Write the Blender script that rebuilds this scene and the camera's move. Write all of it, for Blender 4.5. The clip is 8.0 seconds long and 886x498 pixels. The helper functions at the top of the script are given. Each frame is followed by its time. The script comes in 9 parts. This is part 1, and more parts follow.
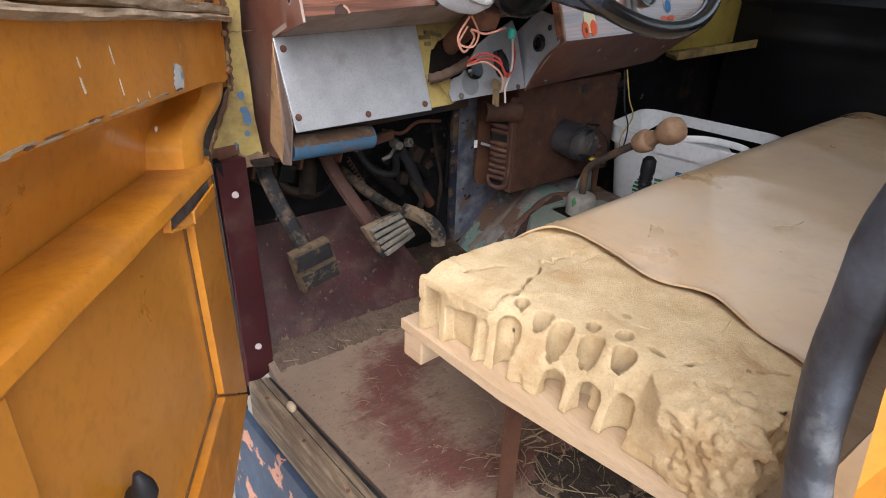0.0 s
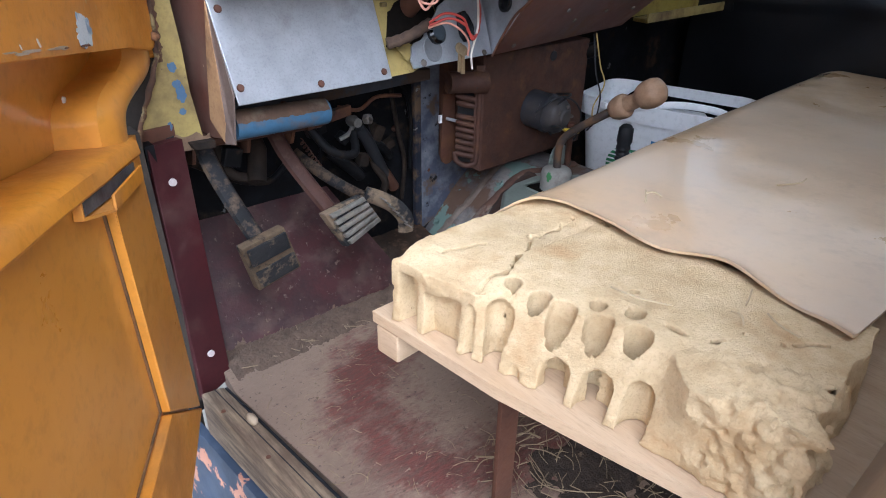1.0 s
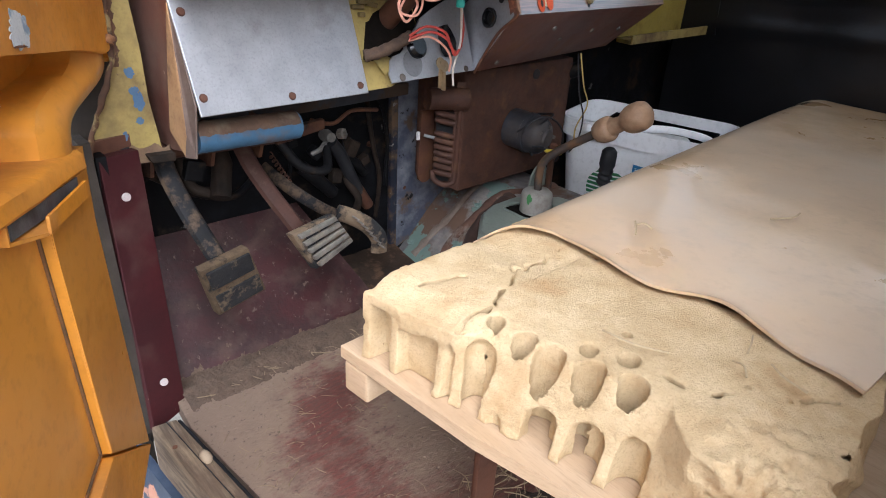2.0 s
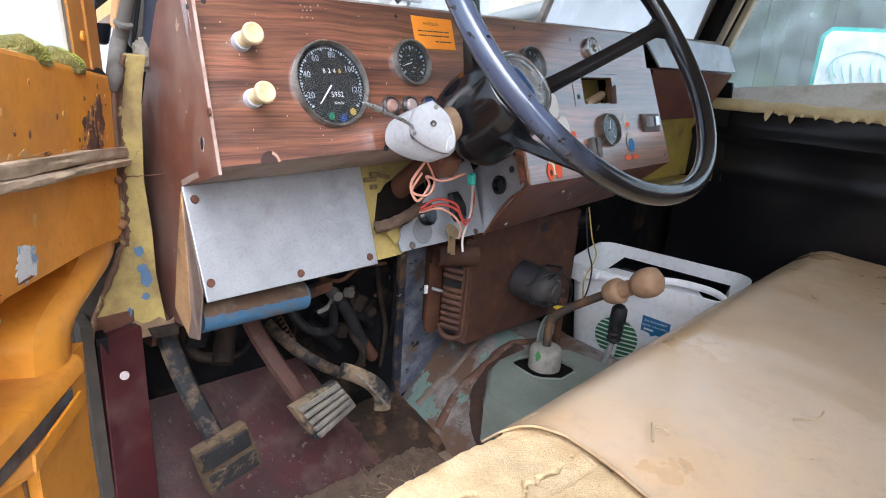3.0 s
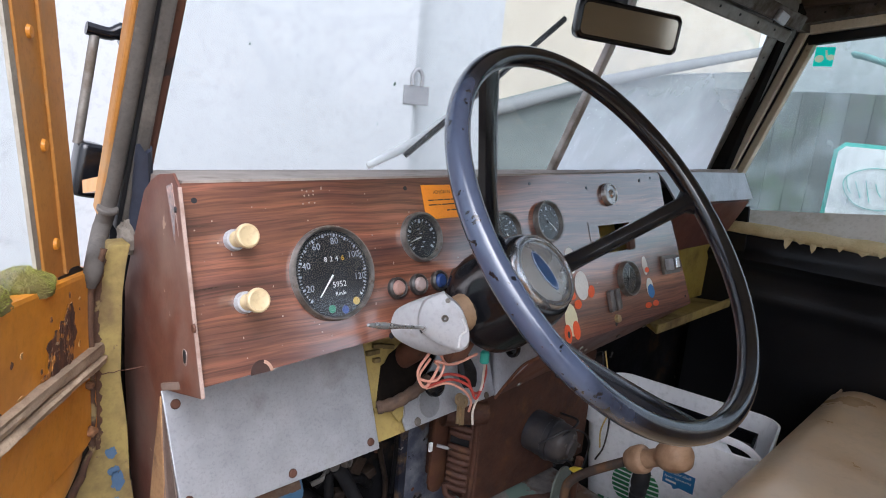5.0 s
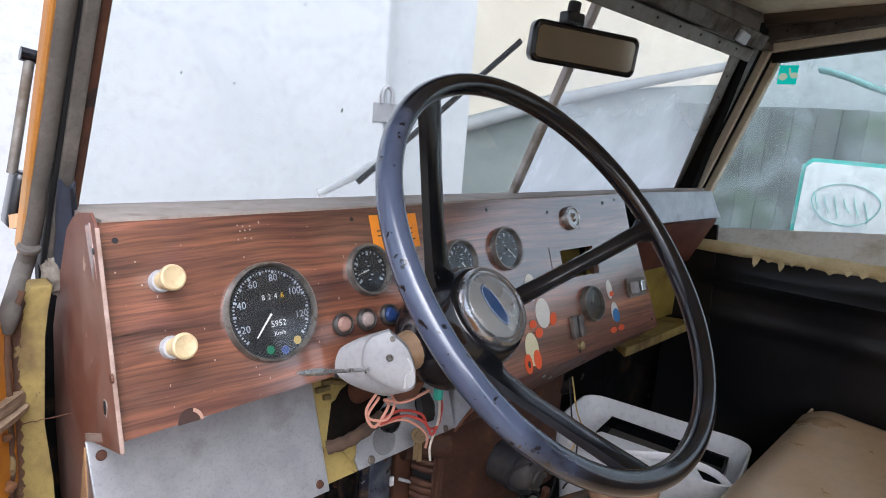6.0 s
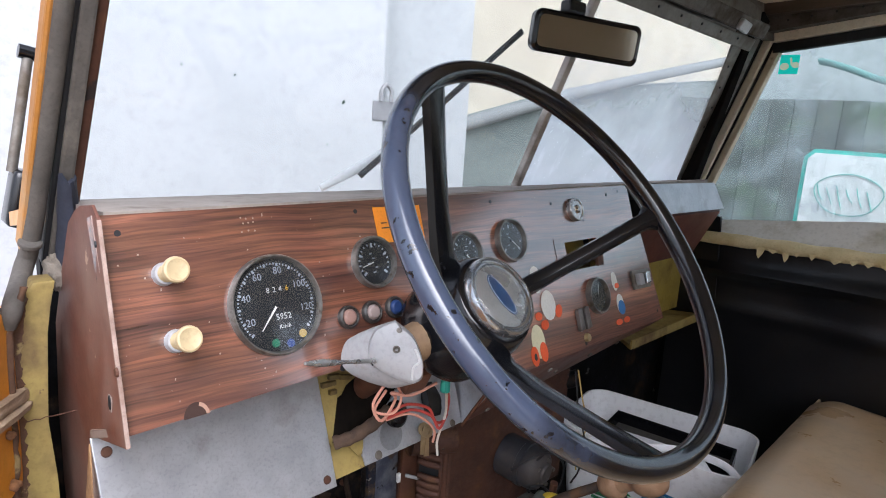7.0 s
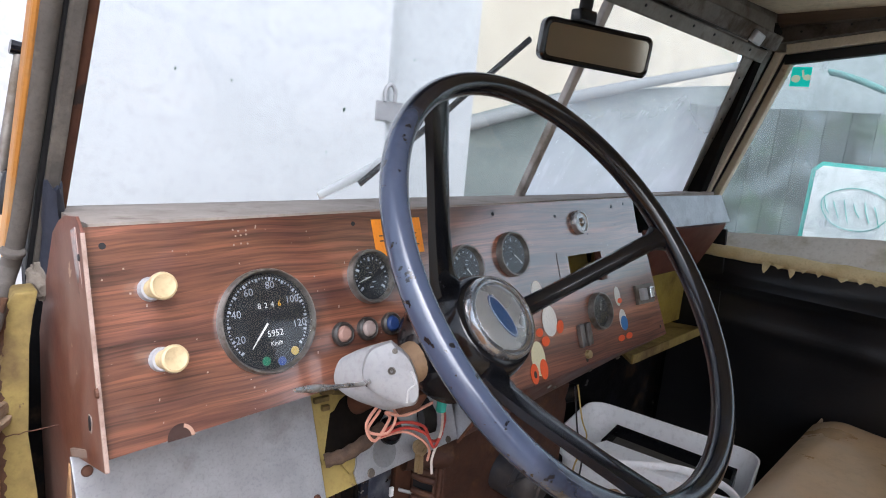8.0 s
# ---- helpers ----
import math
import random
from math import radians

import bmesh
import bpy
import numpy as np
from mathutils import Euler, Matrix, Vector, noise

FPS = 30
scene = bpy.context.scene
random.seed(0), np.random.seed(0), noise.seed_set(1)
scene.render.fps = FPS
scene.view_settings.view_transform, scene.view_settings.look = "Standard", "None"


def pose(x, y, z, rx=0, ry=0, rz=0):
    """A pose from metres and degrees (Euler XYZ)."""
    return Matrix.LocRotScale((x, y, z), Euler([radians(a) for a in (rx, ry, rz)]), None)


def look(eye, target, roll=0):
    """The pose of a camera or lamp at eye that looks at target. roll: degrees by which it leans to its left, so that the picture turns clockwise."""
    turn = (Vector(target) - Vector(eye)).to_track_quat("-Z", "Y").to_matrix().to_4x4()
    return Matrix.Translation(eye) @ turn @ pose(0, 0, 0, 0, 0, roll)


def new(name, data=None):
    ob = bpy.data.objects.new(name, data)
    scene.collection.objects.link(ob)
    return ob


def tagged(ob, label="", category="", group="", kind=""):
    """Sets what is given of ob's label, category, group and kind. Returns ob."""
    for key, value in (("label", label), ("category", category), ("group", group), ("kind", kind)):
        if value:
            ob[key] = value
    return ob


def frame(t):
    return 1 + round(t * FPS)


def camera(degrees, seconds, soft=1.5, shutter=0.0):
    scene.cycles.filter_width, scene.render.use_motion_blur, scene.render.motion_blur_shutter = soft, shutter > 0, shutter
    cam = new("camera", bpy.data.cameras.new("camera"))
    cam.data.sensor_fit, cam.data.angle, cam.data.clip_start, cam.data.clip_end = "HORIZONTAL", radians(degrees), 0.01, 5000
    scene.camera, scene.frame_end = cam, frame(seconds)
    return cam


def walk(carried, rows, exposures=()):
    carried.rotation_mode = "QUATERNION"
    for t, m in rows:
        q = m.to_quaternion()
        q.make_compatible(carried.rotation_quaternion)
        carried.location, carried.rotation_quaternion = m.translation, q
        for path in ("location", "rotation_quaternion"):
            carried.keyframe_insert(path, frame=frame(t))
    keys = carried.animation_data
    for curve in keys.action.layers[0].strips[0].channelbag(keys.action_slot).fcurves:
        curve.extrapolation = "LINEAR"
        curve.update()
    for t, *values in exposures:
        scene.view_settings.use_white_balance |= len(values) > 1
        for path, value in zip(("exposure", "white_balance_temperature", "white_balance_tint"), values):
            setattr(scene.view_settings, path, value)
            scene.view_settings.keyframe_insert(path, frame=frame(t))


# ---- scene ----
cam = camera(69.9, 8.0, soft=1.0)
PATH = [
    (0, (0.06, 0.047, 1.474), (1.113, 1.471, 0.545), 2.3),
    (0.3, (0.0632, 0.0766, 1.4583), (1.1224, 1.4875, 0.5164), 2.4),
    (0.5, (0.075, 0.085, 1.44), (1.148, 1.492, 0.508), 2.2),
    (0.7, (0.0858, 0.1014, 1.4353), (1.1926, 1.4765, 0.4951), 1.95),
    (1, (0.098, 0.121, 1.412), (1.242, 1.463, 0.469), 1.0),
    (1.2, (0.108, 0.135, 1.396), (1.273, 1.454, 0.446), 0.9),
    (2.3, (0.142, 0.179, 1.418), (1.381, 1.482, 0.543), 4.9),
    (2.5, (0.152, 0.189, 1.44), (1.405, 1.526, 0.64), 4.9),
    (2.8, (0.1576, 0.2018, 1.4696), (1.4224, 1.5926, 0.7869), 4.5),
    (3, (0.162, 0.219, 1.497), (1.433, 1.626, 0.86), 4.5),
    (3.3, (0.1650, 0.2379, 1.5231), (1.4424, 1.6673, 0.9530), 4.4),
    (3.5, (0.168, 0.25, 1.541), (1.442, 1.688, 0.983), 4.4),
    (3.7, (0.1734, 0.2627, 1.5563), (1.4462, 1.7070, 1.0141), 4.4),
    (4, (0.18, 0.276, 1.576), (1.452, 1.729, 1.058), 4.0),
    (4.2, (0.1875, 0.2857, 1.5846), (1.4645, 1.7404, 1.0814), 4.0),
    (4.5, (0.202, 0.296, 1.594), (1.483, 1.755, 1.115), 4.3),
    (4.8, (0.2088, 0.3104, 1.6100), (1.4983, 1.7670, 1.1455), 4.9),
    (5, (0.218, 0.318, 1.617), (1.511, 1.776, 1.168), 5.1),
    (5.2, (0.233, 0.325, 1.621), (1.545, 1.773, 1.195), 5.1),
    (6.3, (0.274, 0.316, 1.639), (1.617, 1.742, 1.237), 4.3),
    (6.5, (0.277, 0.317, 1.639), (1.616, 1.749, 1.241), 3.5),
    (6.8, (0.2764, 0.3215, 1.6346), (1.6130, 1.7518, 1.2250), 3.5),
    (7, (0.267, 0.324, 1.624), (1.602, 1.757, 1.219), 3.8),
    (7.2, (0.2638, 0.3312, 1.6232), (1.5953, 1.7675, 1.2182), 4.65),
    (7.3, (0.2674, 0.3381, 1.6235), (1.6010, 1.7750, 1.2272), 4.6),
    (7.5, (0.283, 0.35, 1.633), (1.615, 1.785, 1.225), 5.4),
    (7.8, (0.2888, 0.3492, 1.6371), (1.6208, 1.7813, 1.2190), 5.6),
    (8, (0.285, 0.345, 1.639), (1.618, 1.777, 1.225), 5.3),
]
EXPOSURES = [(0.0, 1.37, 6150, 13), (0.5, 1.58, 5450, 12), (1.0, 1.53, 5350, 12), (1.2, 1.54, 5400, 12), (2.5, 1.64, 5950, 13), (3.0, 1.79, 5800, 12), (3.5, 1.62, 5750, 12), (4.0, 1.40, 5850, 14), (4.5, 1.27, 5900, 15), (5.2, 1.29, 5920, 15), (6.5, 1.35, 5950, 15), (8.0, 1.37, 6000, 15)]
SKY_STRENGTH, SUN_STRENGTH = 0.15, 1.9
walk(cam, [(t, look(eye, target, roll)) for t, eye, target, roll in PATH], EXPOSURES)

# ---- world and light: an overcast day, light from the sky and from the white wall ahead ----
world = bpy.data.worlds.new("overcast_sky")
scene.world = world
world.use_nodes = True
wnt = world.node_tree
sky = wnt.nodes.new("ShaderNodeTexSky")
sky.sky_type = "NISHITA"
sky.sun_disc = False
sky.sun_elevation = radians(48)
sky.sun_rotation = radians(211)
sky.air_density, sky.dust_density, sky.ozone_density = 1.0, 3.0, 1.0
wnt.nodes["Background"].inputs["Strength"].default_value = SKY_STRENGTH
cloud = wnt.nodes.new("ShaderNodeHueSaturation")
cloud.inputs["Saturation"].default_value = 0.3
wnt.links.new(sky.outputs["Color"], cloud.inputs["Color"])
wnt.links.new(cloud.outputs["Color"], wnt.nodes["Background"].inputs["Color"])
sun_data = bpy.data.lights.new("sun", "SUN")
sun_data.energy, sun_data.angle, sun_data.color = SUN_STRENGTH, radians(60), (1.0, 0.98, 0.95)
sun = new("sun", sun_data)
sun.matrix_basis = look((0, 0, 0), (0.48, 0.80, -0.92))


# ---- mesh helpers ----
def V(*c):
    return Vector(c)


def part(name, bm, material, parent=None, label="", smooth=False, category="", group="", kind=""):
    """Links a bmesh, in world metres, as one mesh object under a thing or a part."""
    bmesh.ops.recalc_face_normals(bm, faces=bm.faces)
    me = bpy.data.meshes.new(name)
    bm.to_mesh(me)
    bm.free()
    if smooth:
        for p in me.polygons:
            p.use_smooth = True
        me.set_sharp_from_angle(angle=radians(40))
    me.materials.append(material)
    ob = new(name, me)
    if parent is not None:
        ob.parent = parent
        if parent.type == "EMPTY":
            ob.matrix_parent_inverse = Matrix.Translation(-parent.location)
    return tagged(ob, label, category, group, kind)


def thing(name, base, label, category, group=""):
    ob = new(name)
    ob.empty_display_size = 0.05
    ob.location = base
    return tagged(ob, label, category, group)


def structure(name, bm, material, label="", smooth=False):
    return part(name, bm, material, None, label, smooth, "", "", "structure")


def frame_of(axis):
    """Two unit vectors across an axis."""
    a = Vector(axis).normalized()
    e = a.orthogonal().normalized()
    return a, e, a.cross(e)


def box(bm, centre, size, m=None, bevel=0.0, segs=2):
    r = bmesh.ops.create_cube(bm, size=1.0)
    vs = r["verts"]
    bmesh.ops.scale(bm, vec=size, verts=vs)
    if bevel:
        es = list({e for v in vs for e in v.link_edges})
        b = bmesh.ops.bevel(bm, geom=es, offset=bevel, segments=segs, affect="EDGES", profile=0.6)
        vs = list({v for f in b["faces"] for v in f.verts} | {v for v in vs if v.is_valid})
    mm = Matrix.Translation(centre) @ (m.to_4x4() if m is not None else Matrix())
    bmesh.ops.transform(bm, matrix=mm, verts=vs)
    return bm


def prism(bm, pts, depth, bevel=0.0):
    """A flat outline of world points, thickened by the vector depth."""
    lo = [bm.verts.new(Vector(q)) for q in pts]
    hi = [bm.verts.new(Vector(q) + Vector(depth)) for q in pts]
    fs = [bm.faces.new(lo), bm.faces.new(hi[::-1])]
    k = len(pts)
    for i in range(k):
        fs.append(bm.faces.new((lo[i], lo[(i + 1) % k], hi[(i + 1) % k], hi[i])))
    if bevel:
        es = list({e for f in fs for e in f.edges})
        bmesh.ops.bevel(bm, geom=es, offset=bevel, segments=2, affect="EDGES", profile=0.6)
    return bm


def tube(bm, path, radius, segs=12, closed=False, flat=1.0, up=None):
    """A swept round bar; radius may be a list; flat squeezes it along its second axis."""
    pts = [Vector(q) for q in path]
    k = len(pts)
    rad = radius if isinstance(radius, (list, tuple)) else [radius] * k
    rings, e = [], None
    for i, q in enumerate(pts):
        if closed:
            t = (pts[(i + 1) % k] - pts[i - 1]).normalized()
        else:
            t = (pts[min(i + 1, k - 1)] - pts[max(i - 1, 0)]).normalized()
        if e is None:
            e = (Vector(up) - t * t.dot(Vector(up))).normalized() if up is not None else t.orthogonal().normalized()
        else:
            e = (e - t * t.dot(e)).normalized()
        f = t.cross(e)
        rings.append([bm.verts.new(q + (e * math.cos(a) + f * math.sin(a) * flat) * rad[i])
                      for a in (2 * math.pi * j / segs for j in range(segs))])
    for i in range(k if closed else k - 1):
        a, b = rings[i], rings[(i + 1) % k]
        for j in range(segs):
            bm.faces.new((a[j], a[(j + 1) % segs], b[(j + 1) % segs], b[j]))
    if not closed:
        bm.faces.new(rings[0][::-1])
        bm.faces.new(rings[-1])
    return bm


def smooth_path(pts, k=6):
    """A rounder path through the points (Catmull-Rom)."""
    p = [Vector(q) for q in pts]
    p = [p[0] * 2 - p[1]] + p + [p[-1] * 2 - p[-2]]
    out = []
    for i in range(1, len(p) - 2):
        for j in range(k):
            t = j / k
            out.append(0.5 * (2 * p[i] + (p[i + 1] - p[i - 1]) * t + (2 * p[i - 1] - 5 * p[i] + 4 * p[i + 1] - p[i + 2]) * t * t
                              + (3 * p[i] - p[i - 1] - 3 * p[i + 1] + p[i + 2]) * t ** 3))
    out.append(p[-2])
    return out


def lathe(bm, origin, axis, profile, segs=24):
    """Turns (radius, height) pairs round an axis; closes the ends."""
    a, e, f = frame_of(axis)
    o = Vector(origin)
    rings = []
    for r, h in profile:
        if r <= 1e-6:
            rings.append([bm.verts.new(o + a * h)])
        else:
            rings.append([bm.verts.new(o + a * h + (e * math.cos(t) + f * math.sin(t)) * r) for t in (2 * math.pi * j / segs for j in range(segs))])
    for p, q in zip(rings, rings[1:]):
        for j in range(segs):
            p0, p1, q0, q1 = p[j % len(p)], p[(j + 1) % len(p)], q[j % len(q)], q[(j + 1) % len(q)]
            vs = [p0] + ([p1] if p1 is not p0 else []) + ([q1] if q1 is not q0 else []) + [q0]
            if len(vs) > 2:
                bm.faces.new(vs)
    for ring in (rings[0], rings[-1]):
        if len(ring) > 2:
            bm.faces.new(ring)
    return bm


def sheet(bm, fn, nu, nv, thick=None):
    """A grid of points fn(a, b), a and b from 0 to 1; thick: a vector to a second skin."""
    g = [[bm.verts.new(Vector(fn(i / nu, j / nv))) for j in range(nv + 1)] for i in range(nu + 1)]
    for i in range(nu):
        for j in range(nv):
            bm.faces.new((g[i][j], g[i + 1][j], g[i + 1][j + 1], g[i][j + 1]))
    if thick is not None:
        d = Vector(thick)
        h = [[bm.verts.new(v.co + d) for v in row] for row in g]
        for i in range(nu):
            for j in range(nv):
                bm.faces.new((h[i][j], h[i][j + 1], h[i + 1][j + 1], h[i + 1][j]))
        for i in range(nu):
            bm.faces.new((g[i][0], h[i][0], h[i + 1][0], g[i + 1][0]))
            bm.faces.new((g[i][nv], g[i + 1][nv], h[i + 1][nv], h[i][nv]))
        for j in range(nv):
            bm.faces.new((g[0][j], g[0][j + 1], h[0][j + 1], h[0][j]))
            bm.faces.new((g[nu][j], h[nu][j], h[nu][j + 1], g[nu][j + 1]))
    return bm


def slab(bm, quad, depth, bevel=0.0):
    return prism(bm, quad, depth, bevel)


def B():
    return bmesh.new()


def wob(p, s=1.0, seed=0.0):
    """Smooth noise from -1 to 1."""
    return noise.noise(Vector(p) * s + Vector((seed, seed * 1.7, -seed)))


# ---- materials ----
def surface(name, base, second=None, rough=0.6, rough2=None, metal=0.0, scale=8.0, stretch=(1, 1, 1), contrast=(0.35, 0.65), bump=0.15, bump_scale=120.0,
            dirt=None, dirt_scale=5.0, dirt_at=(0.5, 0.65), chips=None, chip_scale=20.0, chip_at=(0.66, 0.68), coat=0.0, detail=8.0, dist=0.002, spec=0.5):
    """Paint, metal, wood or cloth: two tones by a coarse noise, fine grain, dirt in patches and chips with a hard edge."""
    m = bpy.data.materials.new(name)
    m.use_nodes = True
    nt = m.node_tree
    N, L = nt.nodes, nt.links
    bs = N["Principled BSDF"]
    tc = N.new("ShaderNodeTexCoord")
    mp = N.new("ShaderNodeMapping")
    mp.inputs["Scale"].default_value = stretch
    L.new(tc.outputs["Object"], mp.inputs["Vector"])

    def noisy(sc, seed, det=detail, vec=None):
        n = N.new("ShaderNodeTexNoise")
        n.noise_dimensions = "4D"
        n.inputs["W"].default_value = seed
        n.inputs["Scale"].default_value = sc
        n.inputs["Detail"].default_value = det
        n.inputs["Roughness"].default_value = 0.62
        L.new(vec if vec is not None else mp.outputs["Vector"], n.inputs["Vector"])
        return n.outputs["Fac"]

    def ramp(fac, a, b):
        r = N.new("ShaderNodeMapRange")
        r.inputs["From Min"].default_value, r.inputs["From Max"].default_value = a, b
        L.new(fac, r.inputs["Value"])
        return r.outputs["Result"]

    def mix(fac, a, b):
        x = N.new("ShaderNodeMix")
        x.data_type = "RGBA"
        L.new(fac, x.inputs[0])
        for k, c in ((6, a), (7, b)):
            if isinstance(c, (tuple, list)):
                x.inputs[k].default_value = (*c, 1)
            else:
                L.new(c, x.inputs[k])
        return x.outputs[2]

    second = second or tuple(c * 0.75 for c in base)
    col = mix(ramp(noisy(scale, 1.0), *contrast), base, second)
    fine = noisy(scale * 14, 5.0, 4.0)
    col = mix(ramp(fine, 0.5, 1.1), col, tuple(c * 0.55 for c in second))
    rf = ramp(noisy(scale * 2.3, 2.0), 0.3, 0.7)
    rr = N.new("ShaderNodeMapRange")
    rr.inputs["To Min"].default_value, rr.inputs["To Max"].default_value = rough, rough2 if rough2 is not None else min(1.0, rough + 0.18)
    L.new(rf, rr.inputs["Value"])
    rough_out = rr.outputs["Result"]
    if dirt:
        df = ramp(noisy(dirt_scale, 7.3, vec=tc.outputs["Object"]), *dirt_at)
        col = mix(df, col, dirt)
        rx = N.new("ShaderNodeMix")
        L.new(df, rx.inputs[0])
        L.new(rough_out, rx.inputs[2])
        rx.inputs[3].default_value = 0.9
        rough_out = rx.outputs[0]
    height = noisy(bump_scale, 3.0, 5.0)
    if chips:
        cf = ramp(noisy(chip_scale, 11.7, 6.0, vec=tc.outputs["Object"]), *chip_at)
        col = mix(cf, col, chips)
        sub = N.new("ShaderNodeMath")
        sub.operation = "SUBTRACT"
        L.new(height, sub.inputs[0])
        L.new(cf, sub.inputs[1])
        height = sub.outputs[0]
    L.new(col, bs.inputs["Base Color"])
    L.new(rough_out, bs.inputs["Roughness"])
    bs.inputs["Metallic"].default_value = metal
    bs.inputs["Coat Weight"].default_value = coat
    bs.inputs["Specular IOR Level"].default_value = spec
    if bump:
        bp = N.new("ShaderNodeBump")
        bp.inputs["Strength"].default_value = bump
        bp.inputs["Distance"].default_value = dist
        L.new(height, bp.inputs["Height"])
        L.new(bp.outputs["Normal"], bs.inputs["Normal"])
    return m


def glass(name, haze=0.06, tint=(0.95, 0.97, 0.97), dirt_scale=6.0, at=(0.45, 0.8), foot=None, film=(0.75, 0.78, 0.77), gloss=0.75, streaks=0.0):
    """A thin pane: clear, with a glancing reflection and a film of dried dirt; foot whitens it towards the bottom."""
    m = bpy.data.materials.new(name)
    m.use_nodes = True
    nt = m.node_tree
    N, L = nt.nodes, nt.links
    N.remove(N["Principled BSDF"])
    out = N["Material Output"]
    tr, gl, df = N.new("ShaderNodeBsdfTransparent"), N.new("ShaderNodeBsdfGlossy"), N.new("ShaderNodeBsdfTranslucent")
    tr.inputs["Color"].default_value = (*tint, 1)
    gl.inputs["Roughness"].default_value = 0.03
    df.inputs["Color"].default_value = (*film, 1)
    lw = N.new("ShaderNodeLayerWeight")
    lw.inputs["Blend"].default_value = 0.5
    pw = N.new("ShaderNodeMath")
    pw.operation = "POWER"
    L.new(lw.outputs["Facing"], pw.inputs[0])
    pw.inputs[1].default_value = 4.0
    fr = N.new("ShaderNodeMapRange")
    fr.inputs["To Min"].default_value, fr.inputs["To Max"].default_value = 0.035, gloss
    L.new(pw.outputs[0], fr.inputs["Value"])
    tc = N.new("ShaderNodeTexCoord")
    n = N.new("ShaderNodeTexNoise")
    n.inputs["Scale"].default_value, n.inputs["Detail"].default_value = dirt_scale, 9.0
    L.new(tc.outputs["Object"], n.inputs["Vector"])
    r = N.new("ShaderNodeMapRange")
    r.inputs["From Min"].default_value, r.inputs["From Max"].default_value = at
    r.inputs["To Min"].default_value, r.inputs["To Max"].default_value = haze * 0.35, haze * 2.2
    L.new(n.outputs["Fac"], r.inputs["Value"])
    a, b = N.new("ShaderNodeMixShader"), N.new("ShaderNodeMixShader")
    L.new(fr.outputs[0], a.inputs[0])
    L.new(tr.outputs[0], a.inputs[1])
    L.new(gl.outputs[0], a.inputs[2])
    amount = r.outputs[0]
    for stretch, sc, lo, hi, much in (((40, 40, 2.2), 1.0, 0.60, 0.80, 0.30), ((1, 1, 1), 190.0, 0.68, 0.74, 0.75), ((9, 30, 16), 1.0, 0.60, 0.78, 0.28)) if streaks else ():
        mp = N.new("ShaderNodeMapping")
        mp.inputs["Scale"].default_value = stretch
        mp.inputs["Rotation"].default_value = (0.3 if sc > 1 else 0.0, 0.0, 0.0)
        L.new(tc.outputs["Object"], mp.inputs["Vector"])
        sn = N.new("ShaderNodeTexNoise")
        sn.inputs["Scale"].default_value, sn.inputs["Detail"].default_value = sc, 4.0
        L.new(mp.outputs[0], sn.inputs["Vector"])
        sm = N.new("ShaderNodeMapRange")
        sm.inputs["From Min"].default_value, sm.inputs["From Max"].default_value = lo, hi
        sm.inputs["To Min"].default_value, sm.inputs["To Max"].default_value = 0.0, much * streaks
        L.new(sn.outputs["Fac"], sm.inputs["Value"])
        plus = N.new("ShaderNodeMath")
        plus.use_clamp = True
        L.new(amount, plus.inputs[0])
        L.new(sm.outputs[0], plus.inputs[1])
        amount = plus.outputs[0]
    if foot:
        sx = N.new("ShaderNodeSeparateXYZ")
        L.new(tc.outputs["Object"], sx.inputs[0])
        n2 = N.new("ShaderNodeTexNoise")
        n2.inputs["Scale"].default_value, n2.inputs["Detail"].default_value = 5.0, 6.0
        L.new(tc.outputs["Object"], n2.inputs["Vector"])
        wv = N.new("ShaderNodeMath")
        wv.operation = "MULTIPLY_ADD"
        L.new(n2.outputs["Fac"], wv.inputs[0])
        wv.inputs[1].default_value = 0.16
        L.new(sx.outputs["Z"], wv.inputs[2])
        fm = N.new("ShaderNodeMapRange")
        fm.interpolation_type = "SMOOTHSTEP"
        fm.inputs["From Min"].default_value, fm.inputs["From Max"].default_value = foot[0] + 0.08, foot[1] + 0.08
        fm.inputs["To Min"].default_value, fm.inputs["To Max"].default_value = foot[2], 0.0
        L.new(wv.outputs[0], fm.inputs["Value"])
        ad = N.new("ShaderNodeMath")
        ad.use_clamp = True
        L.new(amount, ad.inputs[0])
        L.new(fm.outputs[0], ad.inputs[1])
        amount = ad.outputs[0]
    L.new(amount, b.inputs[0])
    L.new(a.outputs[0], b.inputs[1])
    L.new(df.outputs[0], b.inputs[2])
    L.new(b.outputs[0], out.inputs["Surface"])
    return m


ORANGE = surface("orange_enamel", (0.67, 0.290, 0.034), (0.58, 0.235, 0.025), rough=0.26, rough2=0.40, scale=5, bump=0.05, bump_scale=60, dirt=(0.40, 0.19, 0.05), dirt_at=(0.58, 0.88), dirt_scale=7, chips=(0.42, 0.25, 0.11), chip_scale=48, chip_at=(0.74, 0.755), coat=0.3)
ORANGE_WORN = surface("worn_orange_enamel", (0.66, 0.265, 0.018), (0.52, 0.195, 0.012), rough=0.38, scale=9, bump=0.15, dirt=(0.38, 0.17, 0.045), dirt_at=(0.50, 0.74), dirt_scale=6, chips=(0.50, 0.30, 0.12), chip_scale=40, chip_at=(0.675, 0.695))
# darker copy of the chipped orange, for the lower light on the posts
ORANGE_SHADED = surface("shaded_orange_enamel", (0.47, 0.205, 0.035), (0.36, 0.15, 0.028), rough=0.5, scale=12, bump=0.2, dirt=(0.33, 0.22, 0.12), dirt_at=(0.50, 0.72), dirt_scale=12, chips=(0.30, 0.16, 0.07), chip_scale=50, chip_at=(0.68, 0.70))
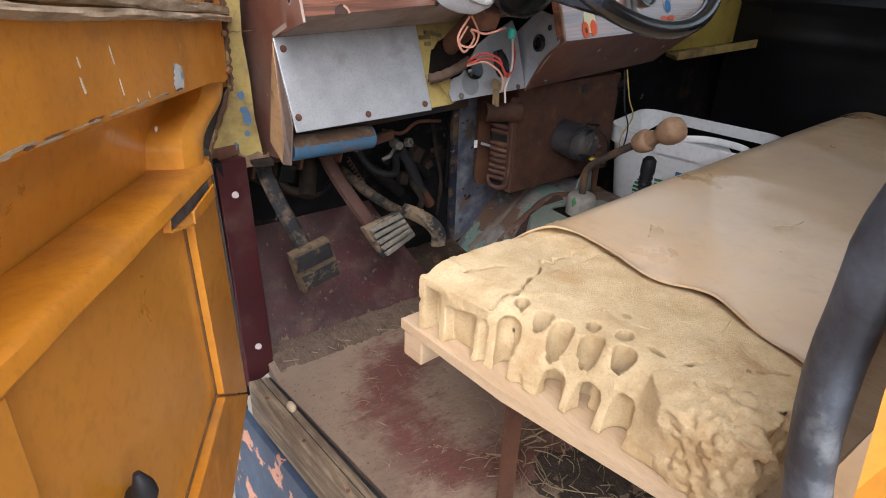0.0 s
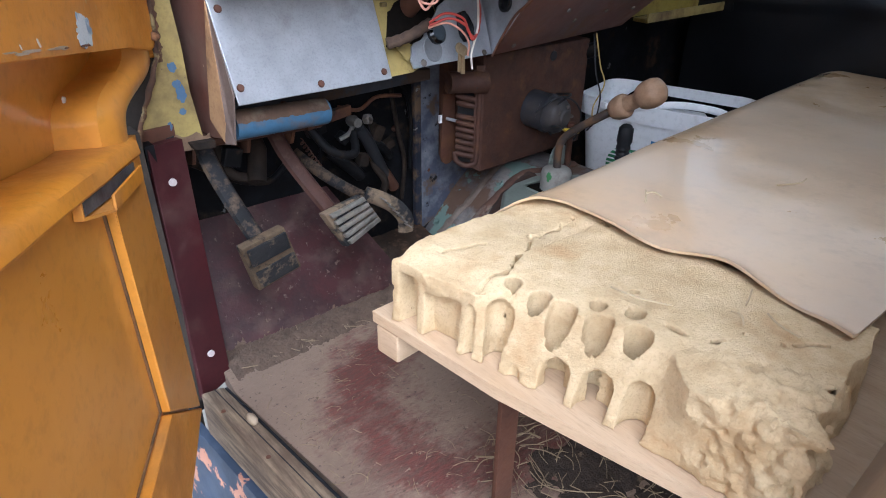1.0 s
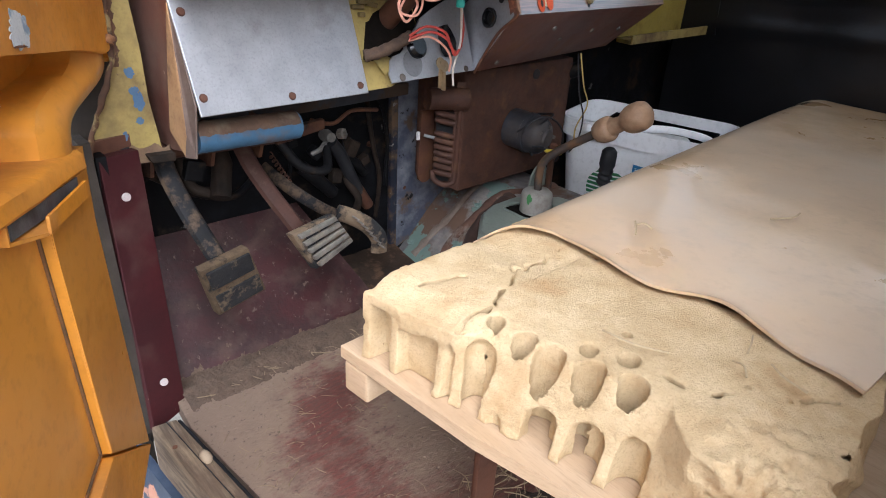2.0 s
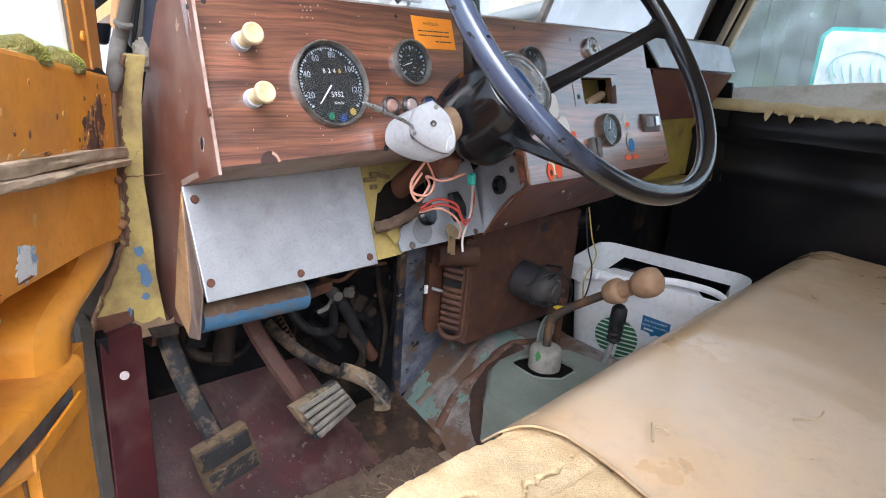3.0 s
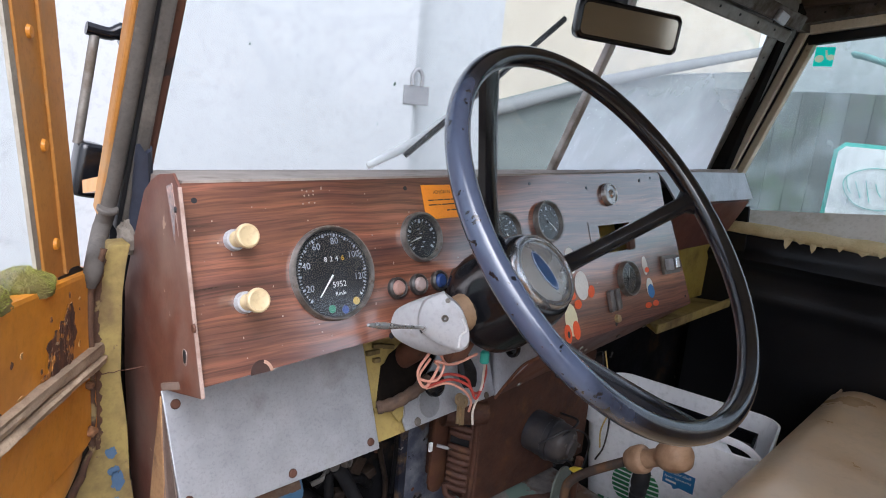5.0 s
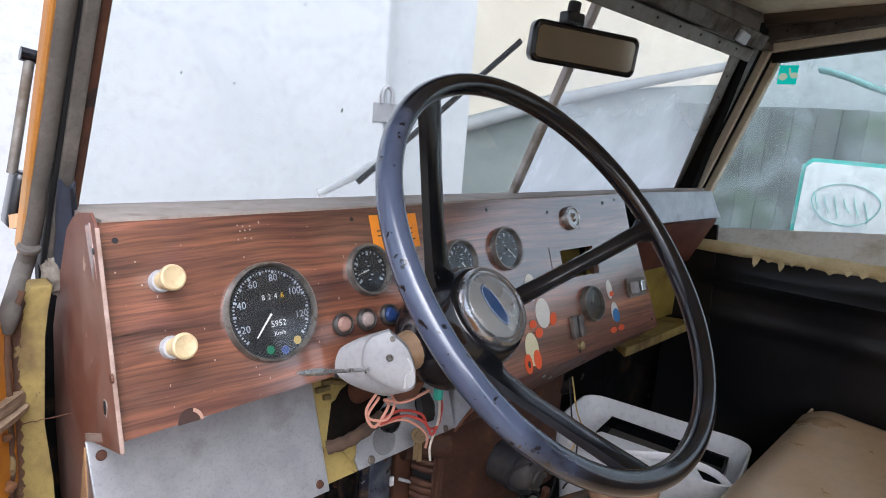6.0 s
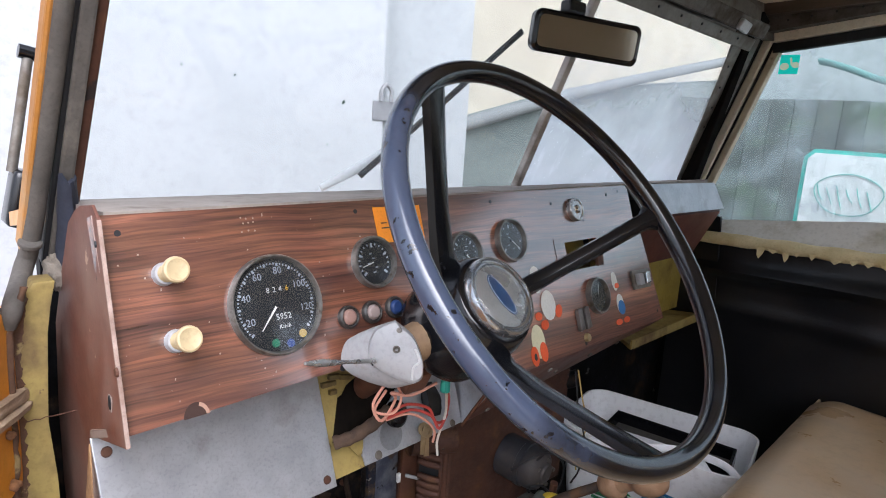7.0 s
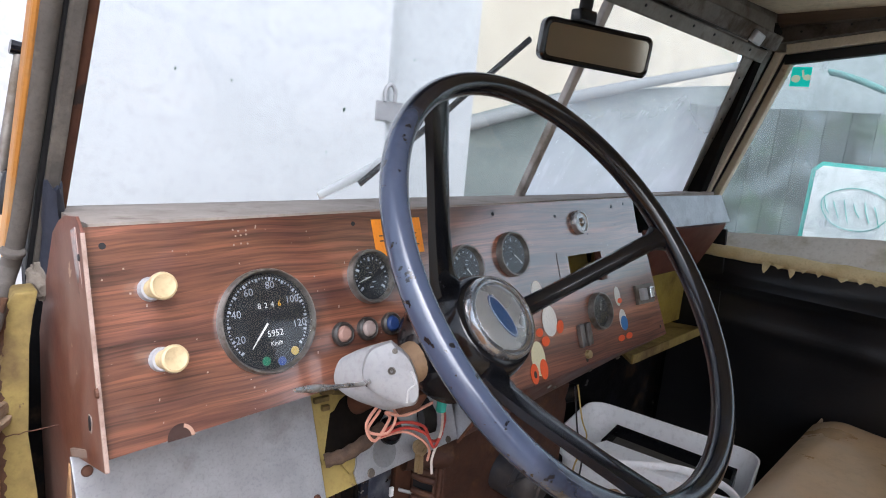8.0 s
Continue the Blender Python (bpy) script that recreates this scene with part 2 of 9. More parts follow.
RUST = surface("rust", (0.16, 0.065, 0.03), (0.075, 0.032, 0.02), rough=0.85, scale=30, bump=0.5, bump_scale=180)
YELLOW = surface("old_yellow_paint", (0.33, 0.25, 0.075), (0.235, 0.172, 0.055), rough=0.55, scale=11, bump=0.3, dirt=(0.115, 0.072, 0.035), dirt_at=(0.46, 0.68), dirt_scale=15, chips=(0.13, 0.08, 0.045), chip_scale=60, chip_at=(0.655, 0.68))
YELLOW_PLAIN = surface("yellow_paint", (0.37, 0.275, 0.05), (0.29, 0.21, 0.042), rough=0.5, scale=12, bump=0.2, dirt=(0.17, 0.115, 0.04), dirt_at=(0.54, 0.74), dirt_scale=17)
MAROON_BOARD = surface("brown_hardboard", (0.130, 0.048, 0.032), (0.085, 0.031, 0.023), rough=0.36, scale=7, contrast=(0.4, 0.6), bump=0.08, dirt=(0.19, 0.115, 0.08), dirt_at=(0.55, 0.9), dirt_scale=11, chips=(0.36, 0.22, 0.15), chip_scale=60, chip_at=(0.72, 0.74))
MAROON = surface("maroon_paint", (0.050, 0.0095, 0.011), (0.032, 0.008, 0.0095), rough=0.42, scale=9, bump=0.12, dirt=(0.085, 0.048, 0.038), dirt_at=(0.54, 0.85), dirt_scale=12, chips=(0.20, 0.135, 0.10), chip_scale=45, chip_at=(0.70, 0.715), spec=0.3)
GALV = surface("galvanised_sheet", (0.45, 0.465, 0.49), (0.37, 0.383, 0.405), rough=0.42, rough2=0.56, metal=0.75, scale=22, contrast=(0.38, 0.62), bump=0.07, bump_scale=200, dirt=(0.27, 0.255, 0.235), dirt_at=(0.55, 0.88), dirt_scale=16, chips=(0.16, 0.14, 0.12), chip_scale=90, chip_at=(0.72, 0.75))
ALU = surface("dull_aluminium", (0.22, 0.205, 0.185), (0.135, 0.122, 0.108), rough=0.42, metal=0.6, scale=14, bump=0.15, dirt=(0.11, 0.085, 0.06), dirt_at=(0.48, 0.70), dirt_scale=18, chips=(0.05, 0.04, 0.03), chip_scale=40, chip_at=(0.70, 0.72))
GREY_SEAL = surface("grey_weathered_rubber", (0.105, 0.094, 0.083), (0.060, 0.053, 0.046), rough=0.75, scale=20, bump=0.3, dirt=(0.24, 0.21, 0.17), dirt_at=(0.55, 0.8), dirt_scale=14)
RUBBER = surface("black_rubber", (0.009, 0.0095, 0.011), (0.018, 0.019, 0.022), rough=0.5, scale=20, bump=0.15, spec=0.35)
# blackened further than bare steel, to carry the footwell's shade in its colour
DARK_STEEL = surface("shade_dark_steel", (0.0035, 0.0036, 0.0042), (0.009, 0.0095, 0.012), rough=0.55, scale=9, contrast=(0.48, 0.62), bump=0.5, bump_scale=80, dirt=(0.040, 0.027, 0.018), dirt_at=(0.55, 0.66), dirt_scale=15, chips=(0.095, 0.092, 0.085), chip_scale=34, chip_at=(0.67, 0.70), spec=0.14)
TUNNEL = surface("worn_tunnel_paint", (0.225, 0.205, 0.190), (0.105, 0.098, 0.100), rough=0.55, scale=12, contrast=(0.42, 0.58), bump=0.4, dirt=(0.105, 0.062, 0.040), dirt_at=(0.48, 0.56), dirt_scale=11, chips=(0.135, 0.20, 0.175), chip_scale=9, chip_at=(0.60, 0.615))
GREEN_GREY = surface("grey_green_enamel", (0.185, 0.215, 0.185), (0.145, 0.17, 0.15), rough=0.45, scale=12, bump=0.1, dirt=(0.13, 0.09, 0.06), dirt_at=(0.6, 0.85), chips=(0.11, 0.06, 0.04), chip_scale=22, chip_at=(0.68, 0.70))
BROWN_RUST = surface("rusty_brown_paint", (0.098, 0.042, 0.025), (0.058, 0.026, 0.017), rough=0.55, scale=9, bump=0.3, bump_scale=140, dirt=(0.145, 0.070, 0.030), dirt_at=(0.54, 0.74), dirt_scale=11, chips=(0.028, 0.022, 0.02), chip_scale=18, chip_at=(0.64, 0.68), spec=0.3)
def worn_lino():
    """Red linoleum trodden to fibres in one crescent, dust over the rest."""
    m = surface("worn_red_linoleum", (0.120, 0.024, 0.019), (0.064, 0.022, 0.018), rough=0.62, scale=55, stretch=(0.8, 3.0, 1.0), contrast=(0.40, 0.60), bump=0.8, bump_scale=150)
    nt = m.node_tree
    N, L = nt.nodes, nt.links
    bs, tc = N["Principled BSDF"], [n for n in N if n.type == "TEX_COORD"][0]

    def noisy(scale, detail, stretch=(1, 1, 1)):
        mp, n = N.new("ShaderNodeMapping"), N.new("ShaderNodeTexNoise")
        mp.inputs["Scale"].default_value = stretch
        n.inputs["Scale"].default_value, n.inputs["Detail"].default_value, n.inputs["Roughness"].default_value = scale, detail, 0.7
        L.new(tc.outputs["Object"], mp.inputs["Vector"])
        L.new(mp.outputs[0], n.inputs["Vector"])
        return n.outputs["Fac"]

    def ranged(value, lo, hi, a=0.0, b=1.0):
        r = N.new("ShaderNodeMapRange")
        for key, v in (("From Min", lo), ("From Max", hi), ("To Min", a), ("To Max", b)):
            r.inputs[key].default_value = v
        L.new(value, r.inputs["Value"])
        return r.outputs[0]

    def math_of(op, a, b):
        n = N.new("ShaderNodeMath")
        n.operation = op
        for k, v in enumerate((a, b)):
            if isinstance(v, float):
                n.inputs[k].default_value = v
            else:
                L.new(v, n.inputs[k])
        return n.outputs[0]

    def tinted(fac, colour):
        x = N.new("ShaderNodeMix")
        x.data_type = "RGBA"
        L.new(fac, x.inputs[0])
        L.new(bs.inputs["Base Color"].links[0].from_socket, x.inputs[6])
        x.inputs[7].default_value = (*colour, 1)
        L.new(x.outputs[2], bs.inputs["Base Color"])

    ring = N.new("ShaderNodeVectorMath")
    ring.operation = "DISTANCE"
    L.new(tc.outputs["Object"], ring.inputs[0])
    ring.inputs[1].default_value = (0.60, 0.66, FLOOR_Z)
    worn = math_of("ABSOLUTE", math_of("SUBTRACT", ring.outputs["Value"], 0.155), 0.0)
    worn = math_of("ADD", worn, math_of("MULTIPLY", math_of("SUBTRACT", noisy(16.0, 8.0), 0.5), 0.26))
    worn = math_of("ADD", worn, math_of("MULTIPLY", math_of("SUBTRACT", noisy(70.0, 5.0, (0.6, 2.4, 1.0)), 0.5), 0.10))
    tinted(ranged(worn, 0.018, 0.080, 0.12, 1.0), (0.205, 0.145, 0.104))
    tinted(ranged(noisy(7.0, 9.0), 0.52, 0.62, 0.0, 0.6), (0.150, 0.102, 0.074))
    tinted(ranged(noisy(150.0, 4.0), 0.60, 0.68, 0.0, 0.8), (0.06, 0.038, 0.027))
    tinted(ranged(noisy(120.0, 3.0, (0.5, 2.5, 1.0)), 0.66, 0.72, 0.0, 0.7), (0.30, 0.235, 0.16))
    return m


FLOOR_Z = 0.782
LINO = worn_lino()
TOE = surface("dusty_maroon_lino", (0.042, 0.010, 0.011), (0.027, 0.010, 0.0105), rough=0.40, scale=22, contrast=(0.42, 0.58), bump=0.4, dirt=(0.080, 0.050, 0.040), dirt_at=(0.49, 0.70), dirt_scale=20, chips=(0.10, 0.07, 0.055), chip_scale=90, chip_at=(0.60, 0.66), spec=0.35)
SOIL = surface("dry_dirt", (0.125, 0.085, 0.058), (0.075, 0.05, 0.035), rough=0.95, scale=40, bump=0.9, bump_scale=190, dist=0.004)
PLY = surface("pale_plywood", (0.55, 0.41, 0.27), (0.45, 0.32, 0.195), rough=0.6, scale=4, stretch=(10, 1.2, 10), bump=0.12, dirt=(0.32, 0.22, 0.14), dirt_at=(0.52, 0.75))
FOAM = surface("crumbling_latex_foam", (0.60, 0.470, 0.285), (0.47, 0.345, 0.190), rough=0.95, scale=22, contrast=(0.40, 0.66), bump=1.0, bump_scale=520, dist=0.0016, dirt=(0.43, 0.285, 0.140), dirt_at=(0.53, 0.72), dirt_scale=17, chips=(0.30, 0.21, 0.12), chip_scale=210, chip_at=(0.68, 0.71), spec=0.1)
LEATHER = surface("tan_vinyl", (0.63, 0.45, 0.262), (0.50, 0.335, 0.183), rough=0.22, rough2=0.36, scale=4, bump=0.18, bump_scale=220, dist=0.001, dirt=(0.55, 0.44, 0.32), dirt_at=(0.44, 0.66), dirt_scale=5, chips=(0.30, 0.20, 0.12), chip_scale=48, chip_at=(0.73, 0.78), spec=0.8, coat=0.5)
BLACK_VINYL = surface("black_vinyl", (0.0042, 0.0045, 0.0060), (0.0075, 0.008, 0.010), rough=0.28, spec=0.42, scale=5, bump=0.25, bump_scale=16, dist=0.006)
BLACK_PLASTIC = surface("black_plastic", (0.0035, 0.0038, 0.005), (0.0065, 0.007, 0.009), rough=0.11, rough2=0.24, scale=14, bump=0.03, spec=0.45, dirt=(0.035, 0.032, 0.03), dirt_at=(0.66, 0.9), dirt_scale=30)
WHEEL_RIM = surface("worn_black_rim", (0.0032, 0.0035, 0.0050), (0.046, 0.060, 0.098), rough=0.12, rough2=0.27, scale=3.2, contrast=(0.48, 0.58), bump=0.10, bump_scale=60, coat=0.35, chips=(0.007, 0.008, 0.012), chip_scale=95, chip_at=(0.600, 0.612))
# the rim turns blue-grey towards the door side
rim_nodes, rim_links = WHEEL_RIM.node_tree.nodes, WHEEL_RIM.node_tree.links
side_ramp = [n for n in rim_nodes if n.type == "MAP_RANGE"][0]
side_axis, side_add = rim_nodes.new("ShaderNodeSeparateXYZ"), rim_nodes.new("ShaderNodeMath")
side_add.operation = "MULTIPLY_ADD"
side_add.inputs[1].default_value = -0.50
side_shift = rim_nodes.new("ShaderNodeMath")
side_shift.inputs[1].default_value = 0.165
rim_links.new([n for n in rim_nodes if n.type == "TEX_COORD"][0].outputs["Generated"], side_axis.inputs[0])
rim_links.new(side_axis.outputs[0], side_add.inputs[0])
rim_links.new(side_ramp.inputs["Value"].links[0].from_socket, side_add.inputs[2])
rim_links.new(side_add.outputs[0], side_shift.inputs[0])
rim_links.new(side_shift.outputs[0], side_ramp.inputs["Value"])
CHROME = surface("chrome", (0.72, 0.72, 0.72), (0.6, 0.6, 0.6), rough=0.12, metal=1.0, scale=20, bump=0.02)
PEWTER = surface("grey_die_cast", (0.34, 0.345, 0.355), (0.27, 0.275, 0.285), rough=0.4, metal=0.1, scale=14, bump=0.1, dirt=(0.17, 0.15, 0.13), dirt_at=(0.60, 0.8), dirt_scale=30, chips=(0.60, 0.60, 0.60), chip_scale=30, chip_at=(0.69, 0.70))
CREAM = surface("cream_plastic", (0.47, 0.375, 0.22), (0.42, 0.325, 0.18), rough=0.42, scale=15, bump=0.02, dirt=(0.40, 0.29, 0.16), dirt_at=(0.6, 0.9), dirt_scale=60)
WHITE_PLASTIC = surface("white_plastic", (0.83, 0.85, 0.87), (0.79, 0.81, 0.83), rough=0.34, scale=6, bump=0.03, dirt=(0.55, 0.50, 0.44), dirt_at=(0.66, 0.9))
CREAM_PAINT = surface("cream_paint", (0.78, 0.74, 0.61), (0.64, 0.59, 0.45), rough=0.42, scale=14, bump=0.15, dirt=(0.22, 0.17, 0.11), dirt_at=(0.60, 0.78), dirt_scale=18, chips=(0.08, 0.05, 0.03), chip_scale=44, chip_at=(0.70, 0.72))
CEILING = surface("stained_headliner", (0.76, 0.68, 0.52), (0.62, 0.52, 0.36), rough=0.85, scale=6, bump=0.1, dirt=(0.21, 0.14, 0.07), dirt_at=(0.52, 0.75))
WALL_WHITE = surface("white_render", (0.405, 0.415, 0.425), (0.385, 0.395, 0.405), rough=0.8, scale=3, bump=0.15, bump_scale=40, dirt=(0.35, 0.36, 0.37), dirt_at=(0.55, 0.85), dirt_scale=2.5, chips=(0.32, 0.33, 0.33), chip_scale=26, chip_at=(0.78, 0.81))
WALL_CREAM = surface("cream_render", (0.42, 0.385, 0.31), (0.38, 0.345, 0.28), rough=0.85, scale=2, bump=0.1, bump_scale=40)
WALL_GREY = surface("grey_sheet", (0.36, 0.375, 0.385), (0.31, 0.325, 0.335), rough=0.6, scale=3, bump=0.08)
FENCE = surface("weathered_boards", (0.098, 0.108, 0.100), (0.066, 0.078, 0.074), rough=0.85, scale=3, stretch=(6, 6, 0.7), bump=0.4, bump_scale=30, dirt=(0.10, 0.14, 0.095), dirt_at=(0.5, 0.7))
fence_nodes, fence_links = FENCE.node_tree.nodes, FENCE.node_tree.links
fence_mix, fence_pick, fence_tone = fence_nodes.new("ShaderNodeMix"), fence_nodes.new("ShaderNodeObjectInfo"), fence_nodes.new("ShaderNodeMapRange")
fence_mix.data_type, fence_mix.blend_type = "RGBA", "MULTIPLY"
fence_mix.inputs[0].default_value = 1.0
fence_tone.inputs["To Min"].default_value, fence_tone.inputs["To Max"].default_value = 0.72, 1.22
fence_links.new(fence_pick.outputs["Random"], fence_tone.inputs["Value"])
fence_links.new(fence_nodes["Principled BSDF"].inputs["Base Color"].links[0].from_socket, fence_mix.inputs[6])
fence_links.new(fence_tone.outputs[0], fence_mix.inputs[7])
fence_links.new(fence_mix.outputs[2], fence_nodes["Principled BSDF"].inputs["Base Color"])
GRASS = surface("gravel_yard", (0.27, 0.255, 0.225), (0.20, 0.185, 0.155), rough=0.95, scale=1.5, bump=0.8, bump_scale=12, dist=0.03)
LIGHT_WOOD = surface("turned_beech", (0.34, 0.215, 0.13), (0.24, 0.145, 0.082), rough=0.5, scale=6, stretch=(3, 12, 12), bump=0.1, dirt=(0.12, 0.08, 0.05), dirt_at=(0.58, 0.8))
MOSS = surface("moss", (0.105, 0.100, 0.022), (0.24, 0.19, 0.085), rough=0.95, scale=45, bump=0.9, bump_scale=300, dist=0.004, spec=0.1)
MOSS_TIP = surface("moss_tips", (0.30, 0.33, 0.05), (0.21, 0.20, 0.05), rough=0.9, scale=20, bump=0.0, dirt=(0.33, 0.28, 0.13), dirt_at=(0.50, 0.62), dirt_scale=40, spec=0.1)
GLASS = glass("dusty_windscreen_glass", haze=0.05)
GLASS_FAR = glass("filmed_windscreen_glass", haze=0.14, streaks=0.35, foot=(1.50, 1.76, 0.54), film=(0.80, 0.85, 0.88))
GLASS_SIDE = glass("grimy_side_glass", haze=0.17, tint=(0.93, 0.98, 0.98), dirt_scale=16, film=(0.70, 0.80, 0.82), streaks=0.5)
GLASS_DOOR = glass("dusty_door_glass", haze=0.05, gloss=0.12)
LENS = glass("gauge_glass", haze=0.015, tint=(0.96, 0.97, 0.97), dirt_scale=40)


def plain(name, colour, rough=0.5, metal=0.0):
    return surface(name, colour, tuple(c * 0.88 for c in colour), rough=rough, metal=metal, scale=25, bump=0.03)


def wood_veneer():
    """Red-brown veneer: broad wandering bands along the car's width, with fine dark pores."""
    m = surface("rosewood_veneer", (0.285, 0.110, 0.061), (0.122, 0.046, 0.033), rough=0.33, rough2=0.5, scale=2.6, stretch=(0.8, 9, 14), contrast=(0.38, 0.60), bump=0.06, bump_scale=60,
                dirt=(0.30, 0.20, 0.16), dirt_at=(0.62, 0.95), dirt_scale=6, chips=(0.48, 0.42, 0.37), chip_scale=75, chip_at=(0.765, 0.78), detail=10)
    nt = m.node_tree
    N, L = nt.nodes, nt.links
    tc = [n for n in N if n.type == "TEX_COORD"][0]
    warp = N.new("ShaderNodeTexNoise")
    warp.inputs["Scale"].default_value, warp.inputs["Detail"].default_value = 4.2, 2.0
    L.new(tc.outputs["Object"], warp.inputs["Vector"])
    off = N.new("ShaderNodeVectorMath")
    off.operation = "MULTIPLY_ADD"
    L.new(warp.outputs["Color"], off.inputs[0])
    off.inputs[1].default_value = (0.0, 0.0, 0.032)
    L.new(tc.outputs["Object"], off.inputs[2])
    bs = N["Principled BSDF"]
    bs.inputs["Coat Weight"].default_value, bs.inputs["Coat Roughness"].default_value, bs.inputs["Coat IOR"].default_value = 1.0, 0.17, 2.3
    for scale, det, lo, hi, a, b, amount in (((2.6, 9, 34), 6.0, 0.37, 0.62, 0.56, 1.20, 0.72), ((1.4, 3, 8), 3.0, 0.36, 0.64, 0.62, 1.25, 0.7), ((2.5, 60, 170), 4.0, 0.36, 0.64, 0.5, 1.3, 0.75), ((7.0, 200, 520), 2.0, 0.46, 0.66, 1.1, 0.5, 0.75)):
        mp = N.new("ShaderNodeMapping")
        mp.inputs["Scale"].default_value = scale
        L.new(off.outputs[0], mp.inputs["Vector"])
        nz = N.new("ShaderNodeTexNoise")
        nz.inputs["Scale"].default_value, nz.inputs["Detail"].default_value = 1.0, det
        L.new(mp.outputs[0], nz.inputs["Vector"])
        rm = N.new("ShaderNodeMapRange")
        rm.inputs["From Min"].default_value, rm.inputs["From Max"].default_value = lo, hi
        rm.inputs["To Min"].default_value, rm.inputs["To Max"].default_value = a, b
        L.new(nz.outputs["Fac"], rm.inputs["Value"])
        mx = N.new("ShaderNodeMix")
        mx.data_type, mx.blend_type = "RGBA", "MULTIPLY"
        mx.inputs[0].default_value = amount
        L.new(bs.inputs["Base Color"].links[0].from_socket, mx.inputs[6])
        L.new(rm.outputs[0], mx.inputs[7])
        L.new(mx.outputs[2], bs.inputs["Base Color"])
    return m


VENEER = wood_veneer()

# ---- fitted planes ----
DO = V(0.406, 0.831, 1.356)                    # lower corner of the dash face by the driver's door
DN = V(0.0507, -0.9357, 0.3490).normalized()   # out of the dash face
DU = V(0.99853, 0.0541, 0.0)
DU = (DU - DN * DU.dot(DN)).normalized()
DW = DN.cross(DU)
if DW.z < 0:
    DW = -DW


def dp(u, w, d=0.0):
    """A point of the dash face: along it, up it, and out of it."""
    return DO + DU * u + DW * w + DN * d


LN = V(0.085, -1.0, 0.417).normalized()        # out of the lower metal panels


def lp(x, z, d=0.0):
    return V(x, 0.878 + 0.417 * (z - 1.217) + 0.085 * (x - 0.41), z) + LN * d


def ws_y(z):
    return 1.03 - 0.405 * (z - 1.515)


WN = V(0, 0.927, 0.375).normalized()           # windscreen, outwards


def wsp(x, z, d=0.0):
    return V(x, ws_y(z), z) + WN * d


GROUND_Z = 0.12
DD = V(-0.4695, -0.8829, 0.0)                  # along the open door, away from its hinges
DF = V(0.8829, -0.4695, 0.0)                   # out of its inner face
DH = V(0.340, 0.955, 1.30)                     # hinge line
SAG = radians(8.3)                             # the door hangs with its free end high
DS = DD * math.cos(SAG) + V(0, 0, 1) * math.sin(SAG)
DZ = V(0, 0, 1) * math.cos(SAG) - DD * math.sin(SAG)


def dr(s, z, o=0.0):
    """A point of the open door: from the hinges, height by the hinge line, out of the inner face."""
    return DH + DS * s + DZ * (z - 1.30) + DF * o


# ---- setting: ground and what stands outside ----
bm = B()
sheet(bm, lambda a, b: (-60 + 120 * a, -60 + 120 * b, GROUND_Z + 0.02 * wob((a * 40, b * 40, 0))), 40, 40)
structure("ground", bm, GRASS, "pale grey gravel ground of the yard")

bm = B()
slab(bm, [V(-3.2, 2.1, GROUND_Z - 0.02), V(1.60, 2.1, GROUND_Z - 0.02), V(1.60, 2.1, 2.5), V(-3.2, 2.1, 2.5)], V(0, 0.25, 0))
structure("wall_north", bm, WALL_WHITE, "smooth white wall in front of the windscreen")
bm = B()
slab(bm, [V(1.66, 2.20, GROUND_Z - 0.02), V(2.10, 2.20, GROUND_Z - 0.02), V(2.10, 2.20, 2.6), V(1.66, 2.20, 2.6)], V(0, 0.2, 0))
structure("wall_northeast", bm, WALL_GREY, "pale grey sheet beside the white wall")
bm = B()
slab(bm, [V(2.2, 5.6, GROUND_Z - 0.02), V(11.8, 5.6, GROUND_Z - 0.02), V(11.8, 5.6, 4.6), V(2.2, 5.6, 4.6)], V(0, 0.25, 0))
structure("wall_building", bm, WALL_CREAM, "cream rendered gable of a house behind")

bm = B()
slab(bm, [V(1.9, 3.25, GROUND_Z - 0.02), V(9.0, 3.25, GROUND_Z - 0.02), V(9.0, 3.25, 2.40), V(6.5, 3.25, 2.145), V(5.2, 3.25, 2.005), V(4.2, 3.25, 1.875), V(1.9, 3.25, 1.30)], V(0, 0.2, 0))
structure("wall_shed", bm, surface("grey_green_boarding", (0.13, 0.155, 0.145), (0.085, 0.105, 0.10), rough=0.85, scale=1.2, stretch=(1, 1, 4), bump=0.3, bump_scale=20), "dull grey-green boarded wall in the yard")

# ---- cab floor, tunnel and firewall ----
bm = B()
slab(bm, [V(0.335, 0.86, 0), V(0.372, 0.50, 0), V(0.45, -0.35, 0), V(1.80, -0.35, 0), V(1.80, 0.965, 0), V(0.345, 0.955, 0)], V(0, 0, FLOOR_Z))
for v in bm.verts:
    v.co.z = FLOOR_Z if v.co.z > 0.1 else FLOOR_Z - 0.025
structure("floor", bm, LINO, "worn dark red linoleum floor with dirt and straw")
bm = B()
sheet(bm, lambda a, b: (0.325 + (0.400 - 0.085 * b) * a, 0.955 + 0.138 * b, FLOOR_Z + 0.005 + 0.170 * b + 0.002 * wob((a * 4, b * 3, 1))), 16, 10, V(0, 0.010, -0.008))
structure("toe_board", bm, TOE, "dusty maroon toe board sloping up to the firewall")
bm = B()
slab(bm, [V(0.33, 0.964, FLOOR_Z - 0.012), V(0.95, 0.964, FLOOR_Z - 0.012), V(0.95, 1.10, FLOOR_Z - 0.012), V(0.33, 1.10, FLOOR_Z - 0.012)], V(0, 0, -0.012))
structure("floor_front", bm, DARK_STEEL, "bare dark steel under the toe board")
bm = B()
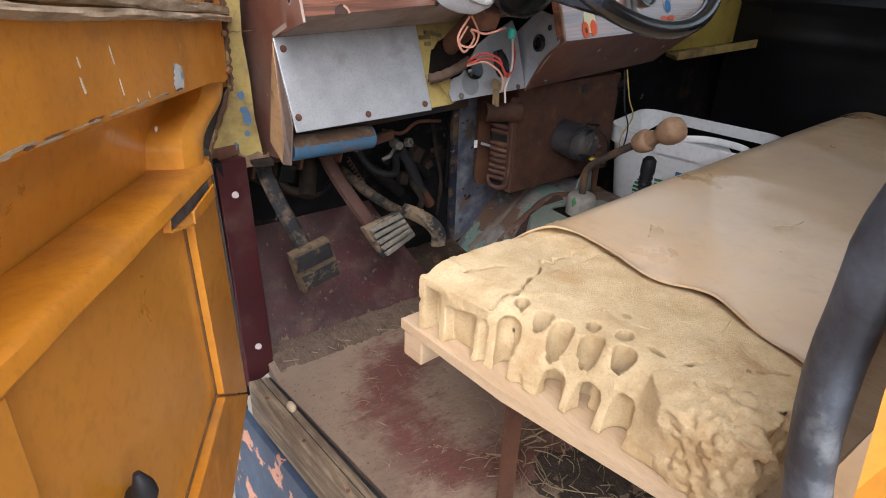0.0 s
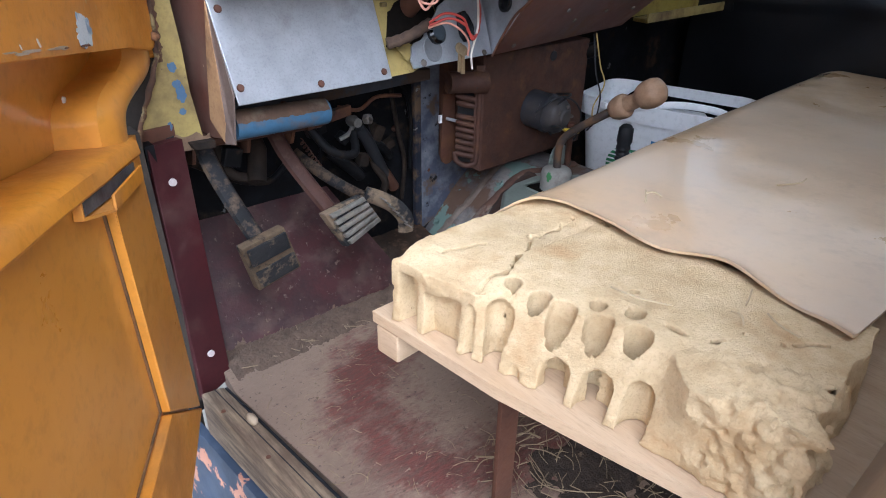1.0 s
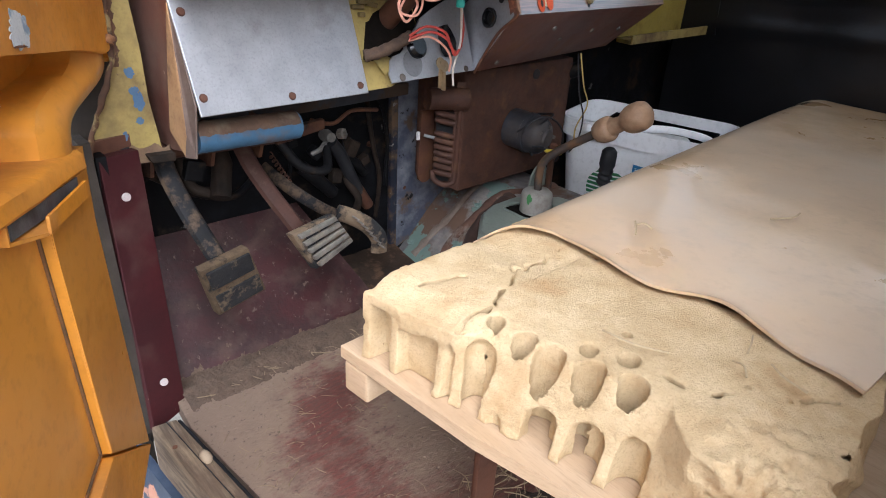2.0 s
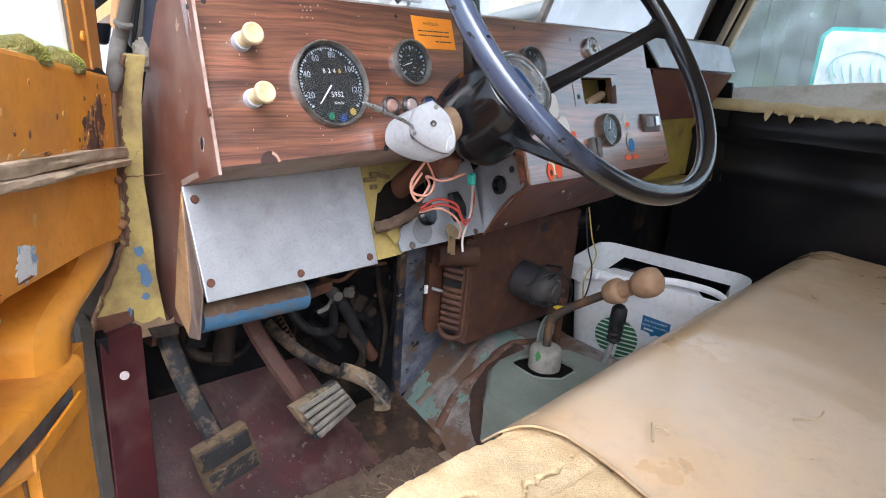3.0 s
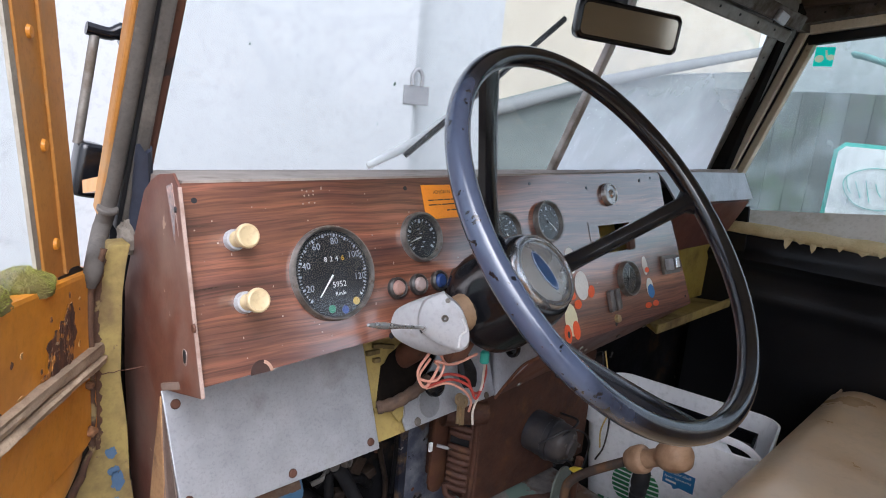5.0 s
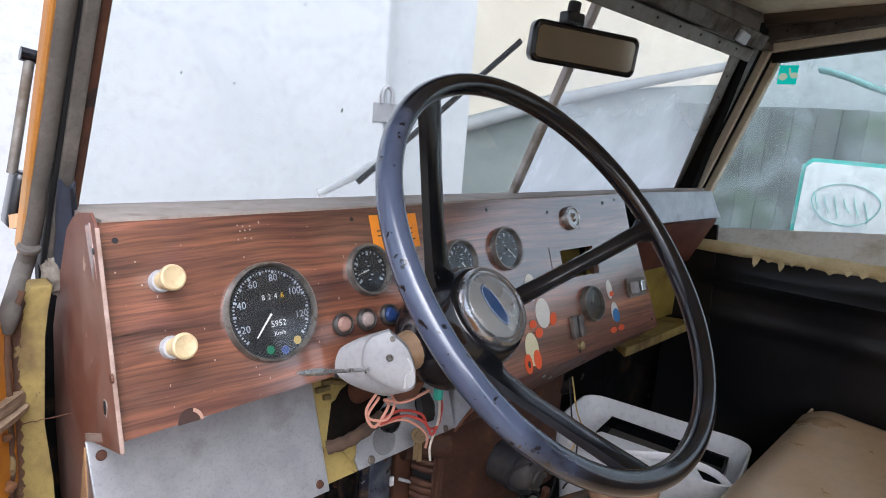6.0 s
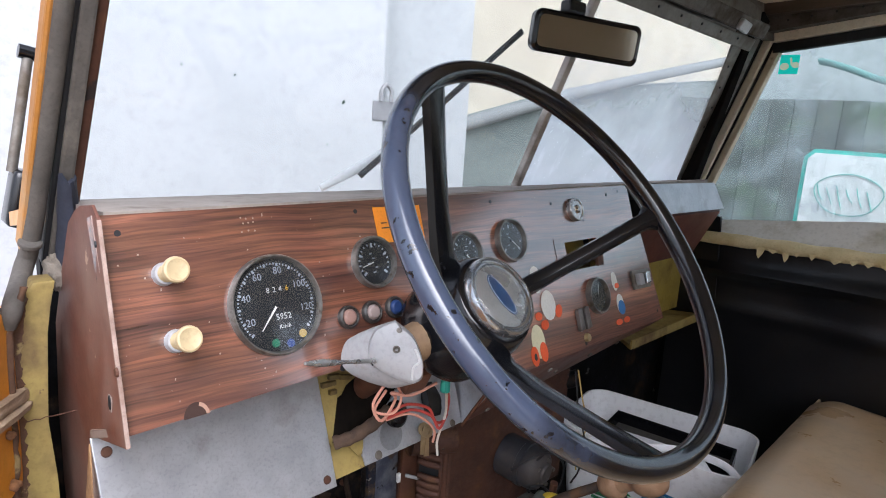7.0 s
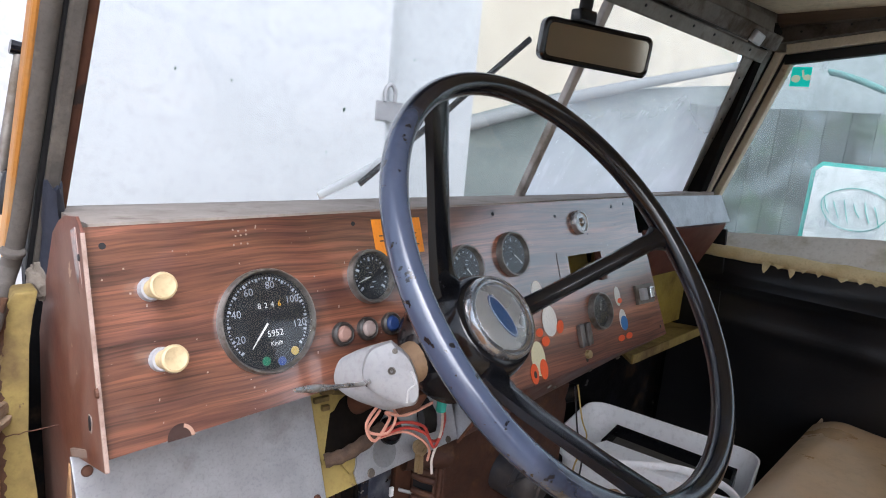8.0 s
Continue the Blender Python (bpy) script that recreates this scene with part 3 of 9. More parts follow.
sheet(bm, lambda a, b: (0.690 + 0.165 * a, 0.925 + 0.170 * b, FLOOR_Z + 0.002 + 0.034 * b + 0.004 * wob((a * 6, b * 6, 3))), 14, 14, V(0, 0, -0.006))
structure("floor_corner", bm, surface("rusty_floor_corner", (0.050, 0.031, 0.021), (0.026, 0.018, 0.014), rough=0.85, scale=24, bump=0.8, bump_scale=90, dirt=(0.10, 0.058, 0.034), dirt_at=(0.52, 0.62), dirt_scale=26, spec=0.2), "rusty dirt-caked corner of the floor", True)
# the firewall's black holds the unlit void behind the pedals
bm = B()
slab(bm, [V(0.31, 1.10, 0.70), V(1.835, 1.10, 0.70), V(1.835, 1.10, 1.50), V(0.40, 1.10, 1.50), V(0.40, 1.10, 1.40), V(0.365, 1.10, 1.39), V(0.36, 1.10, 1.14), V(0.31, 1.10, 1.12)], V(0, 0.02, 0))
structure("firewall", bm, DARK_STEEL, "oily steel firewall with worn paint, shade put into its black")


bm = B()
slab(bm, [V(0.38, 1.045, 1.512), V(1.80, 1.045, 1.512), V(1.80, 1.13, 1.495), V(0.38, 1.13, 1.495)], V(0, 0, -0.015))
structure("cowl", bm, ORANGE, "orange cowl in front of the windscreen")
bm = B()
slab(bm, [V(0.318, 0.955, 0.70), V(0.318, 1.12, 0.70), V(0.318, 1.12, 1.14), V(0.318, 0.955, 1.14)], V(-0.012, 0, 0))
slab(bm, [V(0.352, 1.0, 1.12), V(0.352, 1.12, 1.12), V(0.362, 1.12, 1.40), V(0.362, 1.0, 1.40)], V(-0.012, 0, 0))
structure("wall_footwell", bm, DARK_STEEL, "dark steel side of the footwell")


bm = B()
slab(bm, [V(0.864, 1.0985, 0.80), V(1.02, 1.0985, 0.86), V(1.02, 1.0985, 1.22), V(0.860, 1.0985, 1.22)], V(0, -0.004, 0))
structure("trim_firewall_panel", bm, surface("scraped_blue_paint", (0.060, 0.070, 0.100), (0.20, 0.21, 0.235), rough=0.5, scale=14, contrast=(0.42, 0.58), bump=0.3, bump_scale=80, dirt=(0.11, 0.075, 0.05), dirt_at=(0.56, 0.64), dirt_scale=17, chips=(0.006, 0.006, 0.007), chip_scale=26, chip_at=(0.62, 0.64), spec=0.3), "scraped blue-black paint on the firewall")


def tunnel_x(y):
    """Where the tunnel's foot runs."""
    return 0.825 + 0.045 * max(0.0, min(1.0, (y - 0.80) / 0.30))


def tunnel_z(x, y):
    """Height of the gearbox tunnel over the floor."""
    a = max(0.0, min(1.0, (x - tunnel_x(y)) / 0.20))
    b = max(0.0, min(1.0, (1.25 - x) / 0.10))
    h = 0.150 * (math.sin(a * math.pi / 2) ** 1.1) * math.sin(b * math.pi / 2)
    return FLOOR_Z + 0.002 + h


bm = B()
sheet(bm, lambda a, b: (tunnel_x(0.1 + b) + (1.25 - tunnel_x(0.1 + b)) * a, 0.10 + 1.0 * b, tunnel_z(tunnel_x(0.1 + b) + (1.25 - tunnel_x(0.1 + b)) * a, 0.1 + b)), 36, 20)
tunnel = structure("gearbox_tunnel", bm, TUNNEL, "scuffed metal gearbox tunnel with rust and old green paint", True)
bm = B()
prism(bm, [V(0.846, 1.099, 0.78), V(0.862, 1.099, 0.78), V(0.858, 1.099, 1.20), V(0.842, 1.099, 1.20)], V(0, -0.012, 0), 0.003)
structure("trim_firewall_flange", bm, surface("worn_blue_black", (0.008, 0.010, 0.017), (0.022, 0.028, 0.045), spec=0.25, rough=0.5, scale=12, bump=0.3, dirt=(0.13, 0.085, 0.05), dirt_at=(0.50, 0.60), dirt_scale=20, chips=(0.22, 0.21, 0.19), chip_scale=40, chip_at=(0.64, 0.66)), "worn blue-black welded flange on the firewall")
for x, y in ((1.055, 0.956), (0.916, 0.969), (0.896, 1.078), (0.985, 0.985), (0.885, 0.93)):
    part("bolt", lathe(B(), V(x, y, tunnel_z(x, y) - 0.001), V(-0.4, -0.1, 1), [(0.010, 0), (0.010, 0.002), (0.006, 0.0025), (0.006, 0.006), (0, 0.0065)], 10), TUNNEL, tunnel)


def welt(name, pts, radius, material, label, seed):
    """A raised uneven seam that follows the tunnel."""
    path = smooth_path([(x, y, 0) for x, y in pts], 10)
    rad = [radius * (1 + 0.45 * wob((i * 0.35, seed, 0), 1.0)) for i in range(len(path))]
    part(name, tube(B(), [V(q.x, q.y, tunnel_z(q.x, q.y) + 0.0005) for q in path], rad, 10, flat=1.9, up=(-0.3, 0, 1)), material, tunnel, label, True)


TUNNEL_RUST = surface("flaking_tunnel_rust", (0.115, 0.055, 0.034), (0.065, 0.034, 0.024), rough=0.8, scale=22, bump=0.6, bump_scale=130, dirt=(0.19, 0.155, 0.125), dirt_at=(0.52, 0.62), dirt_scale=24)
welt("rust_seam", [(1.15, 0.925), (1.084, 0.932), (1.023, 0.956), (0.961, 0.962), (0.912, 0.978), (0.862, 0.970)], 0.0055, TUNNEL_RUST, "raised rusty seam", 1.0)
welt("rust_gutter", [(1.030, 0.938), (1.001, 0.934), (0.938, 0.940), (0.908, 0.918), (0.882, 0.880), (0.860, 0.82)], 0.0075, surface("dark_gutter_rust", (0.055, 0.028, 0.018), (0.03, 0.016, 0.012), rough=0.85, scale=24, bump=0.5), "dark rusty gutter beside the cover", 4.0)
welt("pale_seam", [(1.06, 1.03), (0.955, 1.022), (0.915, 1.037), (0.878, 1.050)], 0.0045, surface("scuffed_seam", (0.17, 0.135, 0.11), (0.09, 0.062, 0.045), rough=0.7, scale=20, bump=0.4), "scuffed pale seam", 7.0)

# sill along the door opening
SILL_WOOD = surface("grimy_sill_wood", (0.25, 0.185, 0.12), (0.085, 0.06, 0.04), rough=0.85, scale=6, stretch=(14, 1.2, 14), contrast=(0.40, 0.60), bump=0.8, bump_scale=30, dirt=(0.10, 0.068, 0.045), dirt_at=(0.45, 0.65), dirt_scale=14)
bm = B()
prism(bm, [V(0.290, 0.875, FLOOR_Z - 0.06), V(0.322, 0.870, FLOOR_Z - 0.06), V(0.428, -0.35, FLOOR_Z - 0.06), V(0.390, -0.35, FLOOR_Z - 0.06)], V(0, 0, 0.075), 0.004)
sill = structure("sill", bm, SILL_WOOD, "bare weathered wooden door sill")
part("gap", tube(B(), [V(0.3245, 0.868, FLOOR_Z + 0.010), V(0.4305, -0.35, FLOOR_Z + 0.010)], 0.0030, 6), RUBBER, sill, "dark gap beside the floor")
part("groove", tube(B(), [V(0.309, 0.872, FLOOR_Z + 0.0152), V(0.411, -0.35, FLOOR_Z + 0.0148)], 0.0008, 6), RUBBER, sill, "split in the wood")
for k in range(7):
    part("nail", lathe(B(), V(0.301 + 0.0087 * 1.15 * k, 0.82 - 0.115 * k, FLOOR_Z + 0.0145), V(0, 0, 1), [(0.0035, 0), (0.003, 0.0015), (0, 0.002)], 8), RUST, sill)
bm = B()
prism(bm, [V(0.276, 0.95, FLOOR_Z - 0.065), V(0.282, 0.875, FLOOR_Z - 0.065), V(0.384, -0.40, FLOOR_Z - 0.065), V(0.36, -0.40, 0.35), V(0.25, 0.95, 0.35)], V(0.012, 0.001, 0))
BODY_BLUE = surface("flaking_blue_black_paint", (0.022, 0.032, 0.05), (0.04, 0.06, 0.10), rough=0.42, scale=8, bump=0.12, chips=(0.42, 0.20, 0.13), chip_scale=13, chip_at=(0.515, 0.525), dirt=(0.10, 0.125, 0.17), dirt_at=(0.55, 0.75), dirt_scale=6)
structure("body_side", bm, BODY_BLUE, "dark blue body side with flaking paint and pink filler")

# ---- windscreen: frame, divider, glass ----
WL, WR, WLT, WRT, WZ0, WZ1 = 0.415, 1.626, 0.443, 1.5365, 1.512, 1.812
for name, x0, x1, y0, y1, mt, lab in (("window_1", WL - 0.004, 1.060, WLT - 0.004, 1.066, GLASS, "dusty driver's half of the windscreen with green specks"),
                                      ("window_4", 1.068, WR + 0.008, 1.074, WRT + 0.008, GLASS_FAR, "filmed passenger's half of the windscreen")):
    bm = B()
    prism(bm, [wsp(x0, WZ0, -0.004), wsp(x1, WZ0, -0.004), wsp(y1, WZ1 + 0.036 - 0.033 * (y1 - 0.39), -0.004), wsp(y0, WZ1 + 0.036 - 0.033 * (y0 - 0.39), -0.004)], WN * 0.005)
    pane = structure(name, bm, mt, lab)
    pane.visible_shadow = False


def bar(name, a, b, width, thick, across, material, label="", bevel=0.003):
    """A straight bar from a to b: width along across, thick across both."""
    a, b = V(*a), V(*b)
    t = (b - a).normalized()
    e = (V(*across) - t * t.dot(V(*across))).normalized()
    f = t.cross(e)
    g = B()
    prism(g, [a - e * width / 2 - f * thick / 2, a + e * width / 2 - f * thick / 2, a + e * width / 2 + f * thick / 2, a - e * width / 2 + f * thick / 2], b - a, bevel)
    return structure(name, g, material, label)


bar("trim_windscreen_bottom", wsp(WL - 0.003, WZ0 - 0.012, -0.006), wsp(WR + 0.03, WZ0 - 0.012, -0.006), 0.028, 0.022, (0, -0.4, 0.93), GREY_SEAL, "grey weathered windscreen sill with crusted sealant")
bar("trim_windscreen_divider", wsp(1.064, WZ0 - 0.004, -0.012), wsp(1.070, WZ1 + 0.01, -0.012), 0.014, 0.012, (1, 0, 0), surface("scratched_steel", (0.46, 0.43, 0.40), (0.33, 0.30, 0.27), rough=0.38, metal=0.25, scale=14, bump=0.15, dirt=(0.15, 0.12, 0.09), dirt_at=(0.52, 0.75), dirt_scale=18), "dull steel bar dividing the windscreen")
CREAM_WORN = surface("worn_cream_bead", (0.66, 0.60, 0.46), (0.50, 0.43, 0.30), rough=0.5, scale=22, bump=0.25, dirt=(0.16, 0.115, 0.07), dirt_at=(0.60, 0.70), dirt_scale=34, chips=(0.07, 0.045, 0.03), chip_scale=60, chip_at=(0.70, 0.715))
FRAME_DARK = surface("grimy_frame_steel", (0.135, 0.122, 0.108), (0.075, 0.066, 0.056), rough=0.45, metal=0.5, scale=16, bump=0.2, dirt=(0.055, 0.040, 0.028), dirt_at=(0.48, 0.66), dirt_scale=22, chips=(0.30, 0.28, 0.25), chip_scale=60, chip_at=(0.70, 0.72))
bm = B()
prism(bm, [wsp(WR, WZ0 - 0.02, -0.0075), wsp(WR + 0.038, WZ0 - 0.02, -0.0075), wsp(WRT + 0.038, WZ1 + 0.02, -0.0075), wsp(WRT, WZ1 + 0.02, -0.0075)], WN * 0.003, 0.0008)
structure("trim_windscreen_right", bm, ALU, "grey riveted steel windscreen frame")
bm = B()
prism(bm, [wsp(WR + 0.0385, WZ0 - 0.03, -0.0045), wsp(WR + 0.085, WZ0 - 0.03, -0.0045), wsp(WRT + 0.113, WZ1 + 0.03, -0.0045), wsp(WRT + 0.0385, WZ1 + 0.03, -0.0045)], WN * 0.008, 0.001)
structure("trim_windscreen_post", bm, FRAME_DARK, "grimy riveted steel post beside the windscreen")
bar("trim_windscreen_left", wsp(WL - 0.001, WZ0 - 0.03, -0.006), wsp(WLT - 0.001, WZ1 + 0.03, -0.006), 0.011, 0.012, (1, 0, 0), BROWN_RUST, "rusty steel windscreen flange")
bar("trim_post_bar", wsp(WL - 0.0135, WZ0 - 0.05, -0.010), wsp(WLT - 0.0135, WZ1 + 0.03, -0.010), 0.0135, 0.020, (1, 0, 0), GREY_SEAL, "dark grey front pillar bar")


def hz(x):
    """Height of the header's lower edge, which falls towards the passenger's side."""
    return WZ1 + 0.0385 - 0.033 * (x - 0.393)


HX0, HX1 = WLT - 0.05, WRT + 0.05
bar("trim_header", wsp(HX0, hz(HX0), -0.016), wsp(HX1, hz(HX1), -0.016), 0.024, 0.020, (0, -0.4, 0.93), ALU, "grey steel header rail over the windscreen")
bar("trim_header_upper", wsp(HX0, hz(HX0) + 0.028, -0.030), wsp(HX1 - 0.015, hz(HX1 - 0.015) + 0.028, -0.030), 0.028, 0.030, (0, -0.4, 0.93), FRAME_DARK, "grimy upper header rail")
bar("trim_header_lip", wsp(HX0, hz(HX0) + 0.0155, -0.024), wsp(HX1 - 0.01, hz(HX1 - 0.01) + 0.0155, -0.024), 0.004, 0.016, (0, -0.4, 0.93), RUBBER, "dark gap in the header")
bar("trim_header_bracket", wsp(1.440, hz(1.44) + 0.024, -0.050), wsp(1.478, hz(1.478) + 0.021, -0.050), 0.020, 0.010, (0, -0.4, 0.93), GALV, "pale metal catch under the header")
bar("trim_seal_left", wsp(WL - 0.0222, WZ0 - 0.05, -0.008), wsp(WLT - 0.0222, WZ1 + 0.03, -0.008), 0.006, 0.02, (1, 0, 0), RUBBER, "black rubber door seal")
bm = B()
tube(bm, smooth_path([V(0.352, 0.972, 1.415), V(0.356, 0.975, 1.435), wsp(WL - 0.042, WZ0 - 0.045, -0.028), wsp(WL - 0.031, WZ0 + 0.01, -0.018), wsp(WLT - 0.031, WZ1 + 0.03, -0.018)], 6), [0.0045, 0.0055, 0.0065, 0.0075, 0.0082] + [0.0086] * 20, 16)
lathe(bm, wsp(WL - 0.0365, WZ0 - 0.022, -0.026), (wsp(WLT, WZ1) - wsp(WL - 0.012, WZ0)), [(0.0092, 0.0), (0.0102, 0.001), (0.0102, 0.004), (0.0092, 0.005)], 20)
structure("trim_post_tube", bm, GREY_SEAL, "grey weathered rubber tube on the front pillar", True)
bar("trim_post_orange", wsp(WL - 0.0415, WZ0 - 0.03, -0.012), wsp(WLT - 0.0415, WZ1 + 0.03, -0.012), 0.0062, 0.02, (1, 0, 0), ORANGE_SHADED, "thin orange edge of the front pillar, shade put into its paint")
bm = B()
sheet(bm, lambda a, b: wsp(0.400 + 0.021 * a * (1.15 - 0.5 * b) + 0.003 * wob((a * 5, b * 9, 4)), 1.475 + 0.085 * b + 0.006 * wob((a * 4, b * 3, 9)), -0.03 - 0.012 * math.sin(a * 3.1)), 6, 8, WN * 0.006)
structure("trim_rag", bm, surface("blue_black_rag", (0.010, 0.013, 0.024), (0.028, 0.034, 0.055), rough=0.6, scale=20, bump=0.6, bump_scale=60), "blue-black rag stuffed by the pillar", True)

bm = B()
bmesh.ops.create_icosphere(bm, subdivisions=4, radius=1.0)
for v in bm.verts:
    n0 = v.co.copy()
    v.co = wsp(0.402, 1.462, -0.030) + V(n0.x * 0.013, n0.y * 0.010, n0.z * 0.018) * (1 + 0.35 * wob(n0, 2.5, 3) + 0.15 * wob(n0, 8, 1))
structure("trim_sealant", bm, surface("crusty_sealant", (0.26, 0.23, 0.19), (0.13, 0.11, 0.09), rough=0.85, scale=60, bump=0.6, bump_scale=150), "crusty lump of old sealant", True)

# front pillar by the driver's door, below the windscreen
bm = B()
prism(bm, [V(0.374, 0.985, 1.452), V(0.366, 0.985, 1.44), V(0.357, 0.985, 1.41), V(0.355, 0.985, 1.30), V(0.352, 0.985, 1.235), V(0.331, 0.985, 1.195), V(0.313, 0.985, 1.155), V(0.308, 0.985, 1.115), V(0.395, 0.985, 1.115), V(0.391, 0.985, 1.143), V(0.385, 0.985, 1.194), V(0.384, 0.985, 1.252), V(0.379, 0.985, 1.313), V(0.381, 0.985, 1.402), V(0.392, 0.985, 1.452)], V(0, 0.03, 0), 0.002)
pillar = structure("pillar_front_left", bm, YELLOW, "faded yellow pillar with chipped blue paint")
CHIP_PAINT = surface("bared_blue_paint", (0.05, 0.105, 0.19), (0.075, 0.14, 0.23), rough=0.55, scale=40, bump=0.2)
for k, (x, z, w, hh) in enumerate(((0.367, 1.227, 0.0055, 0.007), (0.373, 1.193, 0.0062, 0.012), (0.369, 1.206, 0.0055, 0.005), (0.371, 1.168, 0.0045, 0.0045), (0.331, 1.149, 0.003, 0.003), (0.351, 1.152, 0.003, 0.006))):
    g = B()
    prism(g, [V(x + w * (1 + 0.5 * wob((math.cos(t) * 2, math.sin(t) * 2, k), 1.4)) * math.cos(t), 0.9845, z + hh * (1 + 0.5 * wob((math.cos(t) * 2, math.sin(t) * 2, k + 9), 1.4)) * math.sin(t)) for t in (6.283 * i / 26 for i in range(26))], V(0, -0.0006, 0))
    part("paint_chip", g, CHIP_PAINT, pillar)
part("seam", tube(B(), [V(0.350 + 0.0045 * i, 0.9845, 1.318 + 0.0016 * wob((i * 0.9, 0, 3), 1)) for i in range(15)], [0.0004 + 0.0009 * abs(wob((i * 1.3, 2, 5), 1)) for i in range(15)], 6), BROWN_RUST, pillar, "rusty seam")
RUST_CRUST = surface("crusted_rust", (0.105, 0.052, 0.026), (0.055, 0.03, 0.02), rough=0.9, scale=40, bump=0.8, bump_scale=160, dirt=(0.23, 0.17, 0.075), dirt_at=(0.56, 0.62), dirt_scale=46)
part("rust_edge", sheet(B(), lambda a, b: V(0.3515 - 0.003 * (1 - a) + (0.0085 + 0.0045 * abs(wob((a * 16, 0, 6), 1)) + 0.003 * abs(wob((a * 50, 3, 6), 1)) + 0.006 * max(0.0, a - 0.72) * 3) * b + 0.004 * max(0.0, a - 0.75) * 3, 0.9838 - 0.0006 * wob((a * 40, b * 3, 2), 1), 1.235 + 0.205 * a), 90, 4, V(0, 0.001, 0)), RUST_CRUST, pillar, "flaking rust along the door edge")
KNUCKLE = surface("rusty_orange_hinge", (0.25, 0.115, 0.045), (0.12, 0.06, 0.03), rough=0.8, scale=60, bump=0.6, bump_scale=160)
for kz, ks in ((1.321, 0.62), (1.271, 0.78)):
    g = B()
    bmesh.ops.create_icosphere(g, subdivisions=3, radius=1.0)
    for v in g.verts:
        n0 = v.co.copy()
        v.co = V(0.3445, 0.958, kz) + V(n0.x * 0.0075, n0.y * 0.006, n0.z * 0.0065) * ks * (1 + 0.35 * wob(n0 + V(kz * 50, 0, 0), 1.6, 3))
    part("hinge_knuckle", g, KNUCKLE, pillar, "rusty orange hinge knuckle", True)
part("drain_slot", prism(B(), [V(0.342, 0.9825, 1.137), V(0.3525, 0.9825, 1.139), V(0.353, 0.9825, 1.124), V(0.3425, 0.9825, 1.122)], V(0, -0.0006, 0)), RUBBER, pillar, "dark drain slot")
part("straw", tube(B(), [V(0.341, 0.980, 1.119), V(0.346, 0.979, 1.127), V(0.351, 0.980, 1.133)], 0.0009, 6), PLY, pillar)
part("lower_rust", sheet(B(), lambda a, b: V(0.312 + 0.09 * a, 0.9835, 1.114 + (0.020 + 0.012 * wob((a * 7, 0, 2), 1)) * b), 20, 3, V(0, 0.001, 0)), surface("dirty_rust_edge", (0.20, 0.13, 0.075), (0.10, 0.06, 0.04), rough=0.8, scale=30, bump=0.4), pillar, "dirt and rust along the lower edge")
bm = B()
tube(bm, smooth_path([V(0.366, 0.975, 1.452), V(0.352, 0.973, 1.41), V(0.349, 0.971, 1.30), V(0.346, 0.970, 1.245), V(0.330, 0.968, 1.205), V(0.312, 0.963, 1.170), V(0.302, 0.953, 1.140)], 8), 0.0032, 10)
for v in bm.verts:
    v.co += V(wob(v.co, 70, 1), 0, wob(v.co, 70, 3)) * 0.0034
structure("trim_hinge_seal", bm, RUST_CRUST, "grimy brown seal along the hinge pillar", True)
bm = B()
prism(bm, [V(0.309, 0.955, 1.138), V(0.360, 0.972, 1.136), V(0.352, 0.920, 0.768), V(0.301, 0.902, 0.760)], V(-0.004, 0.014, 0), 0.0015)
kick = structure("trim_kick_panel", bm, MAROON, "dark maroon painted kick strip with white screws")
DOOR_STRIP = surface("grimy_rubber_strip", (0.016, 0.013, 0.010), (0.035, 0.026, 0.018), rough=0.85, scale=25, bump=0.5, bump_scale=90)
bm = B()
prism(bm, [V(0.291, 0.952, 1.16), V(0.303, 0.952, 1.16), V(0.303, 0.912, 0.755), V(0.291, 0.912, 0.755)], V(0, 0.05, 0))
structure("trim_door_seal", bm, DOOR_STRIP, "dirty grey rubber strip on the door post")

bm = B()
slab(bm, [V(0.12, 0.985, 0.60), V(0.315, 0.985, 0.60), V(0.315, 0.985, 1.12), V(0.12, 0.985, 1.12)], V(0, 0.01, 0))
slab(bm, [V(0.25, 0.990, 1.125), V(0.352, 0.990, 1.125), V(0.354, 0.990, 1.40), V(0.25, 0.990, 1.40)], V(0, 0.008, 0))
structure("wing_panel", bm, DOOR_STRIP, "dark grimy panel behind the door hinges")

SILL_BEIGE = surface("dusty_beige_sill", (0.68, 0.66, 0.61), (0.57, 0.54, 0.48), rough=0.7, scale=9, bump=0.12, dirt=(0.30, 0.25, 0.13), dirt_at=(0.55, 0.8), dirt_scale=12)

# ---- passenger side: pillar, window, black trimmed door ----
# sheenless black that stands in for the shade inside open gaps
GAP_BLACK = surface("gap_shade", (0.004, 0.004, 0.0045), (0.010, 0.008, 0.006), rough=0.95, scale=30, bump=0.3, spec=0.04)
bar("pillar_front_right", (1.66, 1.04, 1.40), (1.60, 0.90, 1.87), 0.03, 0.03, (1, 0, 0), GAP_BLACK, "far front pillar, shade of its gap and seal put into black")
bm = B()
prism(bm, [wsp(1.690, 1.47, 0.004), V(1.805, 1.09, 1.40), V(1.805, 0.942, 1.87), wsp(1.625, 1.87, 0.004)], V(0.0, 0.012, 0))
structure("pillar_corner_right", bm, GAP_BLACK, "flat black sheet for the shaded gap by the passenger door")
bar("trim_side_window_front", (1.785, 1.0845, 1.39), (1.785, 0.926, 1.862), 0.018, 0.03, (0, 1, 0), CREAM_PAINT, "cream painted side window frame")
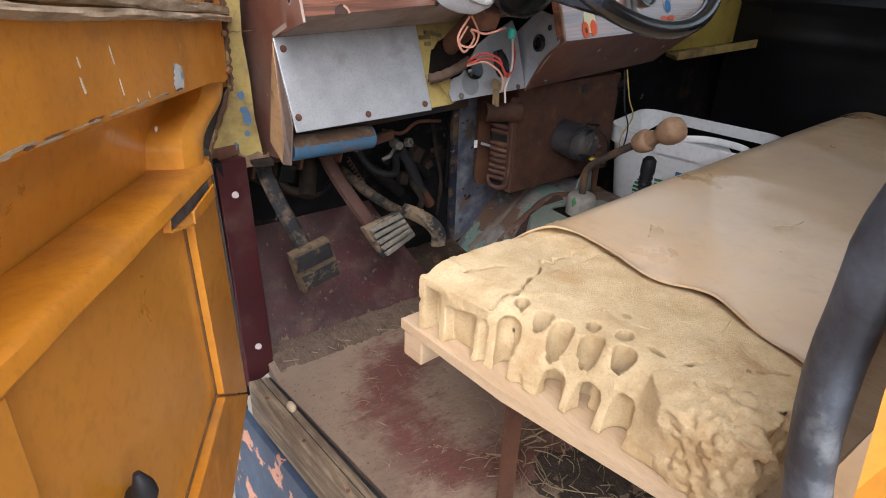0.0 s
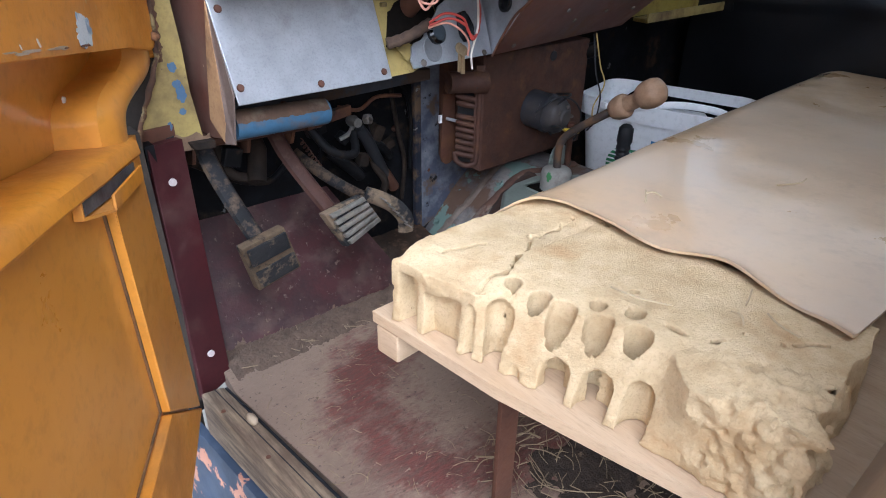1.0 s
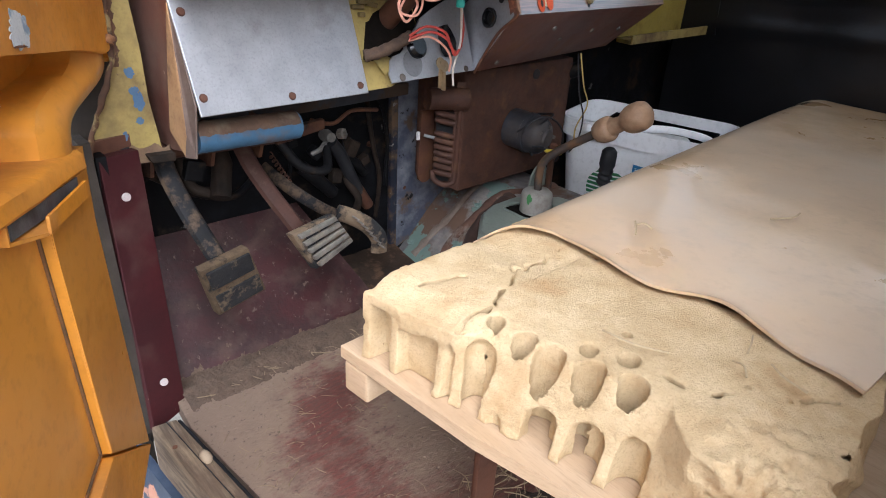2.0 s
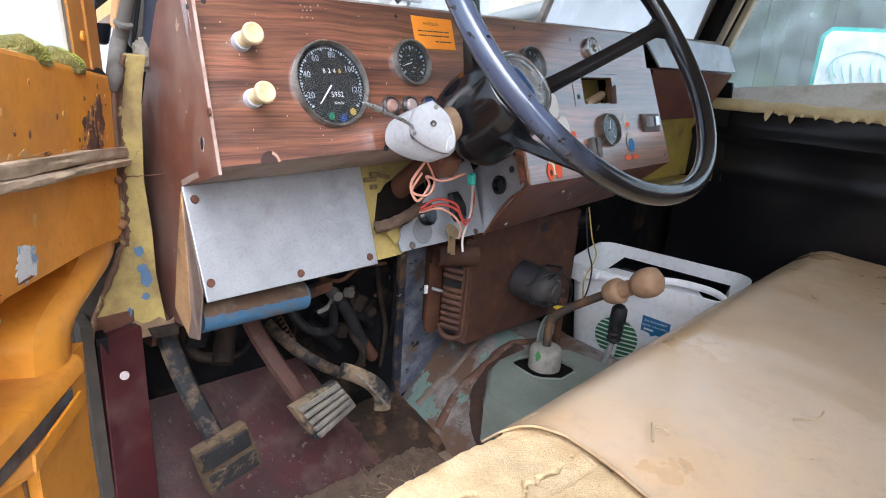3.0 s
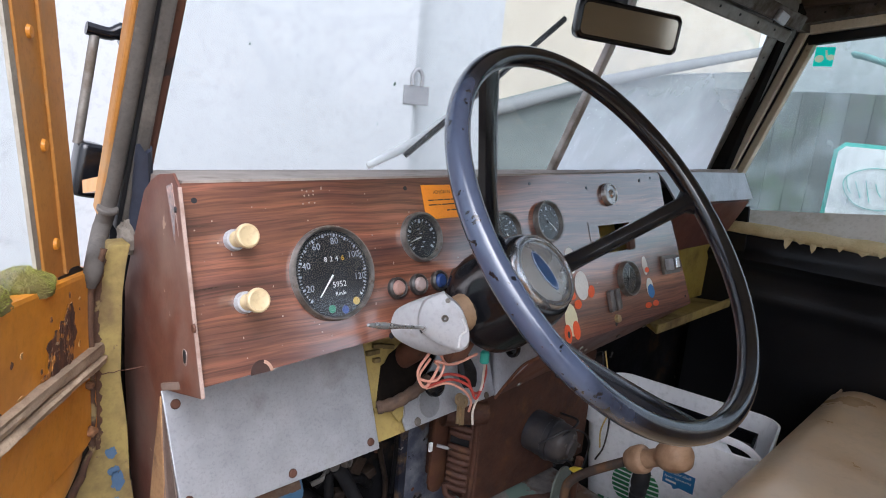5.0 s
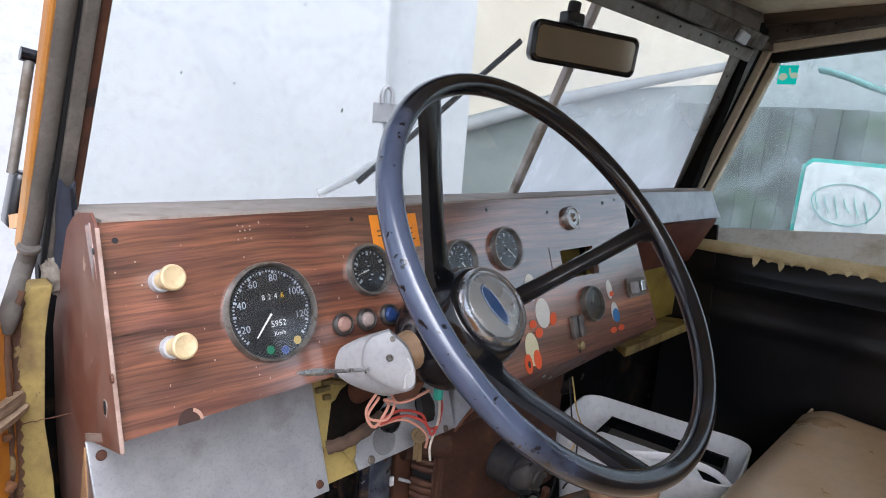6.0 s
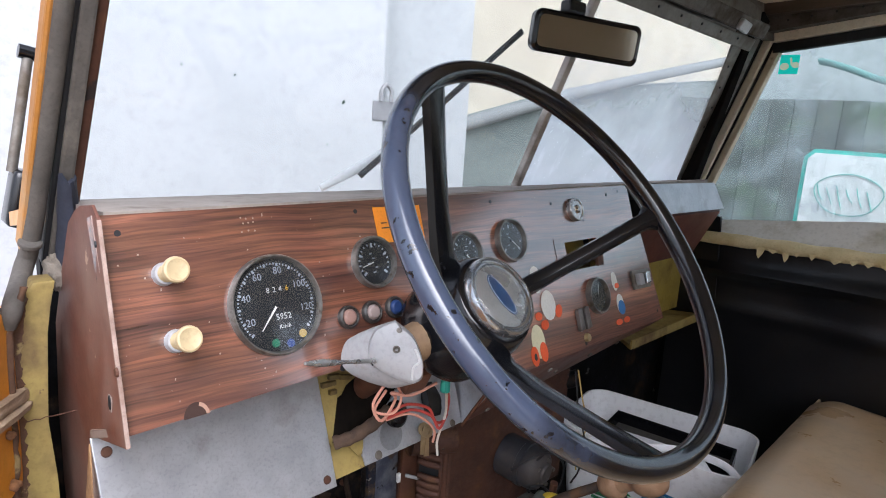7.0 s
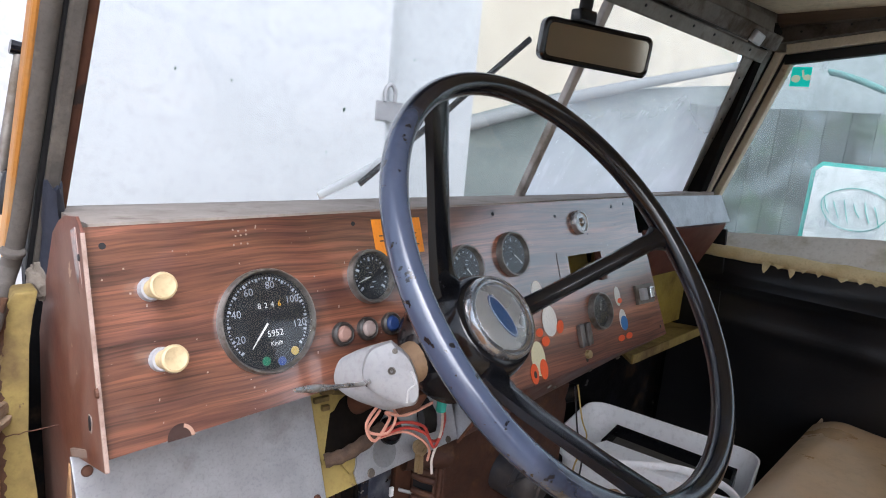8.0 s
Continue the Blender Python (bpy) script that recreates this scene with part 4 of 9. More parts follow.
bar("trim_side_window_bead", (1.792, 1.0645, 1.39), (1.792, 0.908, 1.845), 0.016, 0.02, (0, 1, 0), CREAM_WORN, "worn cream glazing bead")
bar("trim_side_window_seal", (1.788, 1.0740, 1.39), (1.788, 0.9165, 1.852), 0.003, 0.02, (0, 1, 0), RUBBER, "dark line in the side window frame")
bar("trim_side_window_top", (1.785, 0.945, 1.8400), (1.785, 0.60, 1.8845), 0.021, 0.03, (0, 0, 1), CREAM_PAINT, "cream painted side window top rail")
bar("trim_side_window_top_seal", (1.788, 0.925, 1.8205), (1.788, 0.60, 1.8615), 0.021, 0.02, (0, 0, 1), RUBBER, "black seal under the top rail")
bar("trim_side_window_top_rear", (1.785, 0.598, 1.8845), (1.785, -0.4, 1.892), 0.024, 0.03, (0, 0, 1), CREAM_PAINT, "rear part of the side window rail")
bm = B()
prism(bm, [V(1.80, 1.05, 1.40), V(1.80, -0.35, 1.58), V(1.80, -0.35, 1.90), V(1.80, 0.91, 1.835)], V(0.005, 0, 0))
pane2 = structure("window_2", bm, GLASS_SIDE, "grimy side window of the passenger door")
pane2.visible_shadow = False
bm = B()
sheet(bm, lambda a, b: (1.748 + 0.052 * b, 1.03 - 1.4 * a, (1.392 + 0.056 * a) * (1 - b) + (1.420 + 0.200 * a) * b + 0.0015 * wob((a * 20, b * 2, 0))), 40, 4, V(0, 0, -0.010))
structure("window_sill_right", bm, SILL_BEIGE, "beige grey side window sill", True)
g = B()
tube(g, smooth_path([(1.746 + 0.003 * wob((k, 0, 0), 1.3), 1.035 - 0.1 * k, 1.386 + 0.0042 * k + 0.004 * wob((k, 3, 0), 1.7)) for k in range(15)], 5), [0.0145 + 0.003 * wob((k * 0.4, 1, 2)) for k in range(71)], 12)
for k in range(30):
    y = 0.86 - 0.026 * k - 0.010 * wob((k, 7, 1), 3.1)
    w, hh = 0.006 + 0.009 * noise.random(), 0.016 + 0.015 * noise.random() ** 2
    if k % 7 == 5:
        continue
    z, sk = 1.386 + 0.042 * (1.035 - y), 0.006 * (noise.random() - 0.5)
    prism(g, [V(1.7345, y - w, z - 0.004), V(1.7345, y + w, z - 0.004), V(1.7330, y + w * 0.6 + sk, z - hh * 0.75), V(1.7325, y + w * 0.1 + sk, z - hh), V(1.7330, y - w * 0.5 + sk, z - hh * 0.7)], V(0.003, 0, 0))
structure("trim_torn_roll", g, surface("yellowed_lining", (0.70, 0.60, 0.36), (0.54, 0.43, 0.22), rough=0.8, scale=20, bump=0.5, bump_scale=80), "torn yellowed lining along the window sill", True)
bm = B()
sheet(bm, lambda a, b: (1.762 + 0.014 * wob((a * 7, b * 4, 3)) - 0.012 * math.sin(b * 3.1) - (0.020 + 0.006 * wob((a * 9, 0, 5))) * math.exp(-((b - 0.90 - 0.012 * wob((a * 4, 1, 2))) / 0.026) ** 2) - 0.008 * math.exp(-((b - 0.76) / 0.03) ** 2), 1.06 - 1.45 * a, 0.74 + 0.64 * b + 0.05 * a * b), 60, 80, V(0.02, 0, 0))
structure("wall_right", bm, BLACK_VINYL, "black padded vinyl trim of the passenger door", True)
bm = B()
slab(bm, [V(1.815, 1.1, GROUND_Z + 0.3), V(1.815, -0.4, GROUND_Z + 0.3), V(1.815, -0.4, 1.42), V(1.815, 1.1, 1.40)], V(0.02, 0, 0))
structure("body_side_right", bm, DARK_STEEL, "far body side of the cab")

DIAL = surface("dial_black", (0.006, 0.007, 0.009), (0.013, 0.015, 0.019), rough=0.5, scale=30, bump=0.02)
INK_DIAL = surface("faded_dial_ink", (0.46, 0.50, 0.55), (0.30, 0.33, 0.37), rough=0.6, scale=90, bump=0.0)
INK_WHITE = plain("ink_white", (0.75, 0.75, 0.72), 0.6)
INK_DARK = plain("ink_dark", (0.03, 0.03, 0.03), 0.6)
FLECK = plain("paint_fleck_tone", (0.29, 0.225, 0.19), 0.7)
BEZEL = surface("dull_bezel", (0.24, 0.228, 0.21), (0.075, 0.07, 0.063), rough=0.30, metal=0.6, scale=40, bump=0.25, dirt=(0.10, 0.075, 0.05), dirt_at=(0.54, 0.70), dirt_scale=60)

# ---- roof ----
bm = B()
sheet(bm, lambda a, b: (0.40 + 1.46 * a, 0.93 - 1.33 * b, 1.905 + 0.05 * math.sin(a * math.pi) * min(1, b * 2.5)), 12, 12, V(0, 0, 0.02))
structure("ceiling", bm, CEILING, "stained beige headliner of the cab roof", True)
bm = B()
prism(bm, [V(1.735, 0.955, 1.8455), V(1.735, 0.70, 1.8790), V(1.735, -0.4, 1.893), V(1.735, -0.4, 1.908), V(1.735, 0.70, 1.8925), V(1.735, 0.955, 1.880)], V(0.030, 0, 0), 0.002)
structure("trim_roof_rail_right", bm, FRAME_DARK, "grimy riveted roof rail over the side window")
bm = B()
prism(bm, [V(1.715, 0.955, 1.8805), V(1.715, 0.70, 1.8930), V(1.715, -0.4, 1.9085), V(1.715, -0.4, 1.945), V(1.715, 0.70, 1.945), V(1.715, 0.955, 1.945)], V(0.045, 0, 0), 0.002)
structure("trim_roof_rail_upper", bm, surface("brown_stained_rail", (0.115, 0.085, 0.060), (0.070, 0.050, 0.035), rough=0.6, scale=12, stretch=(1, 0.3, 3), bump=0.2), "brown stained upper roof rail")
bar("trim_roof_rib", (1.66, 0.62, 1.915), (1.30, 0.60, 1.945), 0.022, 0.012, (0, 1, 0), BROWN_RUST, "rusty rib under the roof")
bm = B()
slab(bm, [V(0.38, 0.920, 1.835), V(1.80, 0.920, 1.835), V(1.80, 0.935, 1.93), V(0.38, 0.935, 1.93)], V(0, 0.02, 0))
structure("wall_header", bm, ALU, "steel panel between windscreen and roof")
bar("trim_roof_beam", (1.59, 0.905, 1.86), (0.40, 0.905, 1.87), 0.03, 0.05, (0, 0, 1), ALU, "grey roof beam behind the header")
# unseen rear: beige added for the mirror, window placed to light the far seat
REAR_BEIGE = surface("beige_rear_wall", (0.58, 0.51, 0.40), (0.46, 0.39, 0.29), rough=0.8, scale=5, bump=0.1, dirt=(0.30, 0.24, 0.16), dirt_at=(0.52, 0.75))
for q in (((0.42, 0.4), (1.84, 0.4), (1.84, 1.26), (0.42, 1.26)), ((0.42, 1.26), (1.34, 1.26), (1.34, 1.86), (0.42, 1.86)), ((1.80, 1.26), (1.84, 1.26), (1.84, 1.86), (1.80, 1.86)), ((0.42, 1.86), (1.84, 1.86), (1.84, 1.95), (0.42, 1.95))):
    bm = B()
    slab(bm, [V(x, -0.36, z) for x, z in q], V(0, -0.03, 0))
    structure("wall_rear", bm, REAR_BEIGE, "unseen beige rear wall, added round an opening that steers the light")
bm = B()
slab(bm, [V(1.335, -0.372, 1.255), V(1.805, -0.372, 1.255), V(1.805, -0.372, 1.865), V(1.335, -0.372, 1.865)], V(0, -0.005, 0))
pane3 = structure("window_3", bm, GLASS, "unseen rear window, added to light the far seat")
pane3.visible_shadow = False

# rear door post with its rubber seal
bm = B()
tube(bm, smooth_path([V(0.292, 0.098, 1.55), V(0.290, 0.103, 1.44), V(0.276, 0.108, 1.385), V(0.275, 0.104, 1.30), V(0.296, 0.076, 1.15)]), 0.0125, 16, flat=0.6)
for v in bm.verts:
    v.co += V(wob(v.co, 40, 1), wob(v.co, 40, 2), 0) * 0.0012
structure("trim_rear_post_seal", bm, surface("scuffed_seal_rubber", (0.035, 0.040, 0.050), (0.085, 0.10, 0.125), rough=0.42, scale=30, contrast=(0.45, 0.6), bump=0.4, bump_scale=120, dirt=(0.17, 0.18, 0.19), dirt_at=(0.56, 0.72), dirt_scale=40), "scuffed black rubber seal on the rear door post", True)
bm = B()
prism(bm, [V(0.246, 0.088, 1.62), V(0.240, 0.088, 1.39), V(0.276, 0.088, 1.30), V(0.290, 0.085, 1.10), V(0.290, 0.0, 1.10), V(0.246, 0.0, 1.62)], V(0.10, 0, 0))
structure("pillar_rear_left", bm, ORANGE, "orange painted rear door post")

# ---- driver's door ----
STRIP_WOOD = surface("split_bare_wood", (0.46, 0.35, 0.24), (0.22, 0.155, 0.10), rough=0.8, scale=7, stretch=(5, 2.5, 12), bump=0.6, bump_scale=60, dirt=(0.15, 0.10, 0.06), dirt_at=(0.54, 0.7), dirt_scale=16)
door = thing("vehicle_door", dr(0.4, 0.75), "open orange steel vehicle door with wood strip and moss", "door")
bm = B()
prism(bm, [dr(-0.045, 1.432), dr(0.90, 1.432), dr(0.90, 1.268), dr(0.10, 1.264), dr(0.0, 1.256), dr(-0.04, 1.262)], DF * -0.052, 0.004)
upper = part("upper_panel", bm, ORANGE_WORN, door, "orange enamel with white chips and a rusty corner")
bm = B()
sheet(bm, lambda a, b: dr(0.075 + 0.825 * a, 1.272 - 0.105 * b, -0.046 - 0.012 * math.sin(b * 1.5)), 10, 8, DF * -0.008)
part("recess_panel", bm, ORANGE, door, "", True)
bm = B()
prism(bm, [dr(0.10, 1.172, -0.011), dr(0.90, 1.172, -0.011), dr(0.90, 0.70, -0.011), dr(0.08, 0.78, -0.011)], DF * -0.012)
part("lower_panel", bm, ORANGE, door)
g = B()
prof = [(1.176, -0.056), (1.177, -0.012), (1.1755, -0.004), (1.172, 0.0), (1.160, 0.002), (1.157, 0.0), (1.158, -0.004), (1.164, -0.056)]
sheet(g, lambda a, b: dr(0.145 + 0.755 * a, prof[round(b * 7)][0] + 0.0012 * wob((a * 9, b, 0)), prof[round(b * 7)][1] + 0.0016 * wob((a * 11, b, 4))), 60, 7)
part("ledge", g, ORANGE_WORN, door, "orange shelf lip with worn edge", True)
OUTER = smooth_path([(-0.012, 1.268, 0), (-0.018, 1.245, 0), (0.010, 1.230, 0), (0.060, 1.219, 0), (0.112, 1.208, 0), (0.136, 1.196, 0), (0.142, 1.174, 0), (0.145, 1.150, 0)], 6)
INNER = smooth_path([(0.070, 1.266, 0), (0.080, 1.252, 0), (0.107, 1.241, 0), (0.150, 1.232, 0), (0.188, 1.220, 0), (0.202, 1.204, 0), (0.203, 1.186, 0), (0.203, 1.150, 0)], 6)


def curved(a, b):
    """The bent frame: its outer flange, a rounded face, and the turn into the recess."""
    i = min(len(OUTER) - 1, round(a * (len(OUTER) - 1)))
    p, q = OUTER[i], INNER[i]
    if b < 0.2:
        return dr(p.x, p.y, -0.060 + 0.052 * b / 0.2)
    if b > 0.85:
        return dr(q.x + 0.01 * (b - 0.85), q.y, -0.022 - 0.04 * (b - 0.85) / 0.15)
    k = (b - 0.2) / 0.65
    return dr(p.x + (q.x - p.x) * k, p.y + (q.y - p.y) * k, -0.008 + 0.007 * math.sin(k * 2.6) - 0.012 * k * k)


g = B()
sheet(g, curved, 42, 20)
part("curved_frame", g, ORANGE, door, "", True)
bm = B()
prism(bm, [dr(0.146, 1.160, 0.0), dr(0.262, 1.160, 0.0), dr(0.2505, 1.10, 0.0), dr(0.204, 0.880, 0.0), dr(0.060, 0.793, 0.0)], DF * -0.0125, 0.0025)
part("side_frame", bm, ORANGE, door)
part("seam", tube(B(), [dr(0.2645, 1.158, -0.0105), dr(0.2065, 0.8825, -0.0105), dr(0.372, 0.8615, -0.0105), dr(0.90, 0.794, -0.0105)], 0.0022, 6), surface("grimy_seam", (0.20, 0.085, 0.02), (0.08, 0.045, 0.02), rough=0.8, scale=40, bump=0.3), door, "dark grimy seam")
bm = B()
prism(bm, [dr(0.057, 0.788, 0.001), dr(0.203, 0.876, 0.001), dr(0.37, 0.858, 0.001), dr(0.90, 0.79, 0.001), dr(0.90, 0.62, 0.001), dr(0.227, 0.735, 0.001)], DF * -0.013, 0.0025)
part("bottom_frame", bm, ORANGE_WORN, door)
bm = B()
prism(bm, [dr(0.642, 1.156, -0.001), dr(0.90, 1.156, -0.001), dr(0.90, 0.80, -0.001), dr(0.60, 0.835, -0.001)], DF * -0.0115, 0.0025)
part("brace", bm, ORANGE, door)
bm = B()
prism(bm, [dr(0.176, 1.1535, 0.0060), dr(0.284, 1.1500, 0.0070), dr(0.284, 1.1360, 0.0070), dr(0.176, 1.1375, 0.0060)], DF * 0.0028, 0.0008)
prism(bm, [dr(0.176, 1.1385, -0.0100), dr(0.330, 1.1440, -0.0100), dr(0.330, 1.1440, -0.0020), dr(0.286, 1.1380, 0.0080), dr(0.176, 1.1385, 0.0070)], DZ * -0.0028)
prism(bm, [dr(0.327, 1.1580, -0.0100), dr(0.327, 1.1580, -0.0020), dr(0.327, 1.1430, -0.0020), dr(0.327, 1.1430, -0.0100)], DS * 0.003, 0.0008)
part("latch_bracket", bm, ORANGE_WORN, door, "folded orange latch channel")
part("bracket_gap", prism(B(), [dr(0.178, 1.1570, 0.0010), dr(0.326, 1.1570, -0.0030), dr(0.326, 1.1440, -0.0030), dr(0.178, 1.1410, 0.0010)], DF * 0.0012), surface("bare_channel_steel", (0.10, 0.105, 0.11), (0.045, 0.04, 0.035), rough=0.5, scale=40, bump=0.3), door, "bare steel inside of the channel")
part("door_pull", tube(B(), smooth_path([dr(0.505, 0.972, -0.005), dr(0.515, 0.985, 0.006), dr(0.522, 1.000, 0.008), dr(0.524, 1.012, 0.006)], 5), [0.012, 0.012, 0.0115, 0.011, 0.0105, 0.010, 0.010, 0.0095, 0.009, 0.0085, 0.008, 0.007, 0.006, 0.005, 0.004, 0.003], 12), RUBBER, door, "black rubber stop", True)
bm = B()
for z0, o0, half, deep, s0, seed in ((1.3515, 0.003, 0.0056, 0.0060, -0.055, 1.0), (1.3410, 0.004, 0.0042, 0.0085, -0.046, 5.0)):
    rows = []
    for i in range(161):
        s = s0 + (0.90 - s0) * i / 160
        row = []
        for q in range(14):
            t = 6.283 * q / 14
            k = 1 + 0.16 * wob((math.cos(t) * 2.2, math.sin(t) * 2.2, s * 2.5 + seed)) + 0.26 * wob((q * 1.7, s * 14, seed)) + 0.13 * wob((q * 1.7, s * 90, seed)) + 0.30 * wob((q * 2.3, s * 5, seed + 3))
            k *= min(1.0, 0.35 + i / 5)
            row.append(bm.verts.new(dr(s, z0 + 0.0012 * wob((s * 5, seed, 0)) + half * k * math.sin(t), o0 + deep * (k * abs(math.cos(t)) ** 0.6 * (1 if math.cos(t) > 0 else -1)))))
        rows.append(row)
    for a, b in zip(rows, rows[1:]):
        for q in range(14):
            bm.faces.new((a[q], a[(q + 1) % 14], b[(q + 1) % 14], b[q]))
    bm.faces.new(rows[0])
    bm.faces.new(rows[-1][::-1])
part("wood_strip", bm, STRIP_WOOD, door, "split weathered wooden strip", True)
def lean(s, z, o=-0.008):
    """A point of the door's leaning window post."""
    return dr(s + 0.297 * (z - 1.43), z, o)


post = B()
prism(post, [lean(-0.012, 1.425), lean(0.076, 1.438), lean(0.082, 1.93), lean(-0.012, 1.93)], DF * -0.005, 0.001)
wpost = part("window_post", post, ORANGE_SHADED, door)
part("post_ridge", prism(B(), [lean(0.030, 1.435), lean(0.036, 1.435), lean(0.036, 1.93), lean(0.030, 1.93)], DF * 0.003, 0.001), ORANGE_SHADED, wpost)
for s, z in ((0.047, 1.464), (0.0495, 1.546), (0.054, 1.629), (0.058, 1.712), (0.062, 1.795)):
    g = B()
    lathe(g, lean(s, z), DF, [(0.0, 0.003), (0.0045, 0.0025), (0.0055, 0.0)], 14)
    part("screw", g, ORANGE_WORN, wpost)
part("rust_hole", prism(B(), [lean(0.008 + 0.045 * math.cos(t), 1.431 + 0.006 * math.sin(t) * (1 + 0.4 * math.sin(5 * t)), -0.0075) for t in (6.283 * i / 18 for i in range(18))], DF * 0.0008), RUBBER, wpost, "rusted-out hole")
bm = B()
prism(bm, [lean(0.0765, 1.43, -0.010), lean(0.086, 1.43, -0.010), lean(0.094, 1.93, -0.010), lean(0.0825, 1.93, -0.010)], DF * -0.003)
part("glass_channel", bm, surface("bleached_channel", (0.36, 0.33, 0.27), (0.24, 0.21, 0.17), rough=0.7, scale=20, bump=0.3), door)
bm = B()
prism(bm, [lean(0.085, 1.432, -0.0125), dr(0.90, 1.432, -0.0125), dr(0.90, 1.93, -0.0125), lean(0.093, 1.93, -0.0125)], DF * -0.003)
wg = part("window_pane", bm, GLASS_DOOR, door, "dusty door glass")
wg.visible_shadow = False
for z in (1.306, 1.252):
    g = B()
    lathe(g, dr(-0.056, z, -0.006), DZ, [(0.005, -0.009), (0.0065, -0.006), (0.0065, 0.006), (0.005, 0.009)], 12)
    tube(g, [dr(-0.056, z, -0.006), dr(-0.02, z, -0.016)], 0.006, 8)
    part("hinge", g, ORANGE_WORN, door, "rusty orange hinge knuckle", True)
bm = B()
prism(bm, [dr(-0.062, 1.335, -0.024), dr(-0.03, 1.335, -0.024), dr(-0.03, 1.235, -0.024), dr(-0.062, 1.235, -0.024)], DF * -0.008)
part("hinge_plate", bm, RUST, door)
# bare patches where the enamel has gone
CHIP_BLUE = surface("bared_blue_primer", (0.56, 0.58, 0.58), (0.22, 0.29, 0.37), rough=0.6, scale=34, contrast=(0.46, 0.54), bump=0.4, bump_scale=90)


def flake(s, z, w, hgt, seed, material, name, o=0.0006):
    g = B()
    pts = []
    for i in range(44):
        a = 2 * math.pi * i / 44
        k = 1 + 0.45 * wob((math.cos(a) * 1.6, math.sin(a) * 1.6, seed), 1.5) + 0.22 * wob((math.cos(a) * 4, math.sin(a) * 4, seed), 2.5) + 0.10 * wob((i * 0.9, seed, 0), 1.0)
        pts.append(dr(s + w * k * math.cos(a), z + hgt * k * math.sin(a), o))
    prism(g, pts, DF * 0.0006)
    return part(name, g, material, upper)


flake(0.250, 1.282, 0.020, 0.0125, 3.1, CHIP_BLUE, "paint_chip")
BARED_WHITE = plain("bared_white", (0.66, 0.58, 0.50))
for s, z, h, w in ((0.490, 1.3105, 0.0035, 0.0010), (0.489, 1.2955, 0.0055, 0.0015), (0.428, 1.3120, 0.0065, 0.0009), (0.4165, 1.2880, 0.0065, 0.0008), (0.3515, 1.2760, 0.0030, 0.0016), (0.383, 1.2745, 0.0016, 0.0007)):
    g = B()
    prism(g, [dr(s + 0.35 * h + w, z + h, 0.0006), dr(s + 0.35 * h - w * 0.3, z + h * 0.9, 0.0006), dr(s - w, z - h * 0.3, 0.0006), dr(s - 0.35 * h - w, z - h * 0.8, 0.0006), dr(s - 0.35 * h + w * 0.2, z - h, 0.0006), dr(s + w, z - h * 0.1, 0.0006)], DF * 0.0006)
    part("paint_scratch", g, BARED_WHITE, upper)
BARED_EDGE = plain("bared_edge", (0.42, 0.33, 0.24))
for k in range(30):
    s = 0.22 + 0.62 * noise.random()
    flake(s, 1.2695 + 0.0025 * noise.random(), 0.006 + 0.012 * noise.random(), 0.0005 + 0.0007 * noise.random(), 60.0 + k, BARED_EDGE if k % 3 else RUST, "paint_chip", 0.0006 + 0.0002 * (k % 4))
CHIP_TAN = plain("bared_tan", (0.46, 0.25, 0.085), 0.7)
FLAKED = surface("flaked_rust", (0.12, 0.045, 0.018), (0.055, 0.024, 0.014), rough=0.85, scale=60, stretch=(1.6, 1.6, 0.5), bump=0.9, bump_scale=150, dirt=(0.42, 0.17, 0.03), dirt_at=(0.50, 0.56), dirt_scale=75, chips=(0.40, 0.27, 0.15), chip_scale=110, chip_at=(0.62, 0.64))
flake(0.070, 1.374, 0.026, 0.026, 5.2, FLAKED, "rust_patch")
flake(0.050, 1.388, 0.017, 0.020, 7.7, FLAKED, "rust_patch", 0.0010)
for k in range(34):
    flake(0.02 + 0.55 * noise.random() ** 1.4, 1.362 + 0.060 * noise.random(), 0.0008 + 0.0013 * noise.random(), 0.0010 + 0.0019 * noise.random(), 90.0 + k, FLAKED if k % 3 else CHIP_TAN, "paint_chip")
for k in range(40):
    flake(0.05 + 0.80 * noise.random(), 1.3575 + 0.004 * noise.random(), 0.004 + 0.010 * noise.random(), 0.001 + 0.0022 * noise.random(), 150.0 + k, CHIP_TAN if k % 2 else FLAKED, "paint_chip", 0.0006 + 0.0002 * (k % 3))
for k, (s, z) in enumerate(((0.085, 1.365), (0.06, 1.39), (0.05, 1.370))):
    flake(s, z, 0.008, 0.012, 40.0 + k, FLAKED, "rust_patch", 0.0018)
part("screw_hole", lathe(B(), dr(0.19, 1.221, -0.046), DF, [(0.0035, 0), (0.003, 0.002), (0, 0.0022)], 10), INK_WHITE, door)

